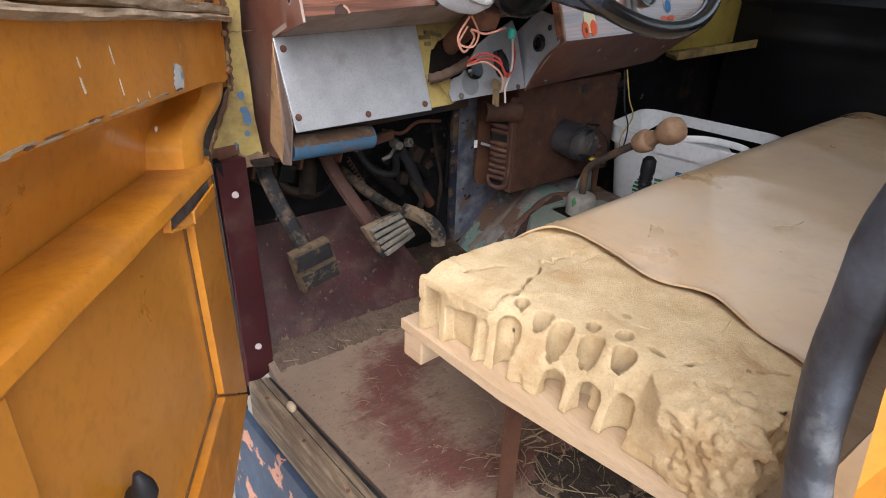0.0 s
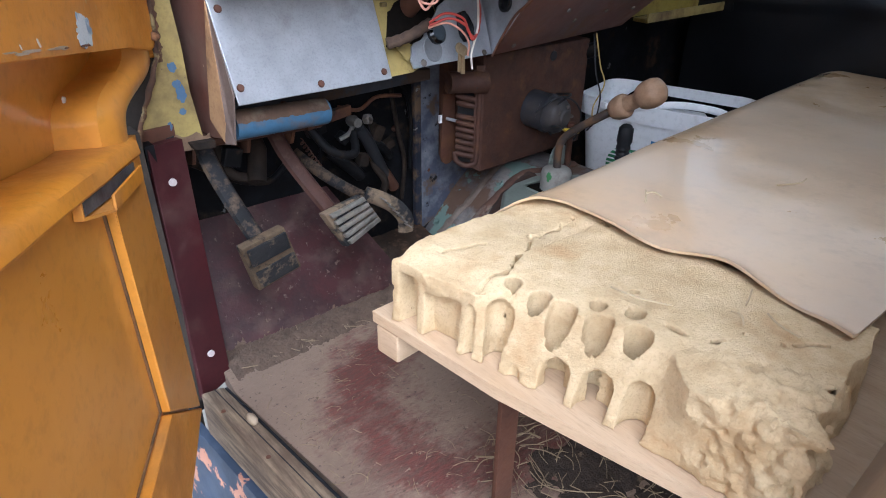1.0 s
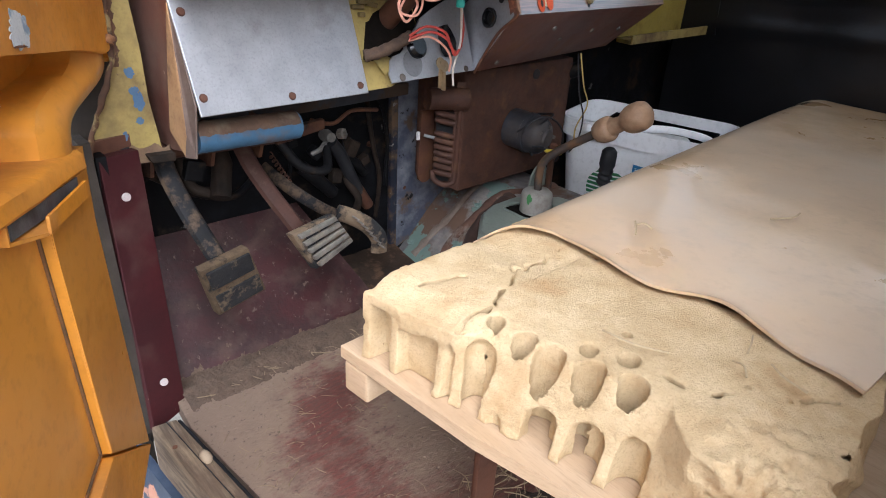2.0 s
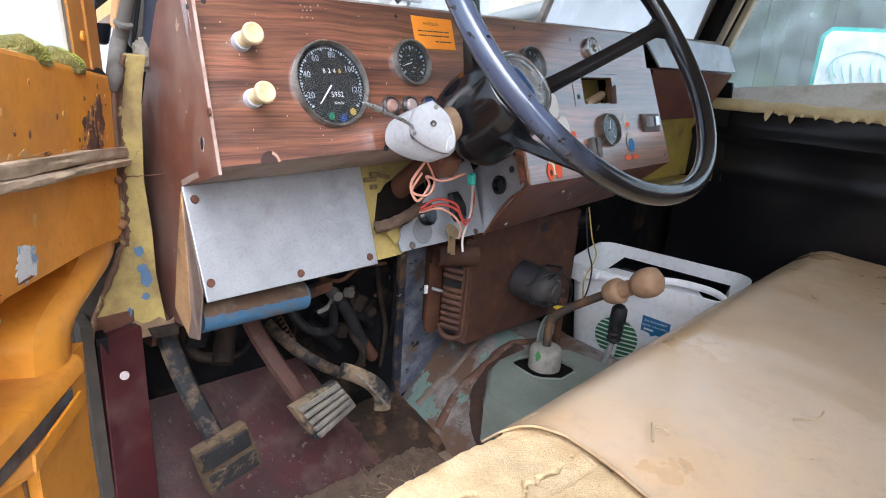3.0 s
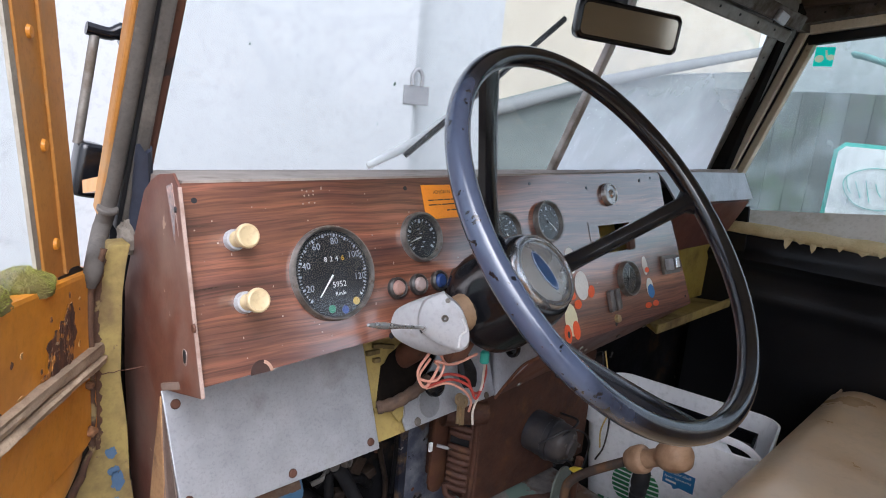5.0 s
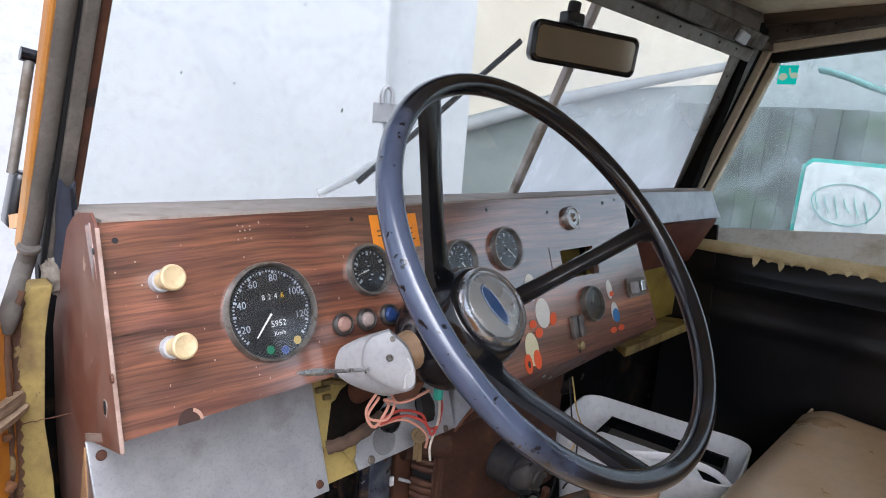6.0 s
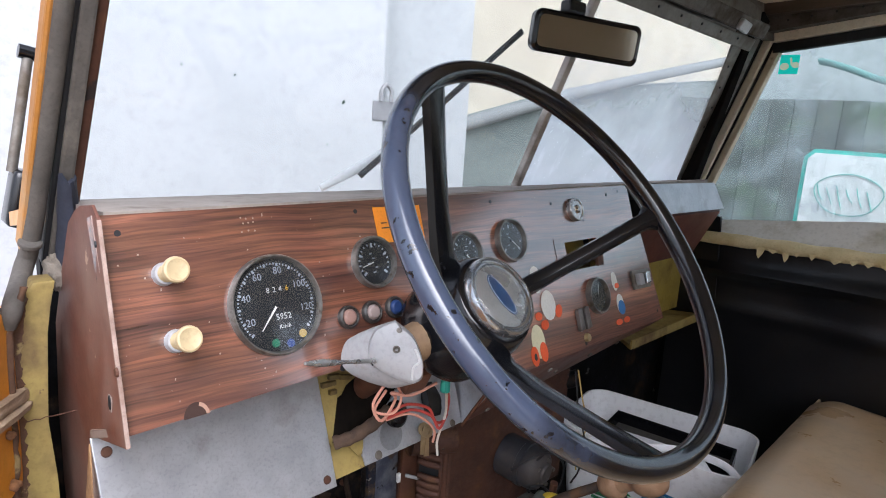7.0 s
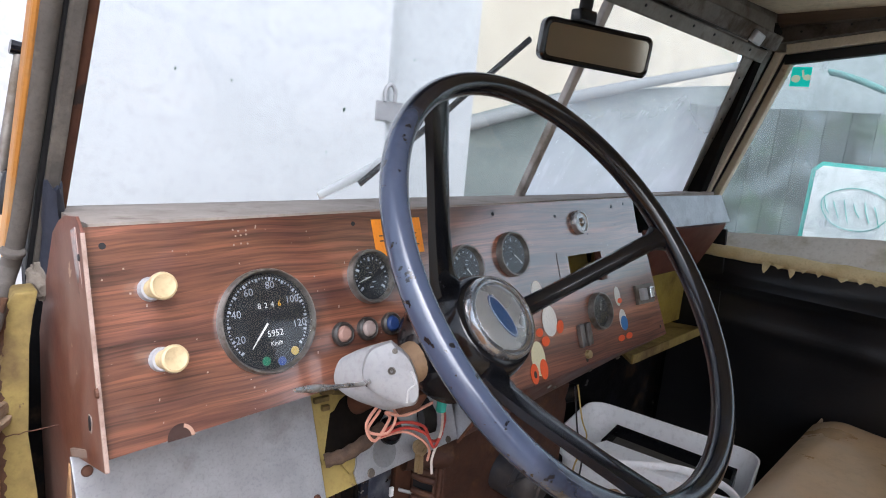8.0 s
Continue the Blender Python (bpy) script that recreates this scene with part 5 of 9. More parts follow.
# moss on the door's belt
moss = thing("moss_clump", dr(0.15, 1.432), "green moss cushions growing on the door's ledge", "moss")
for k, (s, r, hh) in enumerate(((0.098, 0.031, 0.0185), (0.180, 0.032, 0.0175))):
    g = B()
    bmesh.ops.create_icosphere(g, subdivisions=5, radius=1.0)
    c = dr(s, 1.430, -0.018)
    for v in g.verts:
        n0 = v.co.copy()
        f = 1 + 0.14 * wob(n0, 1.6, k * 3.0) + 0.05 * wob(n0, 7, k) + 0.035 * wob(n0, 26, k)
        v.co = c + DS * n0.x * r * 1.25 * f + DF * n0.y * 0.020 * f + DZ * max(-0.2, n0.z) * hh * f
    tips = []
    for v in g.verts:
        n0 = (v.co - c).normalized()
        if n0.z > 0.02 and noise.random() < 0.8:
            tips.append((v.co.copy(), (n0 + V(noise.random() - 0.5, noise.random() - 0.5, noise.random() - 0.3) * 0.9).normalized(), 0.0008 + 0.0012 * noise.random()))
    part("cushion", g, MOSS, moss, "", True)
    g = B()
    for q, d, l in tips:
        e = d.cross(V(noise.random() - 0.5, noise.random() - 0.5, noise.random() - 0.5)).normalized() * 0.0006
        f = d.cross(e).normalized() * 0.0006
        ring = [g.verts.new(q - d * 0.001 + o) for o in (e, f - e * 0.5, -f - e * 0.5)]
        tip = g.verts.new(q + d * l)
        for i in range(3):
            g.faces.new((ring[i], ring[(i + 1) % 3], tip))
    part("moss_fuzz", g, MOSS_TIP, moss, "fine yellow-green moss tips", False, "", "", "stuff")
MOSS_SOIL = surface("mossy_soil", (0.10, 0.062, 0.033), (0.045, 0.030, 0.018), rough=0.95, scale=70, bump=0.9, bump_scale=260, dist=0.004, dirt=(0.34, 0.30, 0.23), dirt_at=(0.62, 0.68), dirt_scale=80)
part("soil_base", sheet(B(), lambda a, b: dr(0.030 + 0.205 * a, 1.4285 + (0.0062 + 0.0035 * wob((a * 14, b * 3, 2)) + 0.0015 * wob((a * 60, b * 12, 4))) * math.sin(b * 3.14) * min(1.0, 12 * a, 12 * (1 - a)), -0.007 - 0.034 * b), 90, 14), MOSS_SOIL, moss, "brown soil under the moss", True)

# ---- dashboard ----
dash = thing("dashboard", dp(0.45, 0.0), "home-made dashboard with worn rosewood veneer face", "dashboard")
HU0, HU1, HW0, HW1 = 0.655, 0.748, 0.053, 0.098      # empty radio opening
bm = B()
for q in ([(0, 0), (0.469, 0.012), (0.469, 0.182), (0, 0.182)],
          [(0.469, -0.067), (HU0, -0.067), (HU0, 0.182), (0.469, 0.182)],
          [(HU0, HW1), (HU1, HW1), (HU1, 0.182), (HU0, 0.182)],
          [(HU0, -0.067), (HU1, -0.067), (HU1, HW0), (HU0, HW0)],
          [(HU1, -0.067), (0.9165, -0.066), (0.8925, 0.118), (0.88, 0.118), (0.88, 0.182), (HU1, 0.182)]):
    prism(bm, [dp(u, w) for u, w in q], DN * -0.012)
bmesh.ops.remove_doubles(bm, verts=bm.verts, dist=0.0002)
face = part("face_panel", bm, VENEER, dash, "rosewood veneer with chips, scratches and drilled holes")
for u0, w0, u1, w1 in ((HU0 - 0.028, HW1 + 0.006, HU1 + 0.02, HW1 + 0.0066), (HU0 - 0.028, HW0 - 0.004, HU0 - 0.0274, HW1 + 0.007)):
    part("scribed_line", prism(B(), [dp(u0, w0, 0.0002), dp(u1, w0, 0.0002), dp(u1, w1, 0.0002), dp(u0, w1, 0.0002)], DN * 0.0004), plain("scratch_tone", (0.11, 0.055, 0.042), 0.6), face)
part("edge_strip", prism(B(), [dp(-0.0005, 0.0, 0.0004), dp(0.0014, 0.0, 0.0004), dp(0.0010, 0.182, 0.0004), dp(-0.0005, 0.182, 0.0004)], DN * 0.0016), surface("worn_alu_edge", (0.42, 0.33, 0.30), (0.25, 0.17, 0.15), rough=0.5, scale=30), face, "worn pale edging")
# half-round cut at the lower edge, drilled holes and screws
g = B()
prism(g, [dp(0.058 + 0.0115 * math.cos(t), 0.0002 + 0.0125 * math.sin(t), 0.0004) for t in (math.pi * i / 16 for i in range(17))], DN * 0.0006)
part("finger_cut", g, plain("cut_dark", (0.035, 0.016, 0.012), 0.8), face, "half-round notch")
g = B()
arc = [(0.058 + r * math.cos(t), 0.0004 + r * 1.08 * math.sin(t)) for r, s in ((0.0112, 1), (0.0082, -1)) for t in [(0.0 + 1.25 * (i if s > 0 else 8 - i) / 8) for i in range(9)]]
prism(g, [dp(u, w, 0.0008) for u, w in arc], DN * 0.0006)
part("cut_edge", g, plain("bare_wood", (0.36, 0.22, 0.16), 0.7), face)
for u, w, r in ((0.018, 0.166, 0.0028), (0.268, 0.170, 0.0026), (0.50, 0.170, 0.0026), (0.215, 0.006, 0.0036), (0.640, 0.160, 0.0024), (0.66, -0.060, 0.003), (0.805, 0.168, 0.003), (0.845, 0.172, 0.0024), (0.640, 0.065, 0.004), (0.900, -0.05, 0.0025), (0.72, 0.128, 0.0012)):
    part("screw_hole", lathe(B(), dp(u, w, -0.0006), DN, [(r, 0), (r, 0.001), (0, 0.001)], 10), RUBBER, face)
for k in range(18):
    u, w = 0.004 + 0.43 * noise.random(), 0.004 + 0.174 * noise.random()
    sz = 0.0006 + 0.0009 * noise.random()
    part("paint_fleck", prism(B(), [dp(u - sz * 0.6, w - sz, 0.0003), dp(u + sz * 0.5, w - sz * 0.8, 0.0003), dp(u + sz * 0.6, w + sz * 1.5, 0.0003), dp(u - sz * 0.3, w + sz, 0.0003)], DN * 0.0003), FLECK, face)
for k in range(9):
    u, w = 0.128 + 0.006 * (k % 3) + 0.004 * noise.random(), 0.158 + 0.006 * (k // 3) + 0.003 * noise.random()
    part("paint_fleck", lathe(B(), dp(u, w, 0.0002), DN, [(0.0010, 0), (0.0009, 0.0004), (0, 0.0004)], 7), FLECK, face)
g = B()
for k in range(170):
    u, w = 0.004 + 0.90 * noise.random(), 0.004 + 0.174 * noise.random()
    sz = 0.0003 + 0.0007 * noise.random() ** 2
    prism(g, [dp(u - sz, w - sz * 0.6, 0.0003), dp(u + sz * 0.7, w - sz, 0.0003), dp(u + sz, w + sz * 0.8, 0.0003), dp(u - sz * 0.6, w + sz, 0.0003)], DN * 0.0002)
part("specks", g, FLECK, face, "fine pale paint specks", False, "", "", "stuff")
bm = B()
sheet(bm, lambda a, b: V(0.412 + 1.23 * a, 0.0, 0.0) + V(0, (DO + DU * (1.24 * a) + DW * 0.1835).y * (1 - b) + 1.04 * b, 1.529 - 0.010 * b + 0.0012 * wob((a * 40, b * 6, 1))), 40, 4, V(0, 0, -0.010))
part("top_shelf", bm, surface("dusty_ledge", (0.30, 0.265, 0.24), (0.21, 0.18, 0.16), rough=0.7, scale=16, bump=0.3, dirt=(0.13, 0.10, 0.08), dirt_at=(0.56, 0.75), dirt_scale=20), dash, "grey weathered top shelf under the windscreen", True)
bm = B()
prism(bm, [dp(0.875, 0.183, 0.002), dp(1.27, 0.176, 0.002), dp(1.292, 0.116, 0.002), dp(0.93, 0.121, 0.002), dp(0.90, 0.16, 0.002)], DN * -0.004)
part("end_flange", bm, GALV, dash, "bare sheet metal end flange")
# the board is coloured paler here for the light thrown up from below
bm = B()
prism(bm, [dp(0.0, 0.0), dp(0.469, 0.012), lp(0.872, 1.318), lp(0.40, 1.318)], V(0, 0.004, 0.006))
part("underside", bm, surface("lit_board_underside", (0.31, 0.25, 0.21), (0.22, 0.165, 0.135), rough=0.6, scale=7, bump=0.15, dirt=(0.15, 0.085, 0.06), dirt_at=(0.5, 0.75), dirt_scale=9), dash, "grey-brown underside, reflected light put into its pale colour")
bm = B()
ex = 0.4055
prism(bm, [V(ex, 0.878, 1.527), V(ex, 0.892, 1.536), V(ex, 0.930, 1.530), V(ex, 0.952, 1.522), V(ex, 0.977, 1.507), V(ex, 1.012, 1.456), V(ex, 1.055, 1.389), V(ex, 1.066, 1.289), V(ex, 1.060, 1.20), V(ex, 1.045, 1.126), V(ex, 0.975, 1.128), V(ex, 0.918, 1.140), V(ex, 0.950, 1.160), V(ex, 0.922, 1.318), V(ex, 0.822, 1.350)], V(-0.0025, 0, 0), 0.0005)
endp = part("side_panel", bm, surface("dusty_hardboard", (0.150, 0.056, 0.036), (0.100, 0.038, 0.027), rough=0.42, scale=9, contrast=(0.4, 0.6), bump=0.15, dirt=(0.235, 0.165, 0.128), dirt_at=(0.44, 0.78), dirt_scale=10, chips=(0.34, 0.235, 0.17), chip_scale=48, chip_at=(0.67, 0.70)), dash, "brown hardboard end panel with a screw hole")
part("edge_strip", prism(B(), [V(ex - 0.0029, 0.8768, 1.526), V(ex + 0.0003, 0.8768, 1.526), V(ex + 0.0003, 0.8212, 1.351), V(ex - 0.0029, 0.8212, 1.351)], V(0, 0.0018, -0.0005)), surface("bare_board_edge", (0.37, 0.275, 0.235), (0.22, 0.145, 0.115), rough=0.75, scale=45, bump=0.4, bump_scale=120), endp, "bare worn board edge")
g = B()
prism(g, [V(ex - 0.0026, 0.862 + (0.0052 + 0.0012 * math.sin(3 * t)) * math.cos(t), 1.374 + (0.0095 + 0.002 * math.cos(2 * t)) * math.sin(t)) for t in (6.283 * i / 16 for i in range(16))], V(-0.0006, 0, 0))
part("torn_hole", g, FLECK, endp)
g = B()
prism(g, [V(ex - 0.0034, 0.8605 + 0.0034 * math.cos(t), 1.3755 + 0.0065 * math.sin(t)) for t in (6.283 * i / 16 for i in range(16))], V(-0.0006, 0, 0))
part("hole_dark", g, RUBBER, endp)
part("screw", lathe(B(), V(ex - 0.0026, 0.838, 1.410), V(-1, 0, 0), [(0.0042, 0), (0.0035, 0.002), (0, 0.0022)], 10), BROWN_RUST, endp)
part("screw_hole", lathe(B(), V(ex - 0.0026, 0.884, 1.505), V(-1, 0, 0), [(0.003, 0), (0.0025, 0.001), (0, 0.0012)], 10), RUBBER, endp)
bm = B()
prism(bm, [V(0.4005, 0.920, 1.312), V(0.4005, 0.905, 1.20), V(0.3985, 0.905, 1.165), V(0.3985, 0.915, 1.137), V(0.3960, 0.950, 1.162), V(0.3985, 0.938, 1.235)], V(-0.0025, 0, 0))
part("torn_edge", bm, surface("torn_ply", (0.42, 0.25, 0.115), (0.27, 0.15, 0.075), rough=0.75, scale=14, bump=0.4, bump_scale=90, dirt=(0.13, 0.08, 0.05), dirt_at=(0.52, 0.68), dirt_scale=20), dash, "bare torn plywood edge")
part("bent_flange", prism(B(), [V(0.4015, 0.919, 1.315), V(0.4035, 0.880, 1.205), V(0.4020, 0.893, 1.140), V(0.3975, 0.914, 1.136), V(0.3985, 0.904, 1.175)], V(-0.002, 0, 0)), surface("dull_bent_flange", (0.20, 0.15, 0.125), (0.12, 0.085, 0.07), rough=0.5, metal=0.2, scale=20, bump=0.2), dash, "dull bent side of the cover sheet")
bm = B()
prism(bm, [lp(0.399, 1.318), lp(0.648, 1.318), lp(0.648, 1.192), lp(0.403, 1.196)], LN * -0.003, 0.001)
gal = part("metal_panel", bm, GALV, dash, "galvanised metal cover sheet with corner screws")
for x, z in ((0.411, 1.303), (0.411, 1.215), (0.526, 1.203), (0.636, 1.203)):
    g = B()
    lathe(g, lp(x, z), LN, [(0.0, 0.003), (0.004, 0.0026), (0.0052, 0.0)], 14)
    part("screw", g, BROWN_RUST, gal)
bm = B()
prism(bm, [lp(x, z) for x, z in ((0.694, 1.199), (0.6915, 1.212), (0.697, 1.219), (0.699, 1.229), (0.706, 1.2335), (0.724, 1.236), (0.731, 1.241), (0.736, 1.250), (0.750, 1.259), (0.762, 1.268), (0.773, 1.279), (0.800, 1.290), (0.828, 1.299), (0.868, 1.312), (0.8745, 1.293), (0.872, 1.199))], LN * -0.003, 0.0008)
plate = part("switch_plate", bm, GALV, dash, "bare metal switch plate with cut-outs")
bm = B()
prism(bm, [lp(0.640, 1.325, -0.012), lp(0.775, 1.325, -0.012), lp(0.775, 1.215, -0.012), lp(0.700, 1.196, -0.012), lp(0.640, 1.196, -0.012)], LN * -0.004)
part("backing", bm, YELLOW, dash, "dirty yellow painted metal behind the panels")
# no hole is cut: a flat black patch paints the opening's shade
part("hole_dark", prism(B(), [lp(x, z, -0.0105) for x, z in ((0.655, 1.236), (0.664, 1.262), (0.672, 1.280), (0.684, 1.283), (0.694, 1.292), (0.712, 1.298), (0.770, 1.300), (0.772, 1.270), (0.735, 1.240), (0.715, 1.232), (0.700, 1.236), (0.676, 1.232))], LN * 0.001), surface("hole_shade_black", (0.004, 0.0038, 0.0035), (0.012, 0.009, 0.007), rough=0.95, scale=50, bump=0.6, bump_scale=60, spec=0.05), dash, "flat black patch for the shade of the opening behind the panels")
part("bracket", prism(B(), [lp(x, z, -0.007) for x, z in ((0.647, 1.322), (0.657, 1.322), (0.676, 1.284), (0.664, 1.255), (0.655, 1.232), (0.649, 1.250))], LN * -0.002), YELLOW, dash, "yellow painted bracket")
part("bracket", prism(B(), [lp(x, z, -0.005) for x, z in ((0.672, 1.236), (0.702, 1.240), (0.698, 1.216), (0.688, 1.212))], LN * -0.002), YELLOW, dash, "yellow painted bracket")
for x, z, w in ((0.664, 1.300, 0.020), (0.674, 1.306, 0.016), (0.690, 1.302, 0.018), (0.668, 1.290, 0.010)):
    part("lug", box(B(), lp(x, z, -0.004), (w, 0.006, 0.006), Matrix.Rotation(0.3 + x * 9, 3, "Y"), 0.001), surface("brass_lug", (0.20, 0.15, 0.06), (0.10, 0.075, 0.035), rough=0.5, metal=0.4, scale=60), dash)
bm = B()
sheet(bm, lambda a, b: dp(0.469, -0.067).lerp(dp(0.914, -0.066), a).lerp(V(0.872, 0.910, 1.196).lerp(V(1.31, 0.965, 1.200), a), b) + V(0, 0, 0.003 * wob((a * 5, b * 2, 7)) * math.sin(b * 3.14)), 24, 8, V(0.002, 0.004, 0.006))
part("lower_board", bm, surface("bent_brown_board", (0.125, 0.048, 0.030), (0.082, 0.031, 0.022), rough=0.42, scale=8, contrast=(0.4, 0.6), bump=0.12, dirt=(0.20, 0.105, 0.055), dirt_at=(0.55, 0.75), dirt_scale=14, chips=(0.42, 0.34, 0.26), chip_scale=70, chip_at=(0.70, 0.72)), dash, "brown board under the instrument panel", True)
part("board_edge", tube(B(), smooth_path([dp(0.468, -0.060, 0.001), dp(0.468, -0.069, 0.001), V(0.873, 0.862, 1.266), V(0.8695, 0.883, 1.234), V(0.870, 0.907, 1.1955)], 6), 0.0022, 8), RUST, dash, "torn rusty edge of the board", True)
part("board_edge", prism(B(), [dp(0.470, -0.066, 0.001), dp(0.477, -0.066, 0.001), dp(0.476, 0.0, 0.001), dp(0.470, 0.0, 0.001)], DN * 0.0012), surface("layered_board_edge", (0.34, 0.20, 0.12), (0.15, 0.07, 0.04), rough=0.8, scale=12, stretch=(40, 1, 1), bump=0.4), dash, "frayed board edge")
for a_, b_ in ((0.10, 0.86), (0.30, 0.30), (0.42, 0.55), (0.62, 0.45), (0.86, 0.5)):
    part("screw", lathe(B(), dp(0.469, -0.067).lerp(dp(0.914, -0.066), a_).lerp(V(0.872, 0.910, 1.196).lerp(V(1.31, 0.965, 1.200), a_), b_) + V(0, -0.001, -0.001), V(0.0, -0.8, -0.6), [(0.0045, 0), (0.0038, 0.002), (0, 0.0022)], 10), ALU, dash)
bm = B()
prism(bm, [V(0.8715, 0.910, 1.1975), V(0.8745, 0.838, 1.2925), V(0.8815, 0.859, 1.329), V(0.884, 0.905, 1.335), V(0.8845, 0.962, 1.2885)], V(0.0025, 0, 0))
cheek = part("cheek", bm, GALV, dash, "bent metal end of the switch plate")
part("screw_hole", lathe(B(), V(0.8788, 0.8695, 1.3105), V(-0.989, 0.093, 0.1135), [(0.0052, 0), (0.005, 0.0012), (0, 0.0013)], 14), RUBBER, cheek)
# shelf box at the passenger end
bm = B()
prism(bm, [dp(0.914, 0.116, -0.004), dp(1.285, 0.112, -0.004), V(1.665, 0.985, 1.356), V(1.340, 0.970, 1.356)], V(0, 0.006, 0.004))
part("brow", bm, MAROON_BOARD, dash)
bm = B()
prism(bm, [V(1.315, 1.02, 1.42), V(1.745, 1.04, 1.42), V(1.745, 1.04, 1.20), V(1.315, 1.02, 1.20)], V(0, 0.01, 0))
part("shelf_back", bm, YELLOW_PLAIN, dash, "yellow painted back of the parcel shelf")
bm = B()
prism(bm, [V(1.742, 0.965, 1.44), V(1.742, 1.04, 1.44), V(1.742, 1.04, 1.20), V(1.742, 0.945, 1.20)], V(0.008, 0, 0))
part("shelf_side", bm, BLACK_VINYL, dash)
bm = B()
prism(bm, [V(1.345, 0.928, 1.213), V(1.70, 0.950, 1.213), V(1.70, 1.04, 1.200), V(1.43, 1.02, 1.200)], V(0, 0, -0.008))
prism(bm, [V(1.345, 0.925, 1.224), V(1.70, 0.947, 1.224), V(1.70, 0.947, 1.204), V(1.345, 0.925, 1.206)], V(0, 0.004, 0))
part("shelf", bm, YELLOW, dash, "yellow painted parcel shelf")
bm = B()
prism(bm, [dp(0.60, 0.11, -0.06), dp(0.80, 0.11, -0.06), dp(0.80, 0.03, -0.06), dp(0.60, 0.03, -0.06)], DN * -0.004)
part("opening_back", bm, YELLOW_PLAIN, dash, "yellow metal seen through the radio opening")
part("opening_lug", tube(B(), [dp(0.70, 0.058, -0.03), dp(0.76, 0.075, -0.03)], 0.008, 10), PLY, dash, "", True)
part("opening_tape", prism(B(), [dp(0.735, 0.052, -0.002), dp(0.752, 0.052, -0.002), dp(0.757, 0.085, -0.002), dp(0.742, 0.080, -0.002)], DN * 0.004), BROWN_RUST, dash)


def knob(u, w):
    k = part("pull_knob", lathe(B(), dp(u, w), DN, [(0.0080, 0.0), (0.0078, 0.008), (0.0064, 0.0105), (0.0064, 0.0165), (0.0080, 0.0205), (0.0108, 0.0245), (0.0116, 0.0275), (0.0108, 0.0305), (0.0092, 0.0312), (0.0080, 0.0305), (0.0, 0.0300)], 24), CREAM, dash, "cream plastic pull knob", True)
    part("collar", lathe(B(), dp(u, w), DN, [(0.0105, 0.0), (0.0098, 0.007), (0.0, 0.0075)], 20), PEWTER, k)


knob(0.050, 0.127)
knob(0.051, 0.068)


def gauge(u, w, r, ticks, depth=0.008, needle=200):
    """A round dial: bezel, black face, tick marks, needle, glass."""
    bz = part("gauge", lathe(B(), dp(u, w), DN, [(r, -0.002), (r, depth * 0.6), (r * 0.975, depth), (r * (0.95 if r > 0.04 else 0.90), depth), (r * (0.925 if r > 0.04 else 0.85), depth * 0.4), (r * (0.90 if r > 0.04 else 0.82), 0.0)], 40), BEZEL, dash, "round dial with dull metal bezel", True)
    part("dial", lathe(B(), dp(u, w, 0.0005), DN, [(r * 0.91, 0.0), (r * 0.91, 0.002), (0.0, 0.002)], 32), DIAL, bz)
    g = B()
    for i in range(ticks):
        a = radians(-130 + 260 * i / (ticks - 1))
        dd = V(math.sin(a), math.cos(a), 0)
        big = i % 4 == 0
        p0, p1 = (r * (0.765 if big else 0.795), r * 0.83) if r > 0.04 else (r * (0.56 if big else 0.64), r * 0.72)
        ww = r * (0.022 if big else 0.012) * (1.0 if r > 0.04 else 2.0)
        c0, c1 = dp(u + dd.x * p0, w + dd.y * p0, 0.003), dp(u + dd.x * p1, w + dd.y * p1, 0.003)
        sd = (DU * dd.y - DW * dd.x) * ww
        prism(g, [c0 - sd, c0 + sd, c1 + sd, c1 - sd], DN * 0.0004)
    part("scale_marks", g, INK_DIAL, bz, "", False, "", "", "stuff")
    a = radians(needle)
    dd = (math.sin(a), math.cos(a))
    g = B()
    q0, q1 = dp(u - dd[0] * r * 0.03, w - dd[1] * r * 0.03, 0.0042), dp(u + dd[0] * r * 0.62, w + dd[1] * r * 0.62, 0.0042)
    sd = (DU * dd[1] - DW * dd[0]) * r * 0.022
    prism(g, [q0 - sd, q0 + sd, q1 + sd * 0.4, q1 - sd * 0.4], DN * 0.0006)
    part("needle", g, INK_WHITE, bz)
    part("needle_hub", lathe(B(), dp(u, w, 0.0026), DN, [(r * 0.07, 0), (r * 0.06, 0.0022), (0, 0.0026)], 14), DIAL, bz)
    gl = part("lens", lathe(B(), dp(u, w, depth * 0.55), DN, [(r * 0.91, 0.0), (r * 0.91, 0.0008), (0.0, 0.0016)], 32), LENS, bz)
    gl.visible_shadow = False
    return bz


def lettering(text, at, right, up, height, material, parent, name="lettering", width=None):
    """Raised flat letters in the built-in font."""
    cu = bpy.data.curves.new(name, "FONT")
    cu.body = text
    cu.align_x, cu.align_y = "CENTER", "CENTER"
    cu.resolution_u = 2
    cu.extrude = 0.0
    tmp = bpy.data.objects.new(name, cu)
    scene.collection.objects.link(tmp)
    dg = bpy.context.evaluated_depsgraph_get()
    dg.update()
    me = bpy.data.meshes.new_from_object(tmp.evaluated_get(dg))
    bpy.data.objects.remove(tmp)
    g = B()
    g.from_mesh(me)
    bpy.data.meshes.remove(me)
    r, u = Vector(right).normalized(), Vector(up).normalized()
    o = r.cross(u)
    xs = [v.co.x for v in g.verts]
    k = height / 0.72
    kx = width / (max(xs) - min(xs)) if width else k
    for v in g.verts:
        v.co = Vector(at) + r * v.co.x * kx + u * v.co.y * k + o * (v.co.z * k)
    return part(name, g, material, parent)


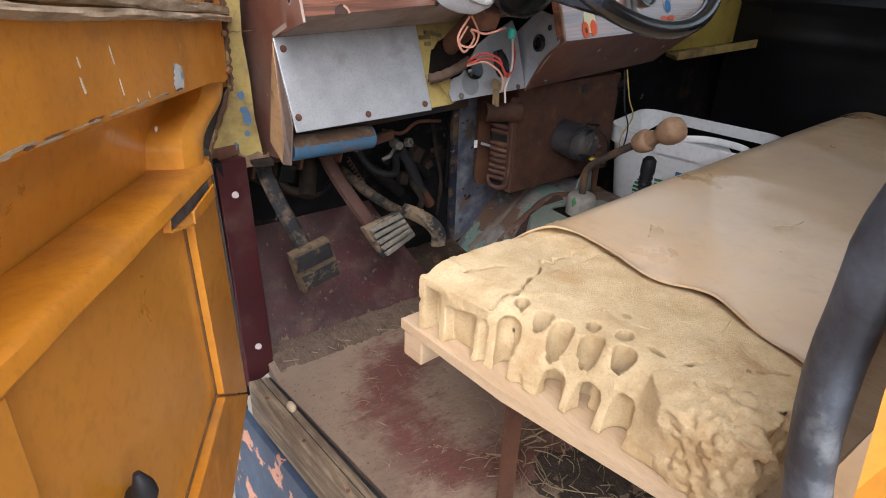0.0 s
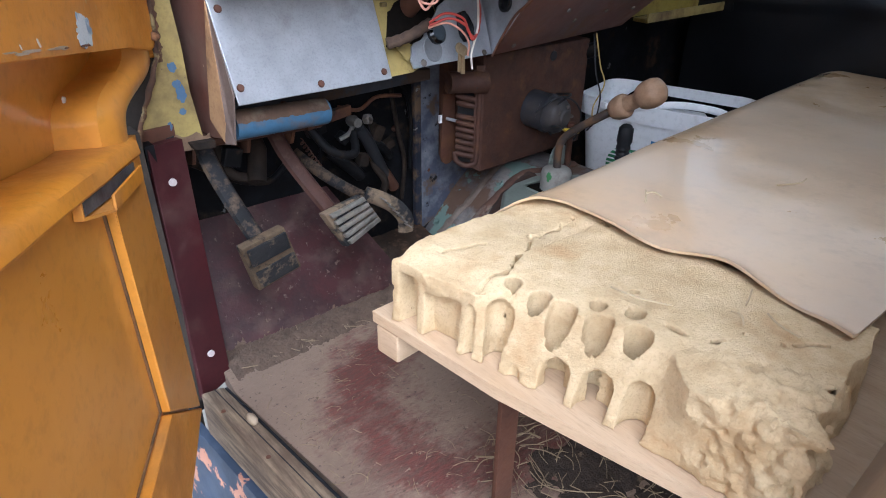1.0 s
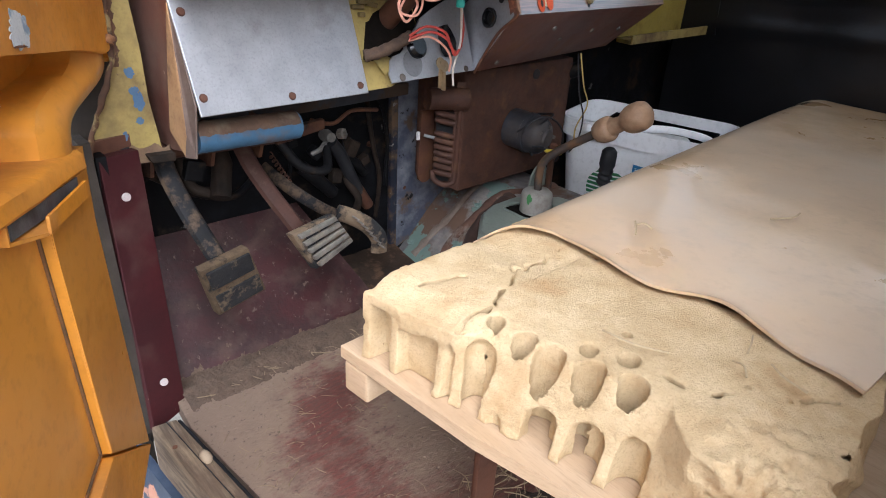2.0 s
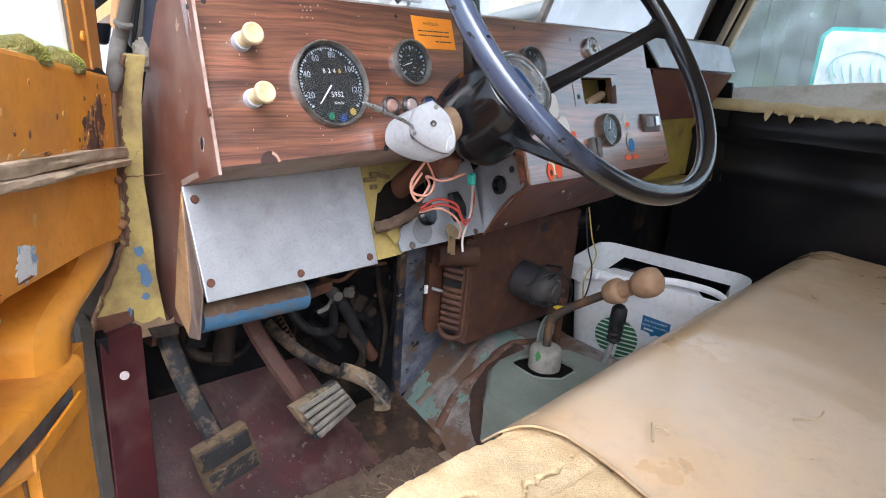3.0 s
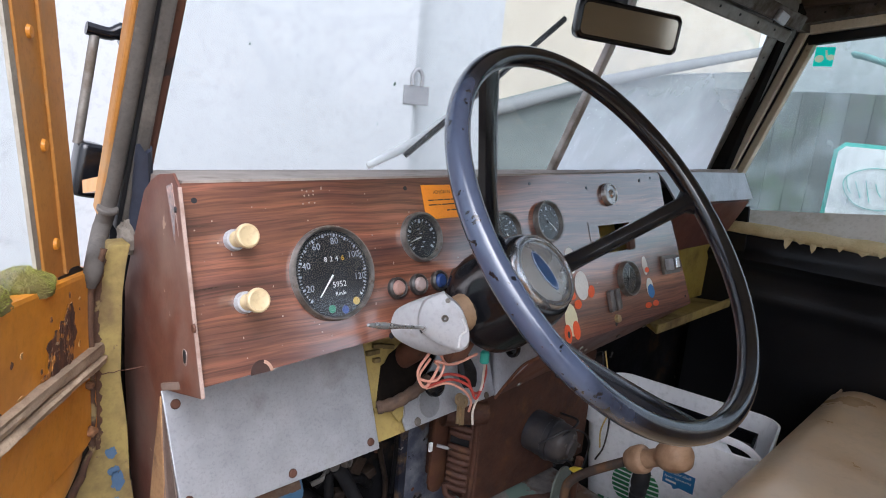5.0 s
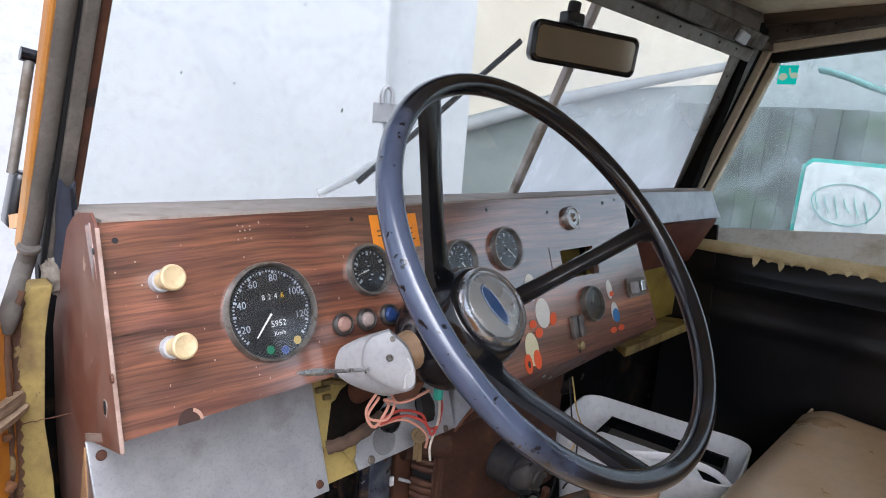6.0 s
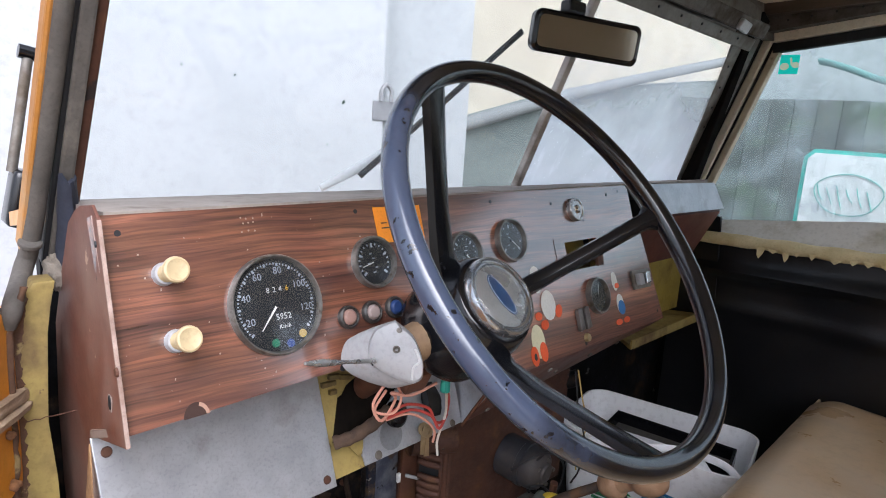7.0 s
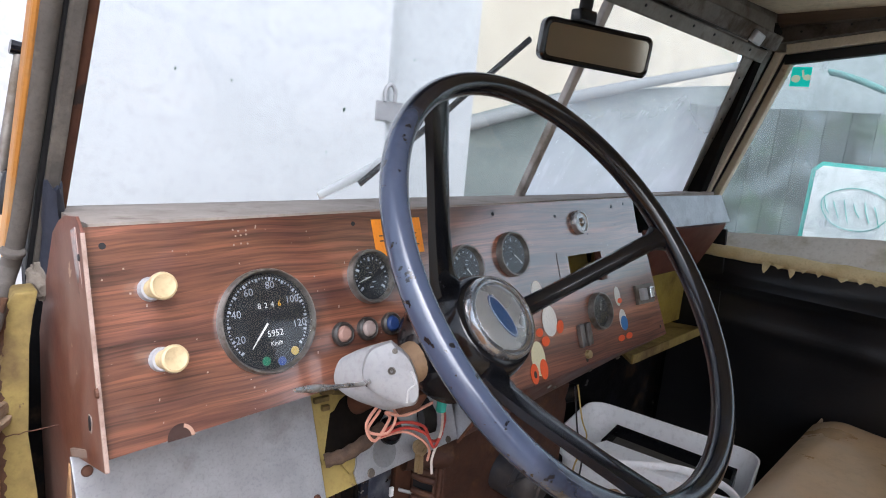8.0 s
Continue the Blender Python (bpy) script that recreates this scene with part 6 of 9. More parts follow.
speedo = gauge(0.151, 0.0835, 0.0497, 53, 0.009, 222)
for txt, a in (("20", -112), ("40", -72), ("60", -31), ("80", 9), ("100", 57), ("120", 102)):
    rr = 0.0525 * (0.645 if len(txt) == 2 else 0.605)
    lettering(txt, dp(0.152 + rr * math.sin(radians(a)), 0.083 + rr * math.cos(radians(a)), 0.0034), DU, DW, 0.0072, INK_DIAL, speedo)
for k, digit in enumerate("824"):
    lettering(digit, dp(0.1435 + 0.0068 * k, 0.098, 0.0034), DU, DW, 0.0054, INK_WHITE, speedo)
lettering("6", dp(0.1645, 0.098, 0.0034), DU, DW, 0.0056, plain("ink_amber", (0.75, 0.42, 0.03)), speedo)
lettering("5952", dp(0.156, 0.071, 0.0034), DU, DW, 0.0062, INK_WHITE, speedo)
lettering("Km/h", dp(0.156, 0.0615, 0.0034), DU, DW, 0.0042, INK_WHITE, speedo)
for u, w, c in ((0.143, 0.047, (0.02, 0.16, 0.09)), (0.174, 0.051, (0.42, 0.30, 0.08)), (0.159, 0.044, (0.02, 0.05, 0.2))):
    part("indicator", lathe(B(), dp(u, w, 0.002), DN, [(0.0042, 0), (0.0042, 0.0012), (0, 0.0014)], 14), plain("indicator_tint", c, 0.3), speedo)
for u, w, r, n, ang in ((0.279, 0.111, 0.0295, 17, 255), (0.428, 0.104, 0.0295, 13, 140), (0.524, 0.113, 0.0305, 9, 130)):
    small = gauge(u, w, r, n, 0.009, ang)
    g = B()
    for k in range(5):
        x0, y0, l = u - 0.009 + 0.012 * noise.random(), w - 0.012 + 0.0052 * k, 0.0025 + 0.0035 * noise.random()
        prism(g, [dp(x0, y0, 0.003), dp(x0 + l, y0, 0.003), dp(x0 + l, y0 + 0.0012, 0.003), dp(x0, y0 + 0.0012, 0.003)], DN * 0.0003)
    part("dial_print", g, INK_DIAL, small, "", False, "", "", "stuff")
gauge(0.7125, 0.006, 0.0290, 2, 0.010, 20)


LAMP_RIM = surface("grubby_black_rim", (0.020, 0.019, 0.018), (0.055, 0.050, 0.046), rough=0.35, metal=0.2, scale=60, bump=0.15)


def push_button(u, w, colour):
    rim = part("warning_light", lathe(B(), dp(u, w), DN, [(0.0125, 0.0), (0.0125, 0.005), (0.0105, 0.0072), (0.0088, 0.005)], 22), LAMP_RIM, dash, "small round warning light", True)
    part("cap", lathe(B(), dp(u, w, 0.001), DN, [(0.0088, 0.0), (0.0085, 0.005), (0.006, 0.0078), (0.0, 0.0085)], 20), plain("cap_tint", colour, 0.35), rim, "", True)


for u, c in ((0.232, (0.33, 0.20, 0.165)), (0.264, (0.34, 0.27, 0.25)), (0.297, (0.020, 0.048, 0.16)), (0.330, (0.46, 0.29, 0.03))):
    push_button(u, 0.0565, c)
part("round_switch", lathe(B(), dp(0.697, 0.147), DN, [(0.0185, 0.0), (0.0188, 0.006), (0.0175, 0.0085), (0.0152, 0.0088), (0.0140, 0.0074), (0.0075, 0.0078), (0.0050, 0.0105), (0.0, 0.0115)], 32), surface("dulled_chrome", (0.46, 0.45, 0.44), (0.34, 0.33, 0.32), rough=0.22, rough2=0.36, metal=0.85, scale=20, bump=0.03), dash, "flat round dull chromed switch", True)

# orange notice
notice = part("notice", prism(B(), [dp(0.2925, 0.173, 0.0006), dp(0.365, 0.172, 0.0006), dp(0.365, 0.131, 0.0006), dp(0.293, 0.131, 0.0006)], DN * 0.0006), plain("orange_label", (0.85, 0.28, 0.015), 0.45), dash, "orange warning sticker with dark print")
lettering("A\u00d0V\u00d6RUN", dp(0.325, 0.1635, 0.0014), DU, DW, 0.0042, INK_DARK, notice)
for w, words, u0 in ((0.1548, (0.009, 0.003, 0.010, 0.010, 0.007, 0.009), 0.3005), (0.1490, (0.014, 0.004, 0.022, 0.010), 0.3005), (0.1415, (0.006, 0.022), 0.329)):
    for l in words:
        g = B()
        prism(g, [dp(u0, w, 0.0012), dp(u0 + l, w, 0.0012), dp(u0 + l, w - 0.0015, 0.0012), dp(u0, w - 0.0015, 0.0012)], DN * 0.0002)
        part("print_bar", g, INK_DARK, notice)
        u0 += l + 0.0016

STK_WHITE = plain("sticker_white", (0.72, 0.72, 0.68), 0.45)
STK_RED = plain("sticker_orange_red", (0.72, 0.10, 0.02), 0.45)
STK_BLUE = plain("sticker_blue", (0.03, 0.17, 0.45), 0.45)


def spot(parent, u, w, ru, rw, material, layer=0, turn=0.0):
    """A flat oval patch of a sticker."""
    ca, sa = math.cos(radians(turn)), math.sin(radians(turn))
    d0 = 0.0004 + 0.0005 * layer
    part("patch", prism(B(), [dp(u + ru * math.cos(t) * ca - rw * math.sin(t) * sa, w + ru * math.cos(t) * sa + rw * math.sin(t) * ca, d0) for t in (2 * math.pi * i / 20 for i in range(20))], DN * 0.0004), material, parent)


def sticker(name, spots, label):
    first = spots[0]
    base = part(name, prism(B(), [dp(first[0] + first[2] * math.cos(t), first[1] + first[3] * math.sin(t), 0.0002) for t in (2 * math.pi * i / 20 for i in range(20))], DN * 0.0004), first[4], dash, label)
    for k, s in enumerate(spots[1:]):
        spot(base, *s[:5], layer=1 + k % 3, turn=s[5] if len(s) > 5 else 0.0)


sticker("sticker", [(0.566, 0.052, 0.013, 0.020, STK_WHITE), (0.583, 0.012, 0.017, 0.022, STK_WHITE), (0.566, -0.014, 0.009, 0.007, STK_RED), (0.604, 0.000, 0.008, 0.010, STK_RED, -35), (0.556, 0.0, 0.008, 0.006, STK_RED)], "plain white and orange-red sticker")
sticker("sticker", [(0.775, 0.021, 0.0085, 0.016, STK_WHITE), (0.779, -0.018, 0.011, 0.017, STK_WHITE), (0.7805, -0.024, 0.0105, 0.012, STK_BLUE), (0.777, 0.013, 0.0065, 0.0045, STK_RED), (0.765, -0.046, 0.010, 0.005, STK_RED), (0.789, -0.046, 0.010, 0.005, STK_RED)], "plain white, blue and red sticker")
sticker("sticker", [(0.545, -0.034, 0.015, 0.024, plain("sticker_cream", (0.68, 0.66, 0.45))), (0.531, -0.052, 0.0085, 0.014, STK_RED), (0.552, -0.050, 0.0085, 0.014, STK_RED), (0.531, -0.053, 0.003, 0.005, INK_DARK), (0.552, -0.051, 0.003, 0.005, INK_DARK)], "plain cream and red sticker")
sp = part("switch_bezel", prism(B(), [dp(0.830, 0.031, 0.0), dp(0.888, 0.029, 0.0), dp(0.888, -0.004, 0.0), dp(0.830, -0.002, 0.0)], DN * 0.005, 0.001), ALU, dash, "chromed double switch plate")
for u in (0.845, 0.868):
    part("toggle", box(B(), dp(u, 0.014, 0.008), (0.014, 0.012, 0.020), Matrix.Rotation(radians(-20), 3, "X"), 0.002), PEWTER if u < 0.85 else CHROME, sp)
for u in (0.651, 0.669):
    part("toggle_switch", prism(B(), [dp(u - 0.0065, -0.006, 0.0), dp(u + 0.0065, -0.004, 0.0), dp(u + 0.0065, -0.038, 0.0), dp(u - 0.0065, -0.040, 0.0)], DN * 0.008, 0.003), surface("dull_toggle", (0.20, 0.18, 0.165), (0.09, 0.08, 0.075), rough=0.3, metal=0.7, scale=40, bump=0.1), dash)
part("toggle_nut", lathe(B(), dp(0.664, -0.052), DN, [(0.007, 0), (0.006, 0.005), (0, 0.006)], 10), surface("brass_nut", (0.35, 0.27, 0.14), rough=0.4, metal=0.6), dash)

# ---- steering wheel and column ----
WC, WA, WRAD = V(0.744, 0.658, 1.517), V(0.066, -0.768, 0.637).normalized(), 0.203
WX = (V(1, 0, 0) - WA * WA.x).normalized()
WY = WA.cross(WX)


def wp(r, ang, d=0.0):
    """A point of the wheel: radius, degrees, height over the plane of the rim (minus: towards the column)."""
    a = radians(ang)
    return WC + (WX * math.cos(a) + WY * math.sin(a)) * r + WA * d


wheel = thing("steering_wheel", WC - WA * 0.1, "large black three-spoke steering wheel with worn rim", "steering wheel")
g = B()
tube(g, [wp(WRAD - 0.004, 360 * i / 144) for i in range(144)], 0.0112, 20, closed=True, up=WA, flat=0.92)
part("rim", g, WHEEL_RIM, wheel, "worn black rim, blue-grey on the door side", True)
for ang, wide in ((118, 1.25), (9, 0.66), (-100, 1.15)):
    g = B()
    rr = [(WRAD - 0.006, -0.002, 0.020, 0.009), (WRAD - 0.018, -0.012, 0.0150, 0.009), (0.150, -0.048, 0.0145, 0.0085), (0.10, -0.098, 0.0150, 0.009), (0.065, -0.130, 0.017, 0.011), (0.044, -0.146, 0.024, 0.018)]
    rings = []
    side = -WX * math.sin(radians(ang)) + WY * math.cos(radians(ang))
    for r, d, hw, ht in rr:
        c = wp(r, ang, d)
        hw *= wide if d < -0.005 and r > 0.06 else 1.0
        rings.append([g.verts.new(c + side * hw * x + WA * ht * y) for x, y in ((-1, -0.4), (-0.8, 0.6), (-0.3, 1), (0.3, 1), (0.8, 0.6), (1, -0.4), (0.5, -1), (-0.5, -1))])
    for a, b in zip(rings, rings[1:]):
        for j in range(8):
            g.faces.new((a[j], a[(j + 1) % 8], b[(j + 1) % 8], b[j]))
    g.faces.new(rings[0])
    g.faces.new(rings[-1][::-1])
    part("spoke", g, BLACK_PLASTIC, wheel, "", True)
hub = part("hub", lathe(B(), WC - WA * 0.212, WA, [(0.030, -0.002), (0.050, 0.002), (0.0575, 0.012), (0.0600, 0.030), (0.0590, 0.060), (0.0550, 0.085), (0.0520, 0.094), (0.0495, 0.099), (0.046, 0.102), (0.0, 0.103)], 48), BLACK_PLASTIC, wheel, "", True)
RING_CHROME = surface("tarnished_chrome", (0.50, 0.51, 0.53), (0.30, 0.31, 0.33), rough=0.14, rough2=0.3, metal=0.9, scale=30, bump=0.06, dirt=(0.10, 0.095, 0.085), dirt_at=(0.62, 0.75), dirt_scale=70)
part("horn_ring", lathe(B(), WC - WA * 0.111, WA, [(0.0435, 0.0), (0.0442, 0.005), (0.0436, 0.009), (0.0420, 0.0112), (0.0402, 0.0108), (0.0394, 0.0085), (0.0385, 0.0080), (0.0375, 0.0095), (0.0355, 0.0090), (0.0345, 0.004)], 56), RING_CHROME, hub, "tarnished chrome ring", True)
part("horn_button", lathe(B(), WC - WA * 0.108, WA, [(0.0350, 0.003), (0.0335, 0.0045), (0.0250, 0.0050), (0.0, 0.0056)], 48), surface("horn_silver", (0.56, 0.57, 0.58), (0.44, 0.45, 0.47), rough=0.20, rough2=0.34, metal=0.7, scale=9, bump=0.02), hub, "silver horn button with blue oval", True)
clear = part("button_lens", lathe(B(), WC - WA * 0.1015, WA, [(0.0348, 0.0), (0.030, 0.0042), (0.018, 0.0070), (0.0, 0.0080)], 48), LENS, hub, "clear domed lens", True)
clear.visible_shadow = False
g = B()
ov = [WC - WA * 0.0945 + WX * 0.0245 * math.cos(t) + WY * 0.0092 * math.sin(t) for t in (2 * math.pi * i / 36 for i in range(36))]
rot = Matrix.Rotation(radians(-70), 3, WA)
prism(g, [WC - WA * 0.1024 + rot @ (q - (WC - WA * 0.0945)) for q in ov], WA * 0.0010)
part("badge_edge", tube(B(), [WC - WA * 0.1016 + rot @ (q - (WC - WA * 0.0945)) * 0.93 for q in ov], 0.0004, 6, closed=True), plain("badge_silver", (0.55, 0.58, 0.62), 0.3), hub, "thin silver outline", True)
part("oval_badge", g, plain("badge_blue", (0.016, 0.050, 0.135), 0.3), hub, "plain blue oval badge")

column = thing("steering_column", WC - WA * 0.3, "steering column with grey indicator switch housing", "steering column")
part("column_tube", tube(B(), [WC - WA * 0.225, WC - WA * 0.30, WC - WA * 0.52], 0.0165, 18), BROWN_RUST, column, "", True)
# indicator switch housing on the column
HF, HR = V(0.667, 0.716, -0.207).normalized(), V(0.732, -0.681, 0.0).normalized()   # into and across the housing
HR = (HR - HF * HR.dot(HF)).normalized()
HR = (HR + HF.cross(HR) * -0.093).normalized()
HU_ = HR.cross(HF)
fc = V(0.648, 0.786, 1.394)
outline = [(-0.0027, 0.0314), (0.0141, 0.0163), (0.0225, -0.004), (0.0240, -0.019), (0.0205, -0.0285), (0.0081, -0.0300), (-0.0163, -0.0190), (-0.0287, -0.0070), (-0.0293, 0.0081), (-0.0217, 0.0233)]


def hs(x, y, d):
    return fc + HR * x + HU_ * y + HF * d


g = B()
rings = []
for d, k, sx, sy in ((-0.017, 0.30, 0.004, 0.0), (-0.016, 0.86, 0.002, 0.0), (-0.013, 0.97, 0.0, 0.0), (-0.004, 1.0, -0.001, 0.0), (-0.0035, 0.95, -0.0015, -0.001), (-0.002, 0.95, -0.002, -0.001), (-0.001, 1.02, -0.004, -0.002), (0.010, 1.02, -0.022, -0.008), (0.018, 0.86, -0.036, -0.010), (0.024, 0.45, -0.046, -0.010)):
    o = [hs(x * k + sx, y * k + sy, d) for x, y in outline]
    rings.append([g.verts.new(q) for q in smooth_path(o + [o[0]], 4)[:-1]])
for a, b in zip(rings, rings[1:]):
    for q in range(len(a)):
        g.faces.new((a[q], a[(q + 1) % len(a)], b[(q + 1) % len(a)], b[q]))
g.faces.new(rings[0][::-1])
g.faces.new(rings[-1])
housing = part("switch_housing", g, PEWTER, column, "scuffed grey die-cast switch housing", True)
part("scuff", tube(B(), smooth_path([hs(0.016, 0.004, -0.0165), hs(0.020, -0.008, -0.0165), hs(0.014, -0.014, -0.0165), hs(0.012, -0.026, -0.0155)], 5), 0.0013, 6), plain("bared_zinc", (0.50, 0.50, 0.51), 0.5), housing)
part("pin", lathe(B(), hs(-0.002, 0.004, -0.0165), -HF, [(0.0042, 0), (0.003, 0.002), (0.0015, 0.0005), (0, 0.0005)], 12), ALU, housing)
part("pin", lathe(B(), hs(0.001, 0.0225, -0.0155), -HF, [(0.003, 0), (0.0025, 0.002), (0, 0.0022)], 12), ALU, housing)
part("slot", prism(B(), [hs(-0.030, -0.008, -0.006), hs(-0.024, -0.001, -0.008), hs(-0.022, -0.010, -0.010), hs(-0.027, -0.013, -0.008)], HF * 0.004), RUBBER, housing)
g = B()
tube(g, smooth_path([hs(-0.024, -0.008, -0.006), V(0.590, 0.762, 1.404), V(0.548, 0.745, 1.418), V(0.507, 0.729, 1.4315)], 6), [0.0024 - 0.00006 * i for i in range(11)] + [0.0019, 0.0023, 0.0028, 0.0031, 0.0031, 0.0028, 0.0022, 0.0013], 12)
part("indicator_stalk", g, surface("bright_stalk", (0.62, 0.62, 0.62), (0.40, 0.40, 0.40), rough=0.18, metal=0.85, scale=20, bump=0.02), column, "bent chrome indicator stalk", True)
g = B()
tube(g, [V(0.655, 0.80, 1.385), V(0.705, 0.785, 1.41)], 0.021, 16)
part("clamp", g, surface("tan_clamp", (0.26, 0.165, 0.09), (0.15, 0.09, 0.05), rough=0.6, scale=16, bump=0.2, dirt=(0.07, 0.045, 0.03), dirt_at=(0.55, 0.7), dirt_scale=20), column, "", True)
g = B()
box(g, V(0.70, 0.83, 1.345), (0.03, 0.04, 0.03), Matrix.Rotation(0.5, 3, "X"), 0.004)
part("clamp_block", g, RUST, column)
g = B()
tube(g, smooth_path([V(0.652, 0.905, 1.2385), V(0.672, 0.896, 1.244), V(0.700, 0.894, 1.253), V(0.728, 0.90, 1.262)], 5), [0.0082 + 0.0008 * math.sin(i * 2.1) for i in range(16)], 12)
part("conduit", g, surface("brown_braid", (0.085, 0.052, 0.033), (0.045, 0.028, 0.019), rough=0.8, scale=60, bump=0.7, bump_scale=240), column, "brown braided conduit", True)

# loose wiring under the column
WIRE_RED = plain("red_wire", (0.42, 0.05, 0.035), 0.45)
WIRE_PINK = plain("faded_pink_wire", (0.62, 0.30, 0.22), 0.5)
WIRE_WHITE = plain("white_wire", (0.62, 0.58, 0.52), 0.5)
WIRE_GREEN = plain("green_connector", (0.02, 0.30, 0.24), 0.4)
wires = thing("wire_bundle", V(0.70, 0.86, 1.25), "loose red, pink and white wires with a connector", "wires")
for path, r, mt in (
    ([(0.668, 0.826, 1.345), (0.655, 0.835, 1.315), (0.668, 0.835, 1.292), (0.690, 0.840, 1.310), (0.676, 0.830, 1.325), (0.700, 0.825, 1.318), (0.735, 0.822, 1.325)], 0.0018, WIRE_PINK),
    ([(0.672, 0.826, 1.345), (0.690, 0.830, 1.318), (0.680, 0.830, 1.300), (0.660, 0.838, 1.305), (0.668, 0.830, 1.330)], 0.0016, WIRE_PINK),
    ([(0.714, 0.884, 1.265), (0.735, 0.873, 1.278), (0.762, 0.863, 1.270), (0.775, 0.863, 1.248), (0.795, 0.868, 1.242), (0.792, 0.858, 1.275), (0.757, 0.830, 1.312)], 0.0019, WIRE_RED),
    ([(0.714, 0.884, 1.261), (0.740, 0.870, 1.271), (0.765, 0.860, 1.260), (0.780, 0.860, 1.238), (0.798, 0.866, 1.250)], 0.0019, WIRE_RED),
    ([(0.714, 0.886, 1.258), (0.740, 0.874, 1.264), (0.762, 0.866, 1.252), (0.778, 0.866, 1.233), (0.784, 0.874, 1.212)], 0.0017, WIRE_PINK),
    ([(0.755, 0.826, 1.312), (0.786, 0.856, 1.275), (0.792, 0.863, 1.250), (0.788, 0.870, 1.215), (0.794, 0.874, 1.190)], 0.0017, WIRE_WHITE),
):
    part("wire", tube(B(), smooth_path(path, 5), r, 7), mt, wires, "", True)
part("connector", lathe(B(), V(0.752, 0.825, 1.308), V(0.1, 0.1, 1), [(0.005, 0), (0.006, 0.002), (0.006, 0.013), (0.004, 0.016), (0, 0.016)], 10), WIRE_GREEN, wires, "green plug connector")

# switches on the plate
part("rocker_switch", prism(B(), [lp(0.8135 + x, 1.242 + z, 0.0005) for x, z in ((-0.009, 0.023), (0.003, 0.024), (0.006, 0.014), (0.014, 0.004), (0.0145, -0.004), (0.009, -0.012), (0.008, -0.020), (-0.004, -0.019), (-0.010, -0.010), (-0.008, 0.004))], LN * 0.014, 0.002), BLACK_PLASTIC, plate, "black rocker switch")
part("ignition_lock", lathe(B(), lp(0.7535, 1.242), LN, [(0.0175, 0.0), (0.0175, 0.006), (0.013, 0.010), (0.008, 0.010), (0.0, 0.010)], 22), BLACK_PLASTIC, plate, "", True)
part("grommet", lathe(B(), V(0.8775, 0.8893, 1.2818), V(-0.989, 0.093, 0.1135), [(0.0150, 0.0), (0.0150, 0.004), (0.0125, 0.0055), (0.0100, 0.005), (0.0095, 0.0012), (0, 0.0012)], 24), BLACK_PLASTIC, plate, "", True)
for x, z, r in ((0.7156, 1.2045, 0.0058), (0.8533, 1.203, 0.0050)):
    part("screw", lathe(B(), lp(x, z), LN, [(r, 0), (r * 0.8, 0.002), (0, 0.0024)], 12), ALU, plate)
# flat disc in another grey, put on as a round shine
part("shine_spot", lathe(B(), lp(0.741, 1.2205, 0.0), LN, [(0.019, 0), (0.0185, 0.0008), (0.012, 0.0002), (0, 0.0)], 24), surface("dulled_disc", (0.32, 0.33, 0.345), (0.24, 0.25, 0.26), rough=0.45, metal=0.8, scale=18), plate, "round disc added for a shine on the plate")
keys = thing("key_bunch", lp(0.789, 1.22, 0.012), "small bunch of car keys hanging in the ignition lock", "keys")
for dx, dz, c in ((0.0, 0.0, 0), (0.006, -0.004, 1)):
    g = B()
    c0 = lp(0.786 + dx, 1.214 + dz, 0.012)
    lathe(g, c0, LN, [(0.009, 0.0), (0.009, 0.002), (0.004, 0.002), (0.004, 0.0)], 14)
    prism(g, [c0 + V(-0.003, 0, -0.008), c0 + V(0.003, 0, -0.008), c0 + V(0.002 + dx * 0.5, 0, -0.038), c0 + V(-0.003, 0, -0.036)], LN * 0.002)
    part("key", g, surface("key_brass", (0.35, 0.25, 0.14), (0.25, 0.18, 0.10), rough=0.4, metal=0.6, scale=40), keys)

# ---- blue tube under the panel, tap, pedals ----
tubo = thing("blue_tube", V(0.47, 0.91, 1.165), "blue painted tube end, rust on top, under the dash", "tube")
BLUE = surface("blue_enamel", (0.050, 0.125, 0.215), (0.035, 0.09, 0.155), rough=0.4, scale=9, bump=0.1, dirt=(0.13, 0.085, 0.055), dirt_at=(0.5, 0.62), dirt_scale=16)
part("tube_body", tube(B(), [V(0.408, 0.916, 1.1575), V(0.555, 0.93, 1.150)], 0.019, 20), BLUE, tubo, "", True)
g = B()
sheet(g, lambda a, b: V(0.409 + 0.145 * a, 0.916 + 0.014 * a + 0.0196 * math.cos(0.6 + b * (2.25 + (0.18 * wob((a * 3, 0, 1), 1.0) + 0.12 * wob((a * 17, 4, 1), 1.0) + 0.08 * wob((a * 43, 9, 1), 1.0)))), 1.158 - 0.008 * a + 0.0196 * math.sin(0.6 + b * (2.25 + (0.18 * wob((a * 3, 0, 1), 1.0) + 0.12 * wob((a * 17, 4, 1), 1.0) + 0.08 * wob((a * 43, 9, 1), 1.0))))), 90, 12)
part("rust_crust", g, surface("rust_crust", (0.13, 0.075, 0.045), (0.07, 0.042, 0.028), rough=0.85, scale=25, bump=0.5, dirt=(0.20, 0.16, 0.11), dirt_at=(0.55, 0.7), dirt_scale=20), tubo, "brown rust and dirt on top", True)
GRIMY_METAL = surface("grimy_metal", (0.20, 0.195, 0.18), (0.09, 0.08, 0.07), rough=0.45, metal=0.4, scale=40, bump=0.3)
tap = thing("water_tap", V(0.675, 1.03, 1.085), "small grimy heater tap on the firewall", "tap")
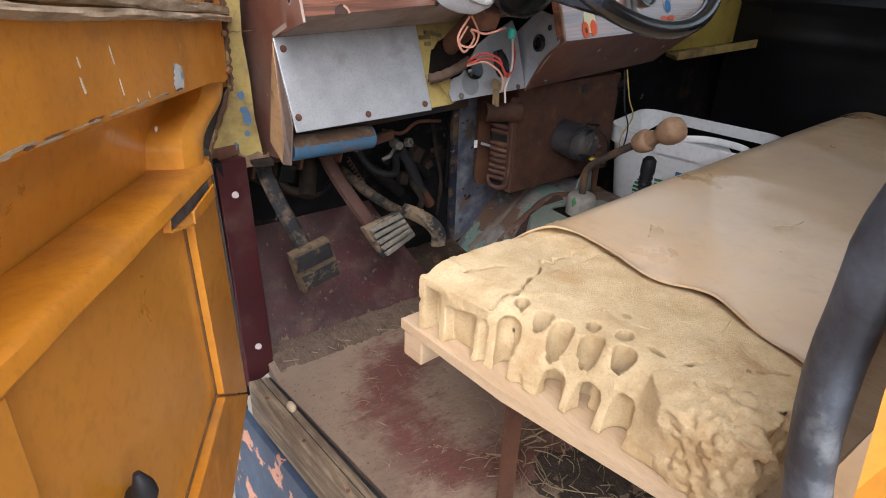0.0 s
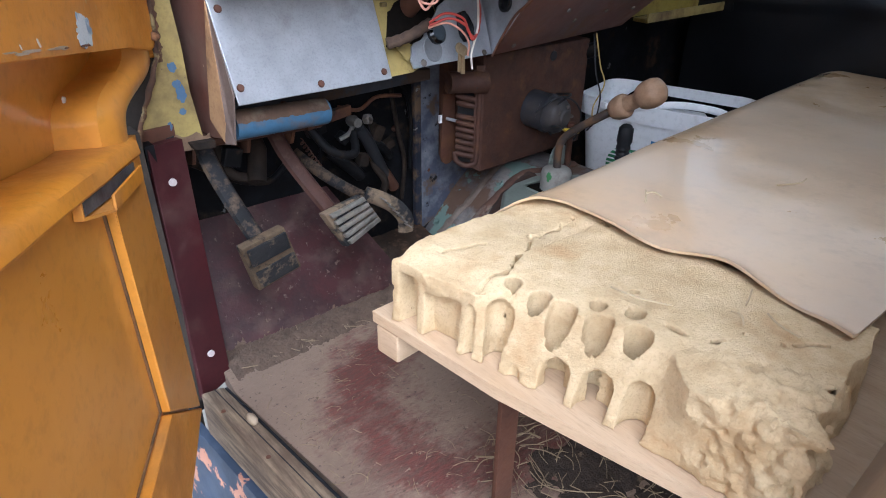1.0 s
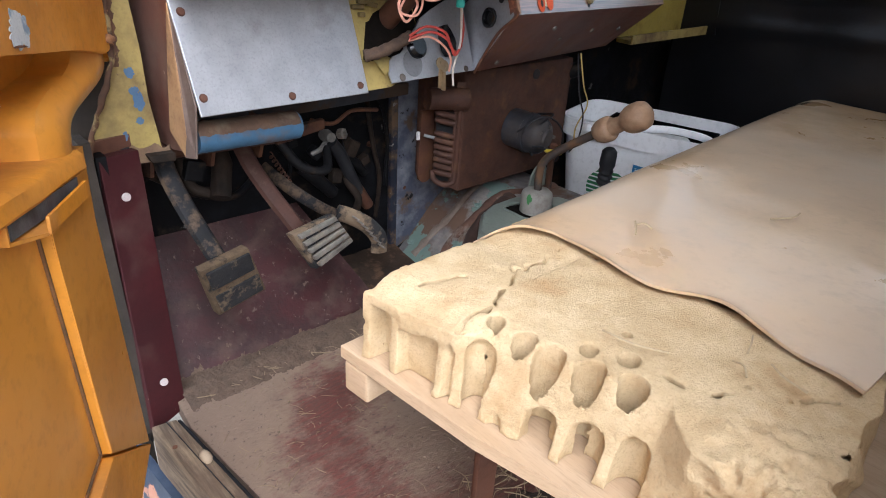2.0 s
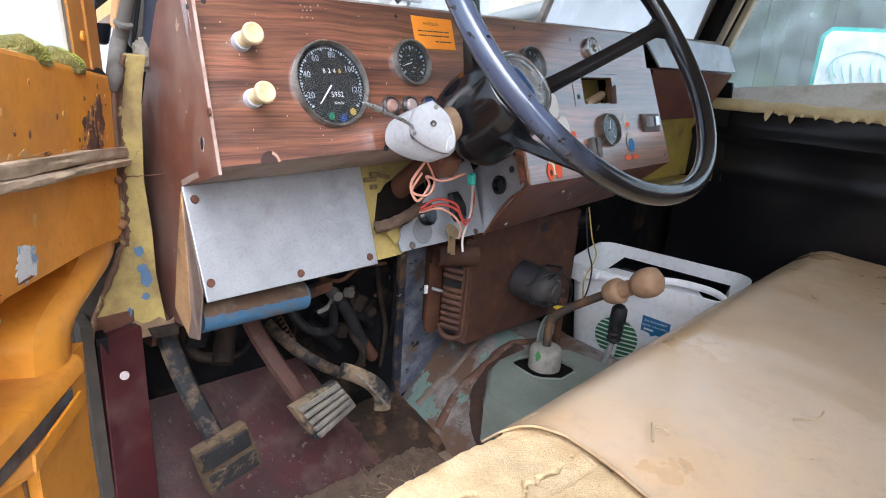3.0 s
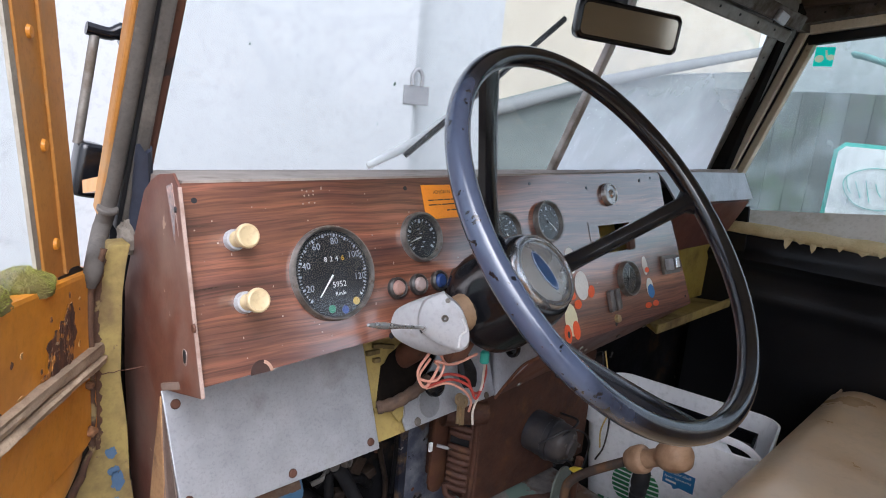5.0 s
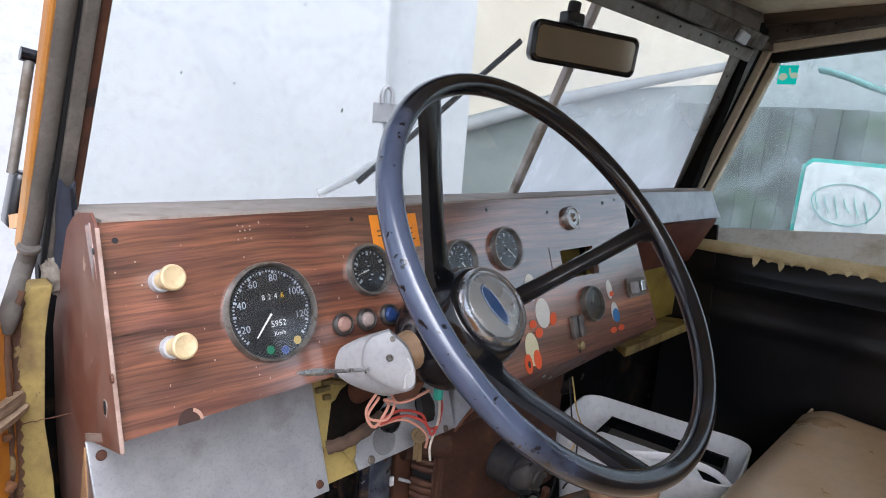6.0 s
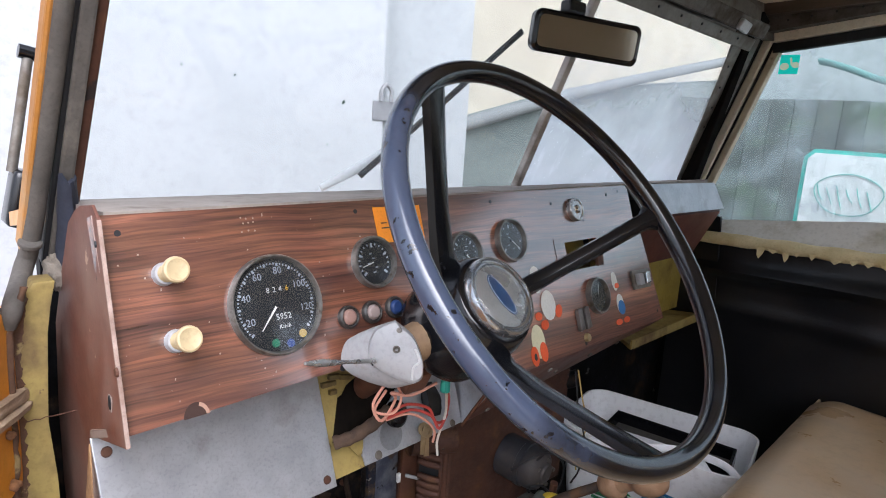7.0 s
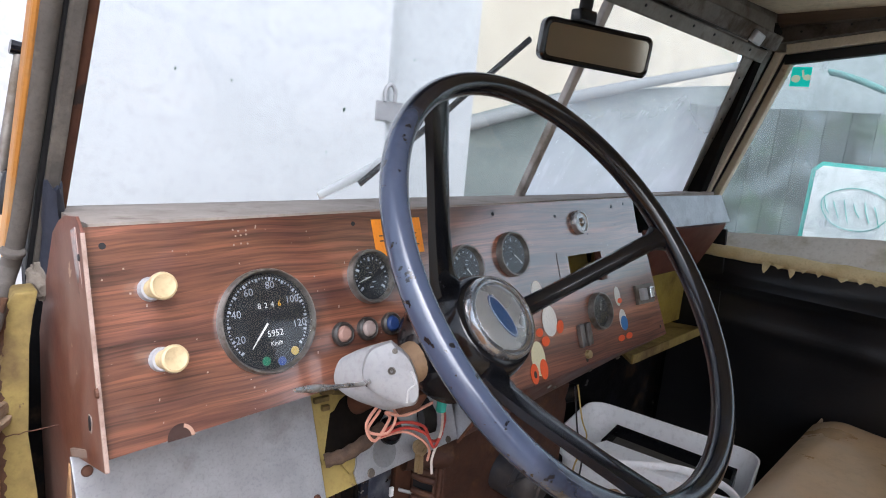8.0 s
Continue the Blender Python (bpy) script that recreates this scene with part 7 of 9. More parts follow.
part("body", lathe(B(), V(0.672, 1.05, 1.086), V(-0.1, -1, 0.1), [(0.009, 0), (0.011, 0.012), (0.008, 0.02), (0.008, 0.03), (0.0, 0.03)], 14), GRIMY_METAL, tap, "", True)
part("nut", lathe(B(), V(0.685, 1.022, 1.092), V(0.4, -1, 0.3), [(0.009, 0), (0.0095, 0.010), (0.005, 0.011), (0.004, 0.004), (0, 0.004)], 6), ALU, tap)
part("arm", tube(B(), smooth_path([(0.672, 1.04, 1.08), (0.655, 1.03, 1.07), (0.64, 1.035, 1.062)]), 0.004, 8), GRIMY_METAL, tap, "", True)
part("hose", tube(B(), smooth_path([(0.68, 1.04, 1.075), (0.70, 1.045, 1.05), (0.722, 1.05, 1.01), (0.748, 1.06, 0.965)]), 0.011, 12), RUBBER, tap, "", True)
part("hose_end", tube(B(), [(0.748, 1.060, 0.968), (0.774, 1.066, 0.930)], 0.011, 12), BROWN_RUST, tap, "", True)


def pedal(name, corners, arm, ribs, material, label, arm_mat):
    """A pad on four corners, with raised ribs, and a bent arm."""
    p = thing(name, sum((Vector(c) for c in corners), V(0, 0, 0)) / 4, label, "pedal")
    tl, tr, br, bl = [Vector(c) for c in corners]
    nrm = (tr - tl).cross(bl - tl).normalized()
    if nrm.y > 0:
        nrm = -nrm
    part("pad", prism(B(), [tl, tr, br, bl], nrm * -0.014, 0.003), material, p)
    for i in range(ribs):
        f = (i + 0.5) / ribs
        a, b = tl.lerp(bl, f), tr.lerp(br, f)
        a, b = a.lerp(b, 0.06), b.lerp(a, 0.06)
        h = (bl - tl) / ribs * (0.36 if ribs < 3 else 0.27)
        part("rib", prism(B(), [a - h, b - h, b + h, a + h], nrm * (0.0035 if ribs < 3 else 0.006), 0.0015), PEDAL_PANEL if ribs < 3 else PEDAL_RIB, p)
    pts = smooth_path(arm, 6)
    part("arm", tube(B(), pts, 0.0130, 8, flat=0.6, up=(1, 0, 0)), arm_mat, p, "", True)
    return p


PEDAL_BLACK = surface("dusty_black_rubber", (0.014, 0.015, 0.018), (0.03, 0.03, 0.03), rough=0.75, scale=18, bump=0.5, dirt=(0.17, 0.125, 0.082), dirt_at=(0.46, 0.56), dirt_scale=26, spec=0.2)
PEDAL_RIB = surface("dusty_worn_rubber", (0.20, 0.185, 0.16), (0.085, 0.077, 0.066), rough=0.75, scale=30, bump=0.3, dirt=(0.24, 0.19, 0.14), dirt_at=(0.5, 0.7), dirt_scale=30)
PEDAL_PANEL = surface("scuffed_black_rubber", (0.016, 0.016, 0.018), (0.032, 0.031, 0.031), rough=0.7, scale=24, bump=0.6, dirt=(0.13, 0.095, 0.062), dirt_at=(0.53, 0.60), dirt_scale=30, spec=0.2)
PEDAL_FRAME = surface("dirt_caked_rubber", (0.115, 0.082, 0.052), (0.07, 0.05, 0.033), rough=0.9, scale=40, bump=0.8, bump_scale=150, dirt=(0.024, 0.022, 0.020), dirt_at=(0.52, 0.60), dirt_scale=34, spec=0.1)
ARM_DARK = surface("dirty_black_arm", (0.009, 0.009, 0.010), (0.017, 0.017, 0.019), rough=0.65, scale=14, bump=0.3, dirt=(0.085, 0.06, 0.04), dirt_at=(0.48, 0.60), dirt_scale=48, spec=0.2)
pedal("clutch_pedal", [(0.380, 0.872, 1.002), (0.455, 0.892, 1.005), (0.482, 0.905, 0.925), (0.405, 0.892, 0.916)],
      [(0.424, 0.898, 0.975), (0.414, 0.915, 1.005), (0.402, 0.950, 1.050), (0.398, 0.990, 1.085), (0.400, 1.02, 1.11)], 2, PEDAL_FRAME, "dusty black clutch pedal with crumbling rubber pad", ARM_DARK)
pedal("brake_pedal", [(0.515, 0.882, 1.012), (0.603, 0.912, 1.010), (0.645, 0.925, 0.950), (0.555, 0.887, 0.942)],
      [(0.560, 0.925, 0.975), (0.548, 0.935, 1.000), (0.530, 0.965, 1.040), (0.518, 0.995, 1.075), (0.515, 1.02, 1.10)], 5, PEDAL_BLACK, "dusty ribbed brake pedal on a rusty arm", surface("rusty_arm", (0.062, 0.027, 0.019), (0.035, 0.017, 0.013), rough=0.6, scale=16, bump=0.3, dirt=(0.09, 0.06, 0.04), dirt_at=(0.55, 0.7), dirt_scale=40, spec=0.25))
gas = thing("accelerator_pedal", V(0.69, 0.94, 0.91), "curved rubber accelerator pedal on a bent lever", "pedal")
g = B()
tube(g, smooth_path([(0.668, 1.008, 0.962), (0.690, 0.998, 0.952), (0.718, 0.986, 0.932), (0.736, 0.980, 0.905), (0.737, 0.980, 0.878)], 5), 0.015, 12, flat=0.5, up=(0.6, -0.3, 0.7))
part("pad", g, PEDAL_BLACK, gas, "", True)
for k in range(7):
    part("rib", box(B(), V(0.690 + 0.007 * k, 0.985 - 0.003 * k, 0.955 - 0.0085 * k - 0.001 * k * k * 0.2), (0.004, 0.022, 0.003), Matrix.Rotation(0.7, 3, "Y")), PEDAL_RIB, gas)
part("lever", tube(B(), smooth_path([(0.672, 1.01, 0.955), (0.645, 1.01, 0.972), (0.610, 1.02, 1.00), (0.590, 1.045, 1.02), (0.580, 1.09, 1.035)]), 0.010, 8, flat=0.45, up=(0.5, -0.2, 0.8)), ARM_DARK, gas, "", True)
# cross shaft, springs, pipes and brackets behind the pedals
# grimy parts, their tones darkened for the shade under the dash
GRIME = surface("brown_grime", (0.030, 0.020, 0.014), (0.012, 0.009, 0.007), rough=0.8, scale=30, bump=0.5, bump_scale=120, spec=0.2)
SHADE_BLACK = surface("shade_black_oil", (0.0035, 0.0036, 0.0042), (0.009, 0.009, 0.010), rough=0.5, scale=30, bump=0.4, dirt=(0.04, 0.028, 0.019), dirt_at=(0.58, 0.70), dirt_scale=40, spec=0.2)
works = thing("pedal_linkage", V(0.5, 1.06, 1.10), "rusty pedal cross shaft with brackets, pipe and cylinder", "linkage")
part("cross_shaft", tube(B(), [V(0.37, 1.02, 1.115), V(0.60, 1.03, 1.105)], 0.013, 14), BROWN_RUST, works, "", True)
for x in (0.385, 0.47, 0.545):
    part("bracket", prism(B(), [V(x, 1.0, 1.14), V(x, 1.09, 1.14), V(x, 1.09, 1.06), V(x, 1.03, 1.075)], V(0.006, 0, 0), 0.001), RUST, works)
part("cylinder", tube(B(), [V(0.472, 1.01, 1.032), V(0.492, 1.04, 1.075), V(0.497, 1.05, 1.09)], [0.015, 0.015, 0.009], 14), GRIME, works, "dirty brown cylinder", True)
part("stay", prism(B(), [V(0.555, 0.985, 1.125), V(0.645, 1.0, 1.128), V(0.645, 1.0, 1.112), V(0.555, 0.985, 1.105)], V(0, 0.012, 0), 0.002), BROWN_RUST, works, "rusty flat bar")
part("lug", prism(B(), [V(0.368, 0.965, 1.128), V(0.402, 0.965, 1.127), V(0.402, 0.965, 1.116), V(0.372, 0.965, 1.118)], V(0, 0.015, 0), 0.002), GRIME, works)
for path, r in (([(0.62, 1.09, 1.14), (0.63, 1.085, 1.05), (0.625, 1.085, 0.99), (0.66, 1.085, 0.96)], 0.004), ([(0.70, 1.088, 1.17), (0.80, 1.085, 1.13), (0.83, 1.085, 1.06), (0.828, 1.085, 0.95)], 0.004), ([(0.40, 1.08, 1.06), (0.46, 1.075, 1.02), (0.52, 1.08, 1.0), (0.56, 1.085, 1.02)], 0.006)):
    part("pipe", tube(B(), smooth_path(path, 6), r, 8), DARK_STEEL, works, "", True)
part("spring", tube(B(), [V(0.600 + 0.004 * math.cos(i * 0.9), 1.04 + 0.0012 * i, 1.02 + 0.004 * math.sin(i * 0.9) + 0.0006 * i) for i in range(60)], 0.0012, 5), BROWN_RUST, works, "", True)
part("cross_bar", prism(B(), [V(0.40, 1.045, 1.150), V(0.86, 1.060, 1.150), V(0.86, 1.060, 1.128), V(0.40, 1.045, 1.122)], V(0, 0.025, 0), 0.003), surface("sooty_blue_bar", (0.020, 0.023, 0.030), (0.045, 0.05, 0.06), rough=0.5, scale=20, bump=0.4, dirt=(0.065, 0.042, 0.028), dirt_at=(0.48, 0.60), dirt_scale=22), works, "sooty cross bar under the dash")
for path, r, mt in (([(0.575, 1.02, 1.10), (0.60, 1.00, 1.06), (0.645, 1.00, 1.045), (0.665, 1.03, 1.07)], 0.0075, SHADE_BLACK), ([(0.700, 1.05, 1.07), (0.716, 1.055, 1.035), (0.745, 1.065, 1.02), (0.775, 1.08, 0.99)], 0.0085, SHADE_BLACK), ([(0.735, 1.075, 1.065), (0.720, 1.055, 1.00), (0.742, 1.05, 0.955), (0.735, 1.06, 0.915)], 0.007, GRIME), ([(0.785, 1.085, 1.12), (0.795, 1.08, 1.04), (0.812, 1.082, 0.97), (0.806, 1.085, 0.89)], 0.0045, GRIME), ([(0.43, 1.05, 1.10), (0.44, 1.03, 1.05), (0.475, 1.02, 1.035)], 0.008, GRIME), ([(0.655, 1.06, 1.11), (0.695, 1.055, 1.10), (0.735, 1.06, 1.115), (0.80, 1.075, 1.105)], 0.0035, RUST), ([(0.64, 1.075, 1.03), (0.675, 1.065, 0.995), (0.70, 1.07, 0.97)], 0.012, SHADE_BLACK)):
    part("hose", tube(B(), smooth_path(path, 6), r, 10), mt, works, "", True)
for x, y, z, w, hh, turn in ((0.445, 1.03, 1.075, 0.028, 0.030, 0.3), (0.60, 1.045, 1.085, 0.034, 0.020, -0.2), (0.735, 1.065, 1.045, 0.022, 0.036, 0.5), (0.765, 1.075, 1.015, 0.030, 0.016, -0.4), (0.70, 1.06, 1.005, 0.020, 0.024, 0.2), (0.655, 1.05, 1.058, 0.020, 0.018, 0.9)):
    part("clip", box(B(), V(x, y, z), (w, 0.018, hh), Matrix.Rotation(turn, 3, "Y"), 0.003), SHADE_BLACK if x < 0.7 else GRIME, works)
for x, z in ((0.80, 1.035), (0.745, 1.06), (0.655, 1.02), (0.775, 0.90), (0.885, 0.93)):
    part("bolt", lathe(B(), V(x, 1.099, z), V(0, -1, 0), [(0.006, 0), (0.005, 0.004), (0.003, 0.005), (0, 0.006)], 8), BROWN_RUST, works)

# ---- heater ----
HEATER_RUST = surface("scaly_heater_rust", (0.070, 0.029, 0.017), (0.036, 0.016, 0.011), rough=0.62, scale=24, bump=0.5, bump_scale=150, dirt=(0.105, 0.052, 0.026), dirt_at=(0.54, 0.70), dirt_scale=30, chips=(0.03, 0.02, 0.017), chip_scale=60, chip_at=(0.66, 0.69), spec=0.35)
heater = thing("heater", V(1.05, 1.0, 0.96), "rusty brown sheet-metal cab heater with black fan motor", "heater")
part("casing", box(B(), V(1.06, 1.03, 1.0715), (0.308, 0.125, 0.222), Matrix.Rotation(0.02, 3, "Z"), 0.004), HEATER_RUST, heater)
for i in range(10):
    z = 1.106 - i * 0.0122
    if i != 2:
        part("louvre", tube(B(), [(0.874, 0.998, z + 0.002), (0.880, 0.982, z + 0.001), (0.8925, 0.970, z - 0.002)], [0.0048, 0.0056, 0.0052], 10), HEATER_RUST, heater, "", True)
part("louvre_back", prism(B(), [V(0.886, 1.01, 1.115), V(0.905, 0.985, 1.115), V(0.905, 0.985, 0.975), V(0.886, 1.01, 0.975)], V(0.006, 0.006, 0)), RUBBER, heater, "dark inside of the louvres")
part("louvre_frame", tube(B(), smooth_path([(0.902, 0.967, 1.120), (0.901, 0.967, 1.05), (0.899, 0.967, 0.990), (0.892, 0.970, 0.978), (0.880, 0.980, 0.976), (0.872, 0.994, 0.984), (0.872, 1.0, 1.0)], 6), 0.0052, 10), HEATER_RUST, heater, "", True)
part("outlet", lathe(B(), V(0.845, 0.992, 1.138), V(0.95, -0.30, -0.06), [(0.0165, 0.002), (0.0195, 0.0), (0.0195, 0.052), (0.022, 0.056), (0.022, 0.075), (0.015, 0.075), (0.015, 0.004)], 24), HEATER_RUST, heater, "rusty hot-air outlet", True)
part("casing_edge", prism(B(), [V(0.896, 0.972, 1.165), V(0.908, 0.9625, 1.165), V(0.906, 0.9625, 0.962), V(0.890, 0.974, 0.972)], V(0.003, 0.003, 0), 0.001), HEATER_RUST, heater, "folded casing edge")
g = B()
prism(g, [V(0.860 + x, 1.028, z) for x, z in ((0.006, 1.106), (0.036, 1.103), (0.038, 0.985), (0.034, 0.972), (0.026, 0.965), (0.015, 0.965), (0.006, 0.972), (0.002, 0.985))], V(0, 0.006, 0), 0.001)
part("flap", g, BROWN_RUST, heater, "rusty air flap")
part("flap_lever", tube(B(), [(0.866, 1.02, 1.062), (0.880, 1.008, 1.058), (0.898, 0.985, 1.056)], 0.003, 8), PEWTER, heater)
part("white_tab", box(B(), V(0.852, 1.020, 1.063), (0.006, 0.004, 0.015)), WHITE_PLASTIC, heater)
mot = part("fan_motor", lathe(B(), V(1.048, 0.970, 1.064), V(0.17, -1, -0.08), [(0.037, 0), (0.037, 0.036), (0.0385, 0.037), (0.0385, 0.046), (0.036, 0.047), (0.0355, 0.064), (0.030, 0.074), (0.018, 0.079), (0.016, 0.083), (0.0, 0.084)], 30), surface("dusty_motor_enamel", (0.010, 0.011, 0.014), (0.030, 0.032, 0.038), rough=0.30, rough2=0.5, scale=18, bump=0.15, dirt=(0.080, 0.064, 0.054), dirt_at=(0.50, 0.70), dirt_scale=14, spec=0.4), heater, "dusty black fan motor", True)
for a in range(5):
    t = a * 1.25
    part("bolt", lathe(B(), V(1.060 + 0.022 * math.cos(t), 0.896, 1.058 + 0.022 * math.sin(t)), V(0, -1, 0), [(0.004, 0), (0.0035, 0.006), (0, 0.006)], 8), ALU, mot)
part("wire", tube(B(), smooth_path([(1.105, 0.955, 1.085), (1.088, 0.905, 1.098), (1.052, 0.895, 1.092), (1.026, 0.912, 1.06), (1.040, 0.905, 1.025)]), 0.0022, 6), RUBBER, heater, "", True)
part("wire", tube(B(), smooth_path([(1.18, 0.93, 1.20), (1.185, 0.915, 1.14), (1.20, 0.91, 1.10), (1.165, 0.905, 1.06), (1.17, 0.905, 1.02)]), 0.0015, 6), plain("yellow_wire", (0.50, 0.36, 0.12)), heater, "", True)
part("wire", tube(B(), smooth_path([(1.000, 0.915, 1.075), (1.030, 0.886, 1.105), (1.078, 0.884, 1.088), (1.110, 0.890, 1.050), (1.090, 0.888, 1.010), (1.045, 0.884, 1.045), (1.020, 0.890, 1.050)], 6), 0.0019, 6), RUBBER, heater, "", True)
part("wire", tube(B(), smooth_path([(1.172, 0.930, 1.20), (1.160, 0.905, 1.13), (1.170, 0.895, 1.085), (1.150, 0.885, 1.040), (1.120, 0.880, 1.025)], 6), 0.0016, 6), RUBBER, heater, "", True)
part("grommet", lathe(B(), V(1.10, 0.968, 1.16), V(0, -1, 0), [(0.010, 0), (0.009, 0.002), (0, 0.002)], 14), RUBBER, heater)
part("elbow", tube(B(), [(1.215, 0.985, 1.15), (1.235, 0.965, 1.16)], 0.016, 12), DARK_STEEL, heater, "", True)

# ---- gear levers ----
cover = thing("gearbox_cover", V(1.02, 0.78, 0.93), "grey-green enamelled gearbox cover on the tunnel", "cover")
HOLE = [(0.958, 0.885), (0.956, 0.838), (0.966, 0.822), (0.993, 0.802), (1.036, 0.806), (1.047, 0.820), (1.043, 0.868), (1.030, 0.886), (0.985, 0.897), (0.966, 0.896)]
RIM = [(0.912, 0.905), (0.850, 0.848), (0.836, 0.70), (0.845, 0.575), (0.98, 0.545), (1.12, 0.56), (1.128, 0.74), (1.10, 0.875), (1.02, 0.925), (0.955, 0.922)]
g = B()
loops = []
for shrink, z in ((1.0, 0.845), (1.0, 0.918), (0.985, 0.934), (0.955, 0.940)):
    loops.append([g.verts.new(V(0.98 + (x - 0.98) * shrink, 0.74 + (y - 0.74) * shrink, z)) for x, y in RIM])
for z in (0.940, 0.9405, 0.905):
    loops.append([g.verts.new(V(x, y, z)) for x, y in HOLE])
# the hole's corners follow the rim's, one to one
for a, b in zip(loops, loops[1:]):
    for k in range(10):
        g.faces.new((a[k], a[(k + 1) % 10], b[(k + 1) % 10], b[k]))
part("cover_body", g, GREEN_GREY, cover, "", True)
# black plate painted as the shade down the lever's opening
part("hole_floor", prism(B(), [V(x, y, 0.937) for x, y in HOLE], V(0, 0, -0.003)), GAP_BLACK, cover, "flat black plate for the shade round the lever")
part("lip", tube(B(), [V(x, y, 0.941) for x, y in HOLE], 0.0022, 6, closed=True), GREEN_GREY, cover, "", True)
SOCKET = surface("chipped_grey_socket", (0.27, 0.26, 0.235), (0.20, 0.19, 0.17), rough=0.55, scale=14, bump=0.15, dirt=(0.13, 0.10, 0.075), dirt_at=(0.55, 0.75), dirt_scale=30, chips=(0.035, 0.16, 0.045), chip_scale=13, chip_at=(0.545, 0.555))
gear = thing("gear_lever", V(1.055, 0.875, 0.96), "bent gear lever with a turned wooden knob", "gear lever")
part("boot", lathe(B(), V(1.008, 0.855, 0.908), V(0, 0, 1), [(0.030, 0), (0.0295, 0.060), (0.028, 0.066), (0.024, 0.070), (0.010, 0.072), (0, 0.072)], 22), SOCKET, gear, "grey metal socket with chipped green paint", True)
part("shaft", tube(B(), smooth_path([(1.008, 0.855, 0.975), (1.010, 0.858, 1.010), (1.013, 0.852, 1.036), (1.026, 0.826, 1.063), (1.047, 0.775, 1.102)], 6), 0.0075, 12), surface("oily_lever", (0.05, 0.034, 0.026), (0.022, 0.018, 0.016), rough=0.45, scale=20, bump=0.2, dirt=(0.11, 0.06, 0.03), dirt_at=(0.5, 0.62), dirt_scale=30), gear, "", True)
kb = V(1.049, 0.768, 1.106)
ka = (V(1.047, 0.701, 1.149) - kb).normalized()
part("knob", lathe(B(), kb - ka * 0.012, ka, [(0.010, 0.0), (0.0165, 0.004), (0.0205, 0.013), (0.0218, 0.024), (0.0215, 0.031), (0.0190, 0.0345), (0.0150, 0.0360), (0.0138, 0.042), (0.0132, 0.056), (0.0145, 0.062), (0.0190, 0.066), (0.0228, 0.074), (0.0246, 0.084), (0.0243, 0.095), (0.0215, 0.104), (0.0130, 0.1105), (0.0, 0.112)], 26), LIGHT_WOOD, gear, "turned wooden knob", True)
part("tag", lathe(B(), V(1.030, 0.850, 1.045), V(0.3, 0.1, 1), [(0.012, 0), (0.017, 0.003), (0.012, 0.007), (0, 0.009)], 14), plain("yellow_cap", (0.72, 0.52, 0.05), 0.4), gear, "yellow plastic cap", True)
thin = thing("selector_lever", V(1.06, 0.87, 0.95), "thin rusty selector lever beside the gear lever", "gear lever")
part("rod", tube(B(), smooth_path([(1.078, 0.885, 0.935), (1.075, 0.885, 0.985), (1.058, 0.872, 1.03), (1.055, 0.868, 1.055)], 5), 0.0065, 10), BROWN_RUST, thin, "", True)
part("disc", lathe(B(), V(1.10, 0.93, 0.945), V(0.25, -1, 0.1), [(0.042, 0), (0.042, 0.004), (0.0, 0.005)], 22), GREEN_GREY, thin, "rusty round plate")
lever2 = thing("transfer_lever", V(1.14, 0.83, 0.95), "black transfer lever with a ribbed rubber grip", "gear lever")
part("shaft", tube(B(), [(1.128, 0.812, 0.900), (1.122, 0.792, 0.992)], 0.0055, 10), PEWTER, lever2, "", True)
part("grip", lathe(B(), V(1.122, 0.792, 0.985), V(-0.12, -0.10, 0.95), [(0.010, 0), (0.014, 0.006), (0.011, 0.012), (0.014, 0.018), (0.0115, 0.024), (0.014, 0.030), (0.012, 0.036), (0.015, 0.044), (0.014, 0.070), (0.009, 0.076), (0, 0.077)], 16), RUBBER, lever2, "", True)

# ---- bucket ----
bucket = thing("bucket", V(1.33, 0.86, 0.80), "white square plastic bucket with print, lid leaning inside", "bucket")
BX, BY = V(0.25, -0.97, 0).normalized(), V(-0.97, -0.25, 0).normalized()   # along and across, towards the driver
BC = V(1.385, 0.868, 0.0)


def rrect(hx, hy, r, z, k=6):
    out = []
    for sx, sy, a0 in ((1, 1, 0), (-1, 1, 90), (-1, -1, 180), (1, -1, 270)):
        for i in range(k + 1):
            a = radians(a0 + 90 * i / k)
            out.append(BC + BX * (sx * (hx - r) + r * math.cos(a)) + BY * (sy * (hy - r) + r * math.sin(a)) + V(0, 0, z))
    return out


def loft(rings, caps=(True, False)):
    g = B()
    vs = [[g.verts.new(q) for q in ring] for ring in rings]
    k = len(vs[0])
    for a, b in zip(vs, vs[1:]):
        for j in range(k):
            g.faces.new((a[j], a[(j + 1) % k], b[(j + 1) % k], b[j]))
    if caps[0]:
        g.faces.new(vs[0][::-1])
    if caps[1]:
        g.faces.new(vs[-1])
    return g


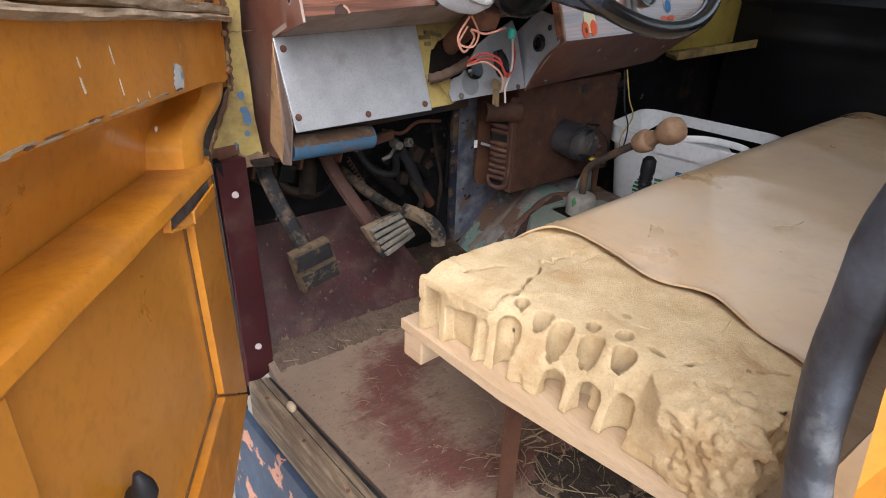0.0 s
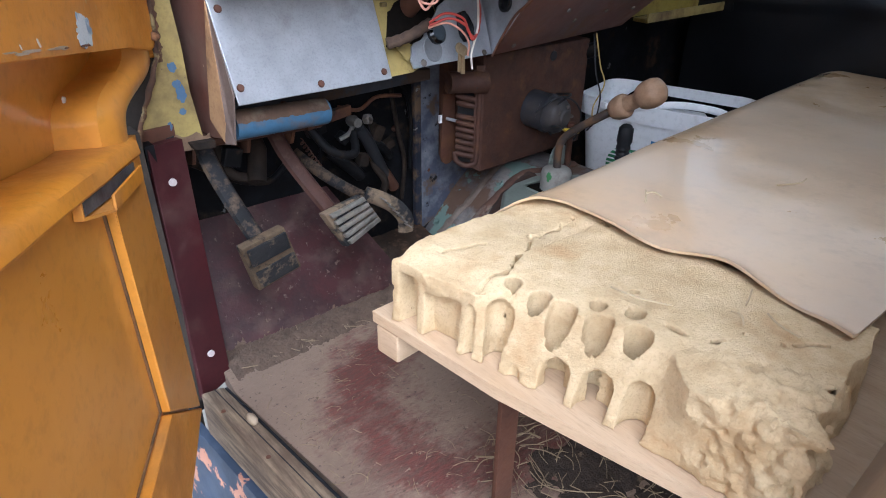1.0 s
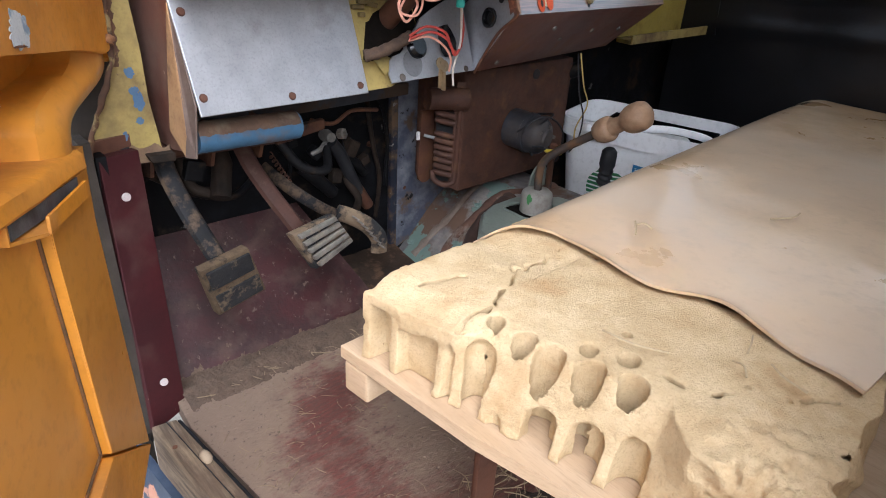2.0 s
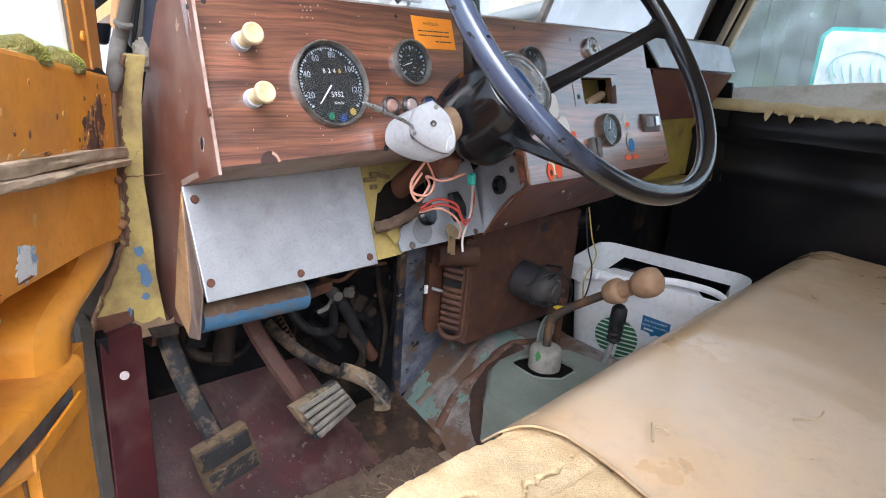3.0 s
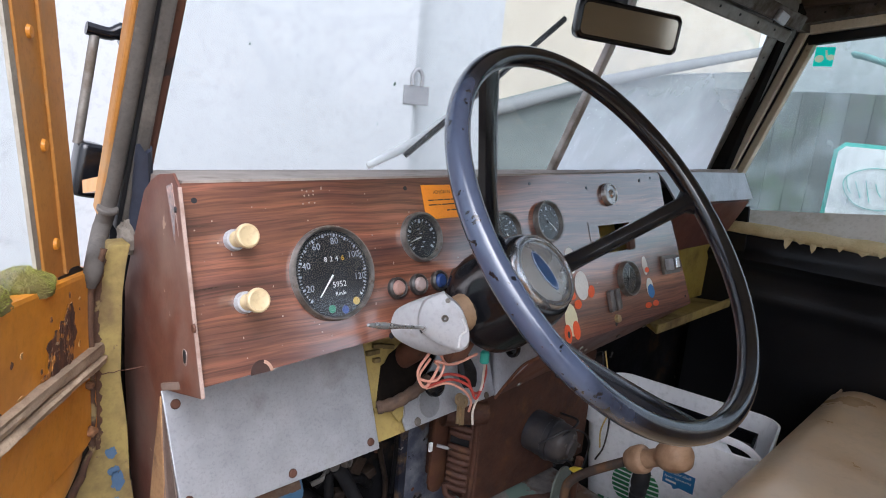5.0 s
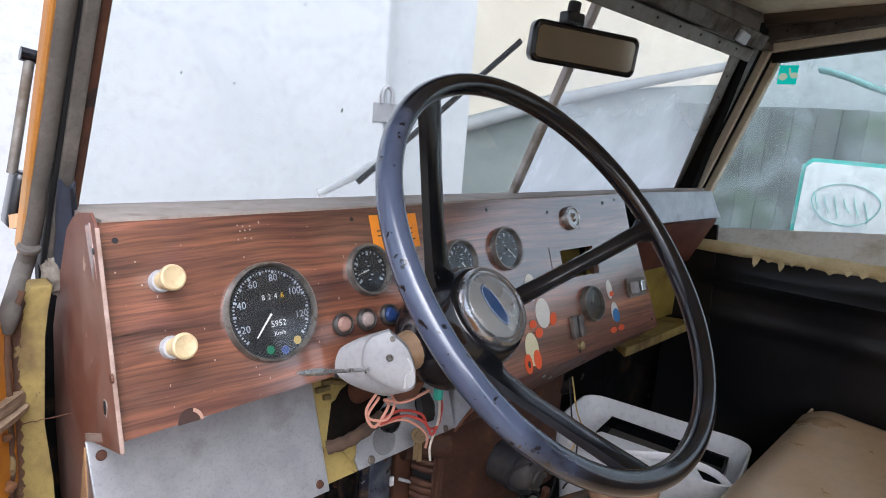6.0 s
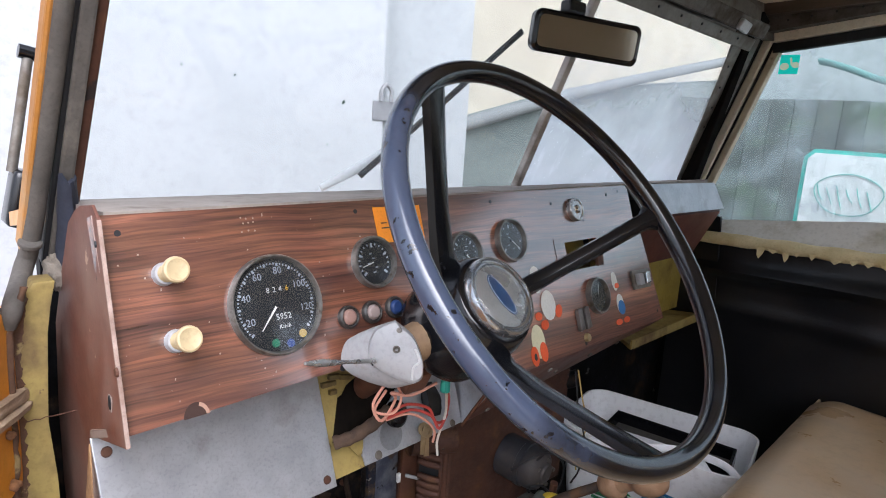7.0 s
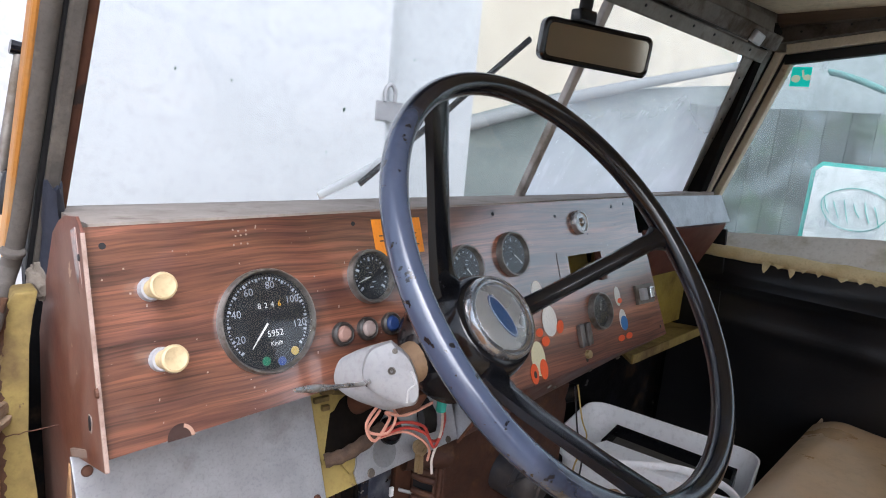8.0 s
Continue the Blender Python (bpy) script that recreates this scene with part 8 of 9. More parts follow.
part("pail", loft([rrect(0.140, 0.085, 0.035, 0.80), rrect(0.164, 0.100, 0.04, 1.012), rrect(0.172, 0.108, 0.042, 1.014), rrect(0.174, 0.110, 0.042, 1.053), rrect(0.170, 0.106, 0.04, 1.054), rrect(0.164, 0.100, 0.038, 1.025), rrect(0.133, 0.083, 0.03, 0.82), rrect(0.02, 0.02, 0.01, 0.82)], (True, True)), WHITE_PLASTIC, bucket, "", True)
g = B()
tube(g, smooth_path([BC + BX * -0.125 + BY * 0.116 + V(0, 0, 1.036), BC + BX * -0.06 + BY * 0.117 + V(0, 0, 1.042), BC + BX * 0.0 + BY * 0.106 + V(0, 0, 1.056), BC + BX * 0.05 + BY * 0.086 + V(0, 0, 1.062), BC + BX * 0.10 + BY * 0.076 + V(0, 0, 1.061), BC + BX * 0.14 + BY * 0.082 + V(0, 0, 1.058), BC + BX * 0.17 + BY * 0.10 + V(0, 0, 1.046)], 8), 0.0075, 10, flat=0.35, up=V(0, 0, 1))
part("handle", g, WHITE_PLASTIC, bucket, "white bail handle", True)

# ---- seat ----
SZ = 1.103
bench = thing("bench_seat", V(1.1, 0.4, 0.79), "wide bench seat, tan vinyl cover torn back over crumbling foam", "seat")
g = B()
prism(g, [V(0.420, 0.618, 1.005), V(0.66, 0.63, 1.005), V(1.68, 0.69, 1.005), V(1.72, 0.15, 1.005), V(0.50, 0.12, 1.005), V(0.437, 0.44, 1.005)], V(0, 0, 0.014), 0.001)
part("board", g, PLY, bench, "pale plywood seat board")
part("corner_block", box(B(), V(0.448, 0.598, 0.985), (0.05, 0.035, 0.036), Matrix.Rotation(0.1, 3, "Z"), 0.003), PLY, bench, "sawn pine block")
for x, y in ((0.475, 0.452), (1.60, 0.45), (0.56, 0.16), (1.62, 0.14)):
    g = B()
    prism(g, [V(x - 0.013, y, FLOOR_Z), V(x + 0.013, y, FLOOR_Z), V(x + 0.013, y, 1.004), V(x - 0.013, y, 1.004)], V(0, 0.004, 0))
    prism(g, [V(x + 0.009, y + 0.004, FLOOR_Z), V(x + 0.013, y + 0.004, FLOOR_Z), V(x + 0.013, y + 0.004, 1.004), V(x + 0.009, y + 0.004, 1.004)], V(0, 0.022, 0))
    part("leg", g, BROWN_RUST, bench, "rusty angle iron leg")


def lattice(p, cell, seed):
    """Smooth value noise on an array of points, from 0 to 1."""
    rng = np.random.default_rng(seed)
    tab = rng.random((64, 64, 64))
    q = p / cell
    f = np.floor(q).astype(int)
    t = q - f
    t = t * t * (3 - 2 * t)
    out = 0
    for dx in (0, 1):
        for dy in (0, 1):
            for dz in (0, 1):
                w = (t[..., 0] if dx else 1 - t[..., 0]) * (t[..., 1] if dy else 1 - t[..., 1]) * (t[..., 2] if dz else 1 - t[..., 2])
                out = out + w * tab[(f[..., 0] + dx) % 64, (f[..., 1] + dy) % 64, (f[..., 2] + dz) % 64]
    return out


def surface_net(field, origin, cell):
    """A quad mesh on the zero level of a field, inside negative."""
    s = field < 0
    nx, ny, nz = field.shape
    cells = np.zeros((nx - 1, ny - 1, nz - 1), int)
    for a in (0, 1):
        for b in (0, 1):
            for d in (0, 1):
                cells += s[a:nx - 1 + a, b:ny - 1 + b, d:nz - 1 + d]
    mixed = (cells > 0) & (cells < 8)
    ids = -np.ones(mixed.shape, int)
    idx = np.argwhere(mixed)
    ids[mixed] = np.arange(len(idx))
    acc, cnt = np.zeros((len(idx), 3)), np.zeros(len(idx))
    corners = [np.array(q) for q in ((0, 0, 0), (1, 0, 0), (0, 1, 0), (1, 1, 0), (0, 0, 1), (1, 0, 1), (0, 1, 1), (1, 1, 1))]
    for a in range(8):
        for b in range(a + 1, 8):
            if abs(corners[a] - corners[b]).sum() != 1:
                continue
            fa = field[tuple((idx + corners[a]).T)]
            fb = field[tuple((idx + corners[b]).T)]
            x = (fa < 0) != (fb < 0)
            t = np.where(x, fa / np.where(fa == fb, 1, fa - fb), 0)
            acc += np.where(x[:, None], corners[a] + (corners[b] - corners[a]) * t[:, None], 0)
            cnt += x
    verts = np.array(origin) + (idx + acc / cnt[:, None]) * cell
    quads = []
    for ax_ in range(3):
        lo = [slice(None)] * 3
        hi = [slice(None)] * 3
        lo[ax_], hi[ax_] = slice(0, -1), slice(1, None)
        cross = np.argwhere(s[tuple(lo)] != s[tuple(hi)])
        o1, o2 = [k for k in range(3) if k != ax_]
        for q in cross:
            if q[o1] == 0 or q[o2] == 0 or q[o1] >= mixed.shape[o1] or q[o2] >= mixed.shape[o2] or q[ax_] >= mixed.shape[ax_]:
                continue
            r = []
            for d1, d2 in ((0, 0), (1, 0), (1, 1), (0, 1)):
                w = list(q)
                w[o1] -= d1
                w[o2] -= d2
                r.append(ids[tuple(w)])
            if min(r) >= 0:
                quads.append(r)
    return verts, quads


def foam_mesh():
    """A worn latex cushion: a block with a torn side, core holes from below, cracks and crumbs."""
    cell = 0.0021
    org = np.array([0.405, 0.150, 1.010])
    n = (135, 220, 54)
    g = np.stack(np.meshgrid(*[np.arange(k) for k in n], indexing="ij"), -1) * cell + org
    x, y, z = g[..., 0], g[..., 1], g[..., 2]
    n1, n2, n3 = lattice(g, 0.030, 1) - 0.5, lattice(g, 0.010, 2) - 0.5, lattice(g, 0.0048, 3) - 0.5
    e = x - (0.432 + 0.075 * (0.588 - y) / 0.40)                     # inwards from the torn side
    up = np.clip((z - 1.02) / 0.075, 0, 1)
    mid = np.clip((0.485 - y) / 0.02, 0, 1) * np.clip((y - 0.285) / 0.03, 0, 1)
    rear = np.clip((0.285 - y) / 0.03, 0, 1)
    side = (-0.006 + 0.004 * up) * (1 - mid) * (1 - rear) + mid * (-0.004 + 0.030 * up ** 1.3) + rear * (-0.012 + 0.014 * up ** 2)
    top = 1.1035 - 0.010 * np.exp(-((e / 0.022) ** 2)) - 0.004 * mid * np.exp(-((e / 0.05) ** 2))
    top = top - 0.006 * np.exp(-(((x - 0.60) / 0.03) ** 2)) * (y > 0.5)
    f = np.maximum.reduce([z - top, (side - e) * 0.9, y - (0.590 + 0.05 * (x - 0.43) + 0.006 * n1), 0.196 + 0.14 * (x - 0.5) + 0.010 * n1 - y, 1.0195 - z, x - 0.672])
    flat_top = np.clip((z - 1.085) / 0.008, 0, 1) * np.clip((e - 0.03) / 0.03, 0, 1)
    rough_rear = rear * np.clip((0.07 - e) / 0.03, 0, 1)
    f = f + (0.0034 - 0.0012 * flat_top + 0.0042 * rough_rear) * n1 * (z > 1.03) + (0.0020 - 0.0012 * flat_top + 0.0060 * rough_rear) * n2 + (0.0012 - 0.0006 * flat_top + 0.0050 * rough_rear) * n3
    holes = [  # x, y, half widths, top
        (0.487, 0.473, 0.0085, 0.0080, 1.2), (0.464, 0.466, 0.0140, 0.0135, 1.090), (0.490, 0.441, 0.0095, 0.0115, 1.2), (0.489, 0.413, 0.0135, 0.0135, 1.2),
        (0.518, 0.396, 0.0080, 0.0075, 1.2), (0.559, 0.387, 0.0045, 0.0045, 1.2), (0.531, 0.366, 0.0100, 0.0085, 1.2), (0.499, 0.380, 0.0130, 0.0125, 1.2),
        (0.510, 0.347, 0.0115, 0.0120, 1.2), (0.537, 0.330, 0.0030, 0.0100, 1.2), (0.4690, 0.399, 0.0170, 0.0140, 1.058), (0.477, 0.361, 0.0190, 0.0150, 1.064),
        (0.487, 0.325, 0.0180, 0.0125, 1.070), (0.450, 0.437, 0.0120, 0.0090, 1.040), (0.446, 0.490, 0.0100, 0.0050, 1.082)]
    for hx_, hy_, rx, ry, zt in holes:
        r = np.sqrt(((x - hx_ + 0.004 * n1) / rx) ** 2 + ((y - hy_ + 0.004 * n1) / ry) ** 2 + (np.clip(z - (zt - 0.014), 0, None) / 0.014) ** 2)
        d = (r - 1) * min(rx, ry)
        f = np.maximum(f, -d)
    # square bites out of the front end
    for y0, y1, deep, zt in ((0.556, 0.581, 0.017, 1.083), (0.503, 0.546, 0.009, 1.073)):
        bite = np.maximum.reduce([np.abs(y - (y0 + y1) / 2 + 0.003 * n1) - (y1 - y0) / 2, e - deep - 0.003 * n1, z - zt - 0.010 * n1])
        f = np.maximum(f, -bite)
    # cracks on the top
    for ax0, ay0, bx0, by0 in ((0.640, 0.522, 0.575, 0.525), (0.575, 0.525, 0.500, 0.490), (0.500, 0.490, 0.455, 0.487), (0.640, 0.470, 0.655, 0.50), (0.585, 0.262, 0.612, 0.235), (0.550, 0.300, 0.572, 0.288), (0.56, 0.215, 0.60, 0.205), (0.515, 0.545, 0.47, 0.56)):
        dx, dy = bx0 - ax0, by0 - ay0
        t = np.clip(((x - ax0) * dx + (y - ay0) * dy) / (dx * dx + dy * dy), 0, 1)
        dist = np.hypot(x - ax0 - t * dx + 0.012 * n1, y - ay0 - t * dy + 0.012 * n2)
        f = np.maximum(f, 0.0024 - dist - np.clip(1.093 - z, 0, 1) * 0.5)
    pad = 1.0
    f[0], f[-1], f[:, 0], f[:, -1], f[:, :, 0], f[:, :, -1] = pad, pad, pad, pad, pad, pad
    return surface_net(f, org, cell)


vs, qs = foam_mesh()
me = bpy.data.meshes.new("foam")
me.from_pydata([tuple(v) for v in vs], [], qs)
g = B()
g.from_mesh(me)
bpy.data.meshes.remove(me)
part("foam", g, FOAM, bench, "crumbling cream latex foam with core holes", True)
g = B()


def cover_edge(b):
    """Where the vinyl's torn edge lies, from front to rear."""
    return (0.594 + 0.046 * min(1.0, b / 0.16) ** 0.6 + 0.008 * math.sin(b * 9.5) + 0.018 * math.exp(-((b - 0.63) / 0.12) ** 2) - 0.040 * max(0.0, b - 0.66))


def vinyl(a, b):
    x0 = cover_edge(b)
    x = x0 + (1.75 - x0) * a ** 1.25
    yf = 0.600 + 0.076 * (x - 0.6)
    yr = 0.226 - 0.02 * a
    y = yf + (yr - yf) * b
    z = SZ + 0.009 + 0.0028 * wob((x * 5, y * 6, 2)) + 0.0012 * wob((x * 14, y * 11, 5)) + 0.004 * math.sin(a * 3.1)
    z += 0.006 * math.exp(-a * 60) * (0.5 + wob((0, y * 16, 0)))
    if b < 0.10:
        k = 1 - b / 0.10
        z -= 0.026 * k * k
        y += 0.012 * k
    if a > 0.95:
        z -= 0.03 * ((a - 0.95) / 0.05) ** 2
    return V(x, y, z)


sheet(g, vinyl, 130, 70, V(0, 0, -0.003))
part("vinyl_cover", g, LEATHER, bench, "tan vinyl cover with straw and scuffs", True)
g = B()
sheet(g, lambda a, b: V(0.62 + 1.14 * a, 0.612 + 0.072 * 1.14 * a - 0.004 * math.sin(b * 3), 1.085 - 0.09 * b), 30, 6, V(0, 0.004, 0))
part("front_skirt", g, LEATHER, bench, "", True)
back = thing("seat_backrest", V(1.1, 0.1, 1.0), "tan vinyl seat backrest behind the bench", "seat back")
g = B()
sheet(g, lambda a, b: V(0.462 + 1.26 * a + 0.02 * b, 0.185 + 0.03 * a - 0.11 * b - 0.010 * math.cos(b * 3.1), 1.025 + 0.34 * b), 30, 16, V(0.0, -0.08, 0.02))
part("cushion", g, LEATHER, back, "", True)

# ---- mirror, wipers, stickers ----
mirror = thing("rear_view_mirror", V(1.12, 0.95, 1.76), "black framed rear-view mirror hanging over the windscreen", "mirror")
m0, m1 = V(0.943, 0.906, 1.7475), V(1.098, 0.841, 1.739)
mx = (m1 - m0).normalized()
mz = V(0, 0, 1)
my = mx.cross(mz).normalized()
if my.y > 0:
    my = -my
my = (my - V(0, 0, 0.055)).normalized()
mz = my.cross(mx).normalized()
if mz.z < 0:
    mz = -mz
mc = (m0 + m1) / 2


def mrect(hx, hz, r, d, k=5):
    out = []
    for sx, sz, a0 in ((1, 1, 0), (-1, 1, 90), (-1, -1, 180), (1, -1, 270)):
        for i in range(k + 1):
            a = radians(a0 + 90 * i / k)
            out.append(mc + mx * (sx * (hx - r) + r * math.cos(a)) + mz * (sz * (hz - r) + r * math.sin(a)) + my * d)
    return out


hl = (m1 - m0).length / 2
part("shell", loft([mrect(hl - 0.006, 0.020, 0.011, -0.016), mrect(hl, 0.0267, 0.011, -0.005), mrect(hl, 0.0276, 0.011, 0.006), mrect(hl - 0.003, 0.0248, 0.009, 0.009), mrect(hl - 0.0065, 0.0212, 0.007, 0.007)], (True, True)), BLACK_PLASTIC, mirror, "", True)
MIRROR = bpy.data.materials.new("mirror_silver")
MIRROR.use_nodes = True
MIRROR.node_tree.nodes["Principled BSDF"].inputs["Metallic"].default_value = 1.0
MIRROR.node_tree.nodes["Principled BSDF"].inputs["Roughness"].default_value = 0.1
MIRROR.node_tree.nodes["Principled BSDF"].inputs["Base Color"].default_value = (0.44, 0.415, 0.36, 1)
part("mirror_glass", loft([mrect(hl - 0.007, 0.0207, 0.0075, 0.0072), mrect(hl - 0.007, 0.0207, 0.0075, 0.0078)], (True, True)), MIRROR, mirror, "slightly yellowed mirror glass")
part("stem", tube(B(), [mc + mx * -0.02 + mz * 0.022 - my * 0.014, mc + mx * -0.015 + mz * 0.06 - my * 0.02], 0.009, 12), RUBBER, mirror, "", True)
part("knuckle", box(B(), mc + mx * -0.02 + mz * 0.037 - my * 0.012, (0.034, 0.02, 0.018), None, 0.004), BLACK_PLASTIC, mirror)

wiper = thing("windscreen_wiper", wsp(0.70, 1.52, 0.02), "windscreen wiper resting on the glass", "wiper")
part("arm", tube(B(), [wsp(0.715, 1.514, 0.022), wsp(0.80, 1.555, 0.026), wsp(0.87, 1.628, 0.022)], [0.005, 0.008, 0.004], 10, flat=0.35, up=(0.3, 0, 1)), WHITE_PLASTIC, wiper, "pale grey metal arm", True)
part("blade", tube(B(), [wsp(0.765, 1.535, 0.012), wsp(0.87, 1.64, 0.012), wsp(0.972, 1.745, 0.012)], 0.0065, 8, flat=0.6), RUBBER, wiper, "", True)

note = thing("window_sticker", V(1.797, 0.89, 1.786), "small green and white sticker on the side window", "sticker")


def daylight_film(name, tone):
    """A thin printed film that lets daylight through."""
    m = plain(name, tone, 0.4)
    lt = m.node_tree
    thru, both = lt.nodes.new("ShaderNodeBsdfTranslucent"), lt.nodes.new("ShaderNodeMixShader")
    thru.inputs["Color"].default_value = (*tone, 1)
    both.inputs[0].default_value = 0.7
    lt.links.new(lt.nodes["Principled BSDF"].outputs[0], both.inputs[1])
    lt.links.new(thru.outputs[0], both.inputs[2])
    lt.links.new(both.outputs[0], lt.nodes["Material Output"].inputs["Surface"])
    return m


GREEN_LABEL, PALE_LABEL = daylight_film("green_label", (0.03, 0.90, 0.70)), daylight_film("pale_label", (0.86, 0.90, 0.62))
LY0, LY1, LZ0, LZ1 = 0.871, 0.911, 1.767, 1.808


def in_mark(y, z):
    """Inside the two pale figures of the window label."""
    a, b = (LY1 - y) / (LY1 - LY0), (z - LZ0) / (LZ1 - LZ0)
    disc = ((a - 0.27) / 0.23) ** 2 + ((b - 0.40) / 0.19) ** 2 < 1
    stem = 0.48 < b < 0.86 and abs(a - (0.54 + 0.10 * (0.86 - b) / 0.38)) < 0.05 + 0.03 * (0.86 - b)
    leaf = ((a - 0.84) / 0.22) ** 2 + ((b - 0.47) / 0.15) ** 2 < 1
    return disc or stem or leaf


for name, mt, inside in (("label", GREEN_LABEL, False), ("white_mark", PALE_LABEL, True)):
    g = B()
    n_cell = 48
    grid = [[g.verts.new(V(1.7965, LY1 - (LY1 - LY0) * i / n_cell, LZ0 + (LZ1 - LZ0) * k / n_cell)) for k in range(n_cell + 1)] for i in range(n_cell + 1)]
    for i in range(n_cell):
        for k in range(n_cell):
            if in_mark(LY1 - (LY1 - LY0) * (i + 0.5) / n_cell, LZ0 + (LZ1 - LZ0) * (k + 0.5) / n_cell) == inside:
                g.faces.new((grid[i][k], grid[i + 1][k], grid[i + 1][k + 1], grid[i][k + 1]))
    bmesh.ops.delete(g, geom=[v for v in g.verts if not v.link_faces], context="VERTS")
    part(name, g, mt, note).visible_shadow = False

# ---- bucket: print and what is in it ----
def bk(a, z, o=0.0):
    """A point of the bucket's printed side."""
    hy_ = 0.085 + (z - 0.80) / 0.22 * 0.015
    return BC + BX * a + BY * (hy_ + o) + V(0, 0, z)


BUP = (bk(0, 1.0) - bk(0, 0.9)).normalized()
PRINT_GREEN = plain("print_green", (0.03, 0.20, 0.08), 0.4)
PRINT_BLUE = plain("print_blue", (0.02, 0.16, 0.36), 0.4)
g = B()
for k in range(9):                                # round mark made of slanting stripes
    w0 = -0.046 + 0.0102 * k
    w1 = w0 + 0.0066
    for s0, s1 in ((-1, -0.25), (0.12, 1)):
        l0, l1 = math.sqrt(max(0, 0.047 ** 2 - w0 ** 2)), math.sqrt(max(0, 0.047 ** 2 - w1 ** 2))
        prism(g, [bk(-0.041 + s0 * l0, 0.908 + w0 - 0.02 * s0 * l0, 0.0012), bk(-0.041 + s1 * l0, 0.908 + w0 + 0.3 * (s1 * l0) * 0.2, 0.0012), bk(-0.041 + s1 * l1, 0.908 + w1 + 0.06 * s1 * l1, 0.0012), bk(-0.041 + s0 * l1, 0.908 + w1 - 0.02 * s0 * l1, 0.0012)], BY * 0.0004)
part("printed_mark", g, PRINT_GREEN, bucket, "round green printed mark", False, "", "", "stuff")
blue = part("printed_label", prism(B(), [bk(0.008, 0.980, 0.0012), bk(0.066, 0.976, 0.0012), bk(0.066, 0.940, 0.0012), bk(0.040, 0.942, 0.0012), bk(0.030, 0.936, 0.0012), bk(0.026, 0.943, 0.0012), bk(0.008, 0.945, 0.0012)], BY * 0.0004), PRINT_BLUE, bucket, "blue label with white print")
lettering("S\u00e9rblanda\u00f0", bk(0.036, 0.970, 0.0022), BX, BUP, 0.0058, INK_WHITE, blue, width=0.046)
lettering("fyrir \u00edslenska", bk(0.036, 0.960, 0.0022), BX, BUP, 0.0056, INK_WHITE, blue, width=0.050)
part("print_line", prism(B(), [bk(0.014, 0.953, 0.0018), bk(0.034, 0.952, 0.0018), bk(0.034, 0.948, 0.0018), bk(0.014, 0.949, 0.0018)], BY * 0.0003), INK_WHITE, blue)
for k in range(7):                                # name under the mark, as plain bars
    a0 = -0.112 + 0.0205 * k
    part("print_bar", prism(B(), [bk(a0, 0.858, 0.0012), bk(a0 + 0.013, 0.858, 0.0012), bk(a0 + 0.013, 0.836, 0.0012), bk(a0, 0.836, 0.0012)], BY * 0.0004), PRINT_GREEN, bucket)
crate = thing("black_tray", V(1.39, 0.86, 1.0), "black plastic tray frame lying in the bucket", "tray")
T0, T1, T2, T3 = V(1.402, 0.968, 1.022), V(1.440, 0.735, 1.026), V(1.385, 0.72, 1.018), V(1.325, 0.955, 1.015)
for a, b in ((T0, T1), (T1, T2), (T2, T3), (T3, T0)):
    d = (b - a).normalized()
    part("side", prism(B(), [a, b, b + V(0, 0, 0.024), a + V(0, 0, 0.024)], d.cross(V(0, 0, 1)) * 0.006, 0.001), BLACK_PLASTIC, crate)
k = 0
while k < 22:
    q = T0.lerp(T1, (k + 0.5) / 22)
    part("tooth", box(B(), q + V(-0.006, 0, 0.020), (0.008, 0.004, 0.008)), BLACK_PLASTIC, crate)
    k += 1
part("tray_floor", prism(B(), [T0, T1, T2, T3], V(0, 0, -0.004)), surface("dusty_tray", (0.09, 0.085, 0.075), (0.05, 0.048, 0.045), rough=0.8, scale=20, bump=0.3), crate)
lid = part("lid", prism(B(), [BC + BX * -0.13 + BY * 0.09 + V(0, 0, 1.030), BC + BX * -0.09 + BY * 0.03 + V(0, 0, 1.040), BC + BX * 0.09 + BY * 0.035 + V(0, 0, 1.042), BC + BX * 0.135 + BY * 0.095 + V(0, 0, 1.030)], V(0, 0, -0.004), 0.001), WHITE_PLASTIC, bucket, "white plastic lid lying in the bucket")
part("tab", box(B(), bk(-0.115, 1.045, 0.012), (0.012, 0.05, 0.014), Matrix.Rotation(-0.15, 3, "Z"), 0.002), WHITE_PLASTIC, lid)

# ---- straw and dirt ----
STRAW_PALE = surface("bleached_straw", (0.50, 0.40, 0.25), (0.38, 0.29, 0.17), rough=0.8, scale=40, bump=0.1)
STRAW = surface("dry_straw", (0.27, 0.205, 0.12), (0.15, 0.11, 0.065), rough=0.8, scale=40, bump=0.1)


def blade(g, x, y, z, length, ang, lift, r):
    c, s = math.cos(ang), math.sin(ang)
    bend = (noise.random() - 0.5) * length * 0.4
    pts = [V(x - c * length / 2, y - s * length / 2, z), V(x - s * bend, y + c * bend, z + lift), V(x + c * length / 2, y + s * length / 2, z + lift * 0.3)]
    tube(g, smooth_path(pts, 3), r, 5)


g = B()
for k in range(600):
    if k < 300:
        x, y = 0.50 + 0.30 * noise.random(), 0.30 + 0.26 * noise.random()
    elif k < 430:
        x, y = 0.36 + 0.44 * noise.random(), 0.90 + 0.06 * noise.random()
    else:
        x, y = 0.36 + 0.34 * noise.random(), 0.50 + 0.42 * noise.random()
    small = k >= 430
    blade(g, x, y, FLOOR_Z + (0.010 if k < 300 else 0.002), (0.006 + 0.022 * noise.random() ** 2) if small else (0.015 + 0.05 * noise.random() ** 2), 6.28 * noise.random(), 0.003 * noise.random(), (0.00025 + 0.0002 * noise.random()) if small else (0.0004 + 0.0004 * noise.random()))
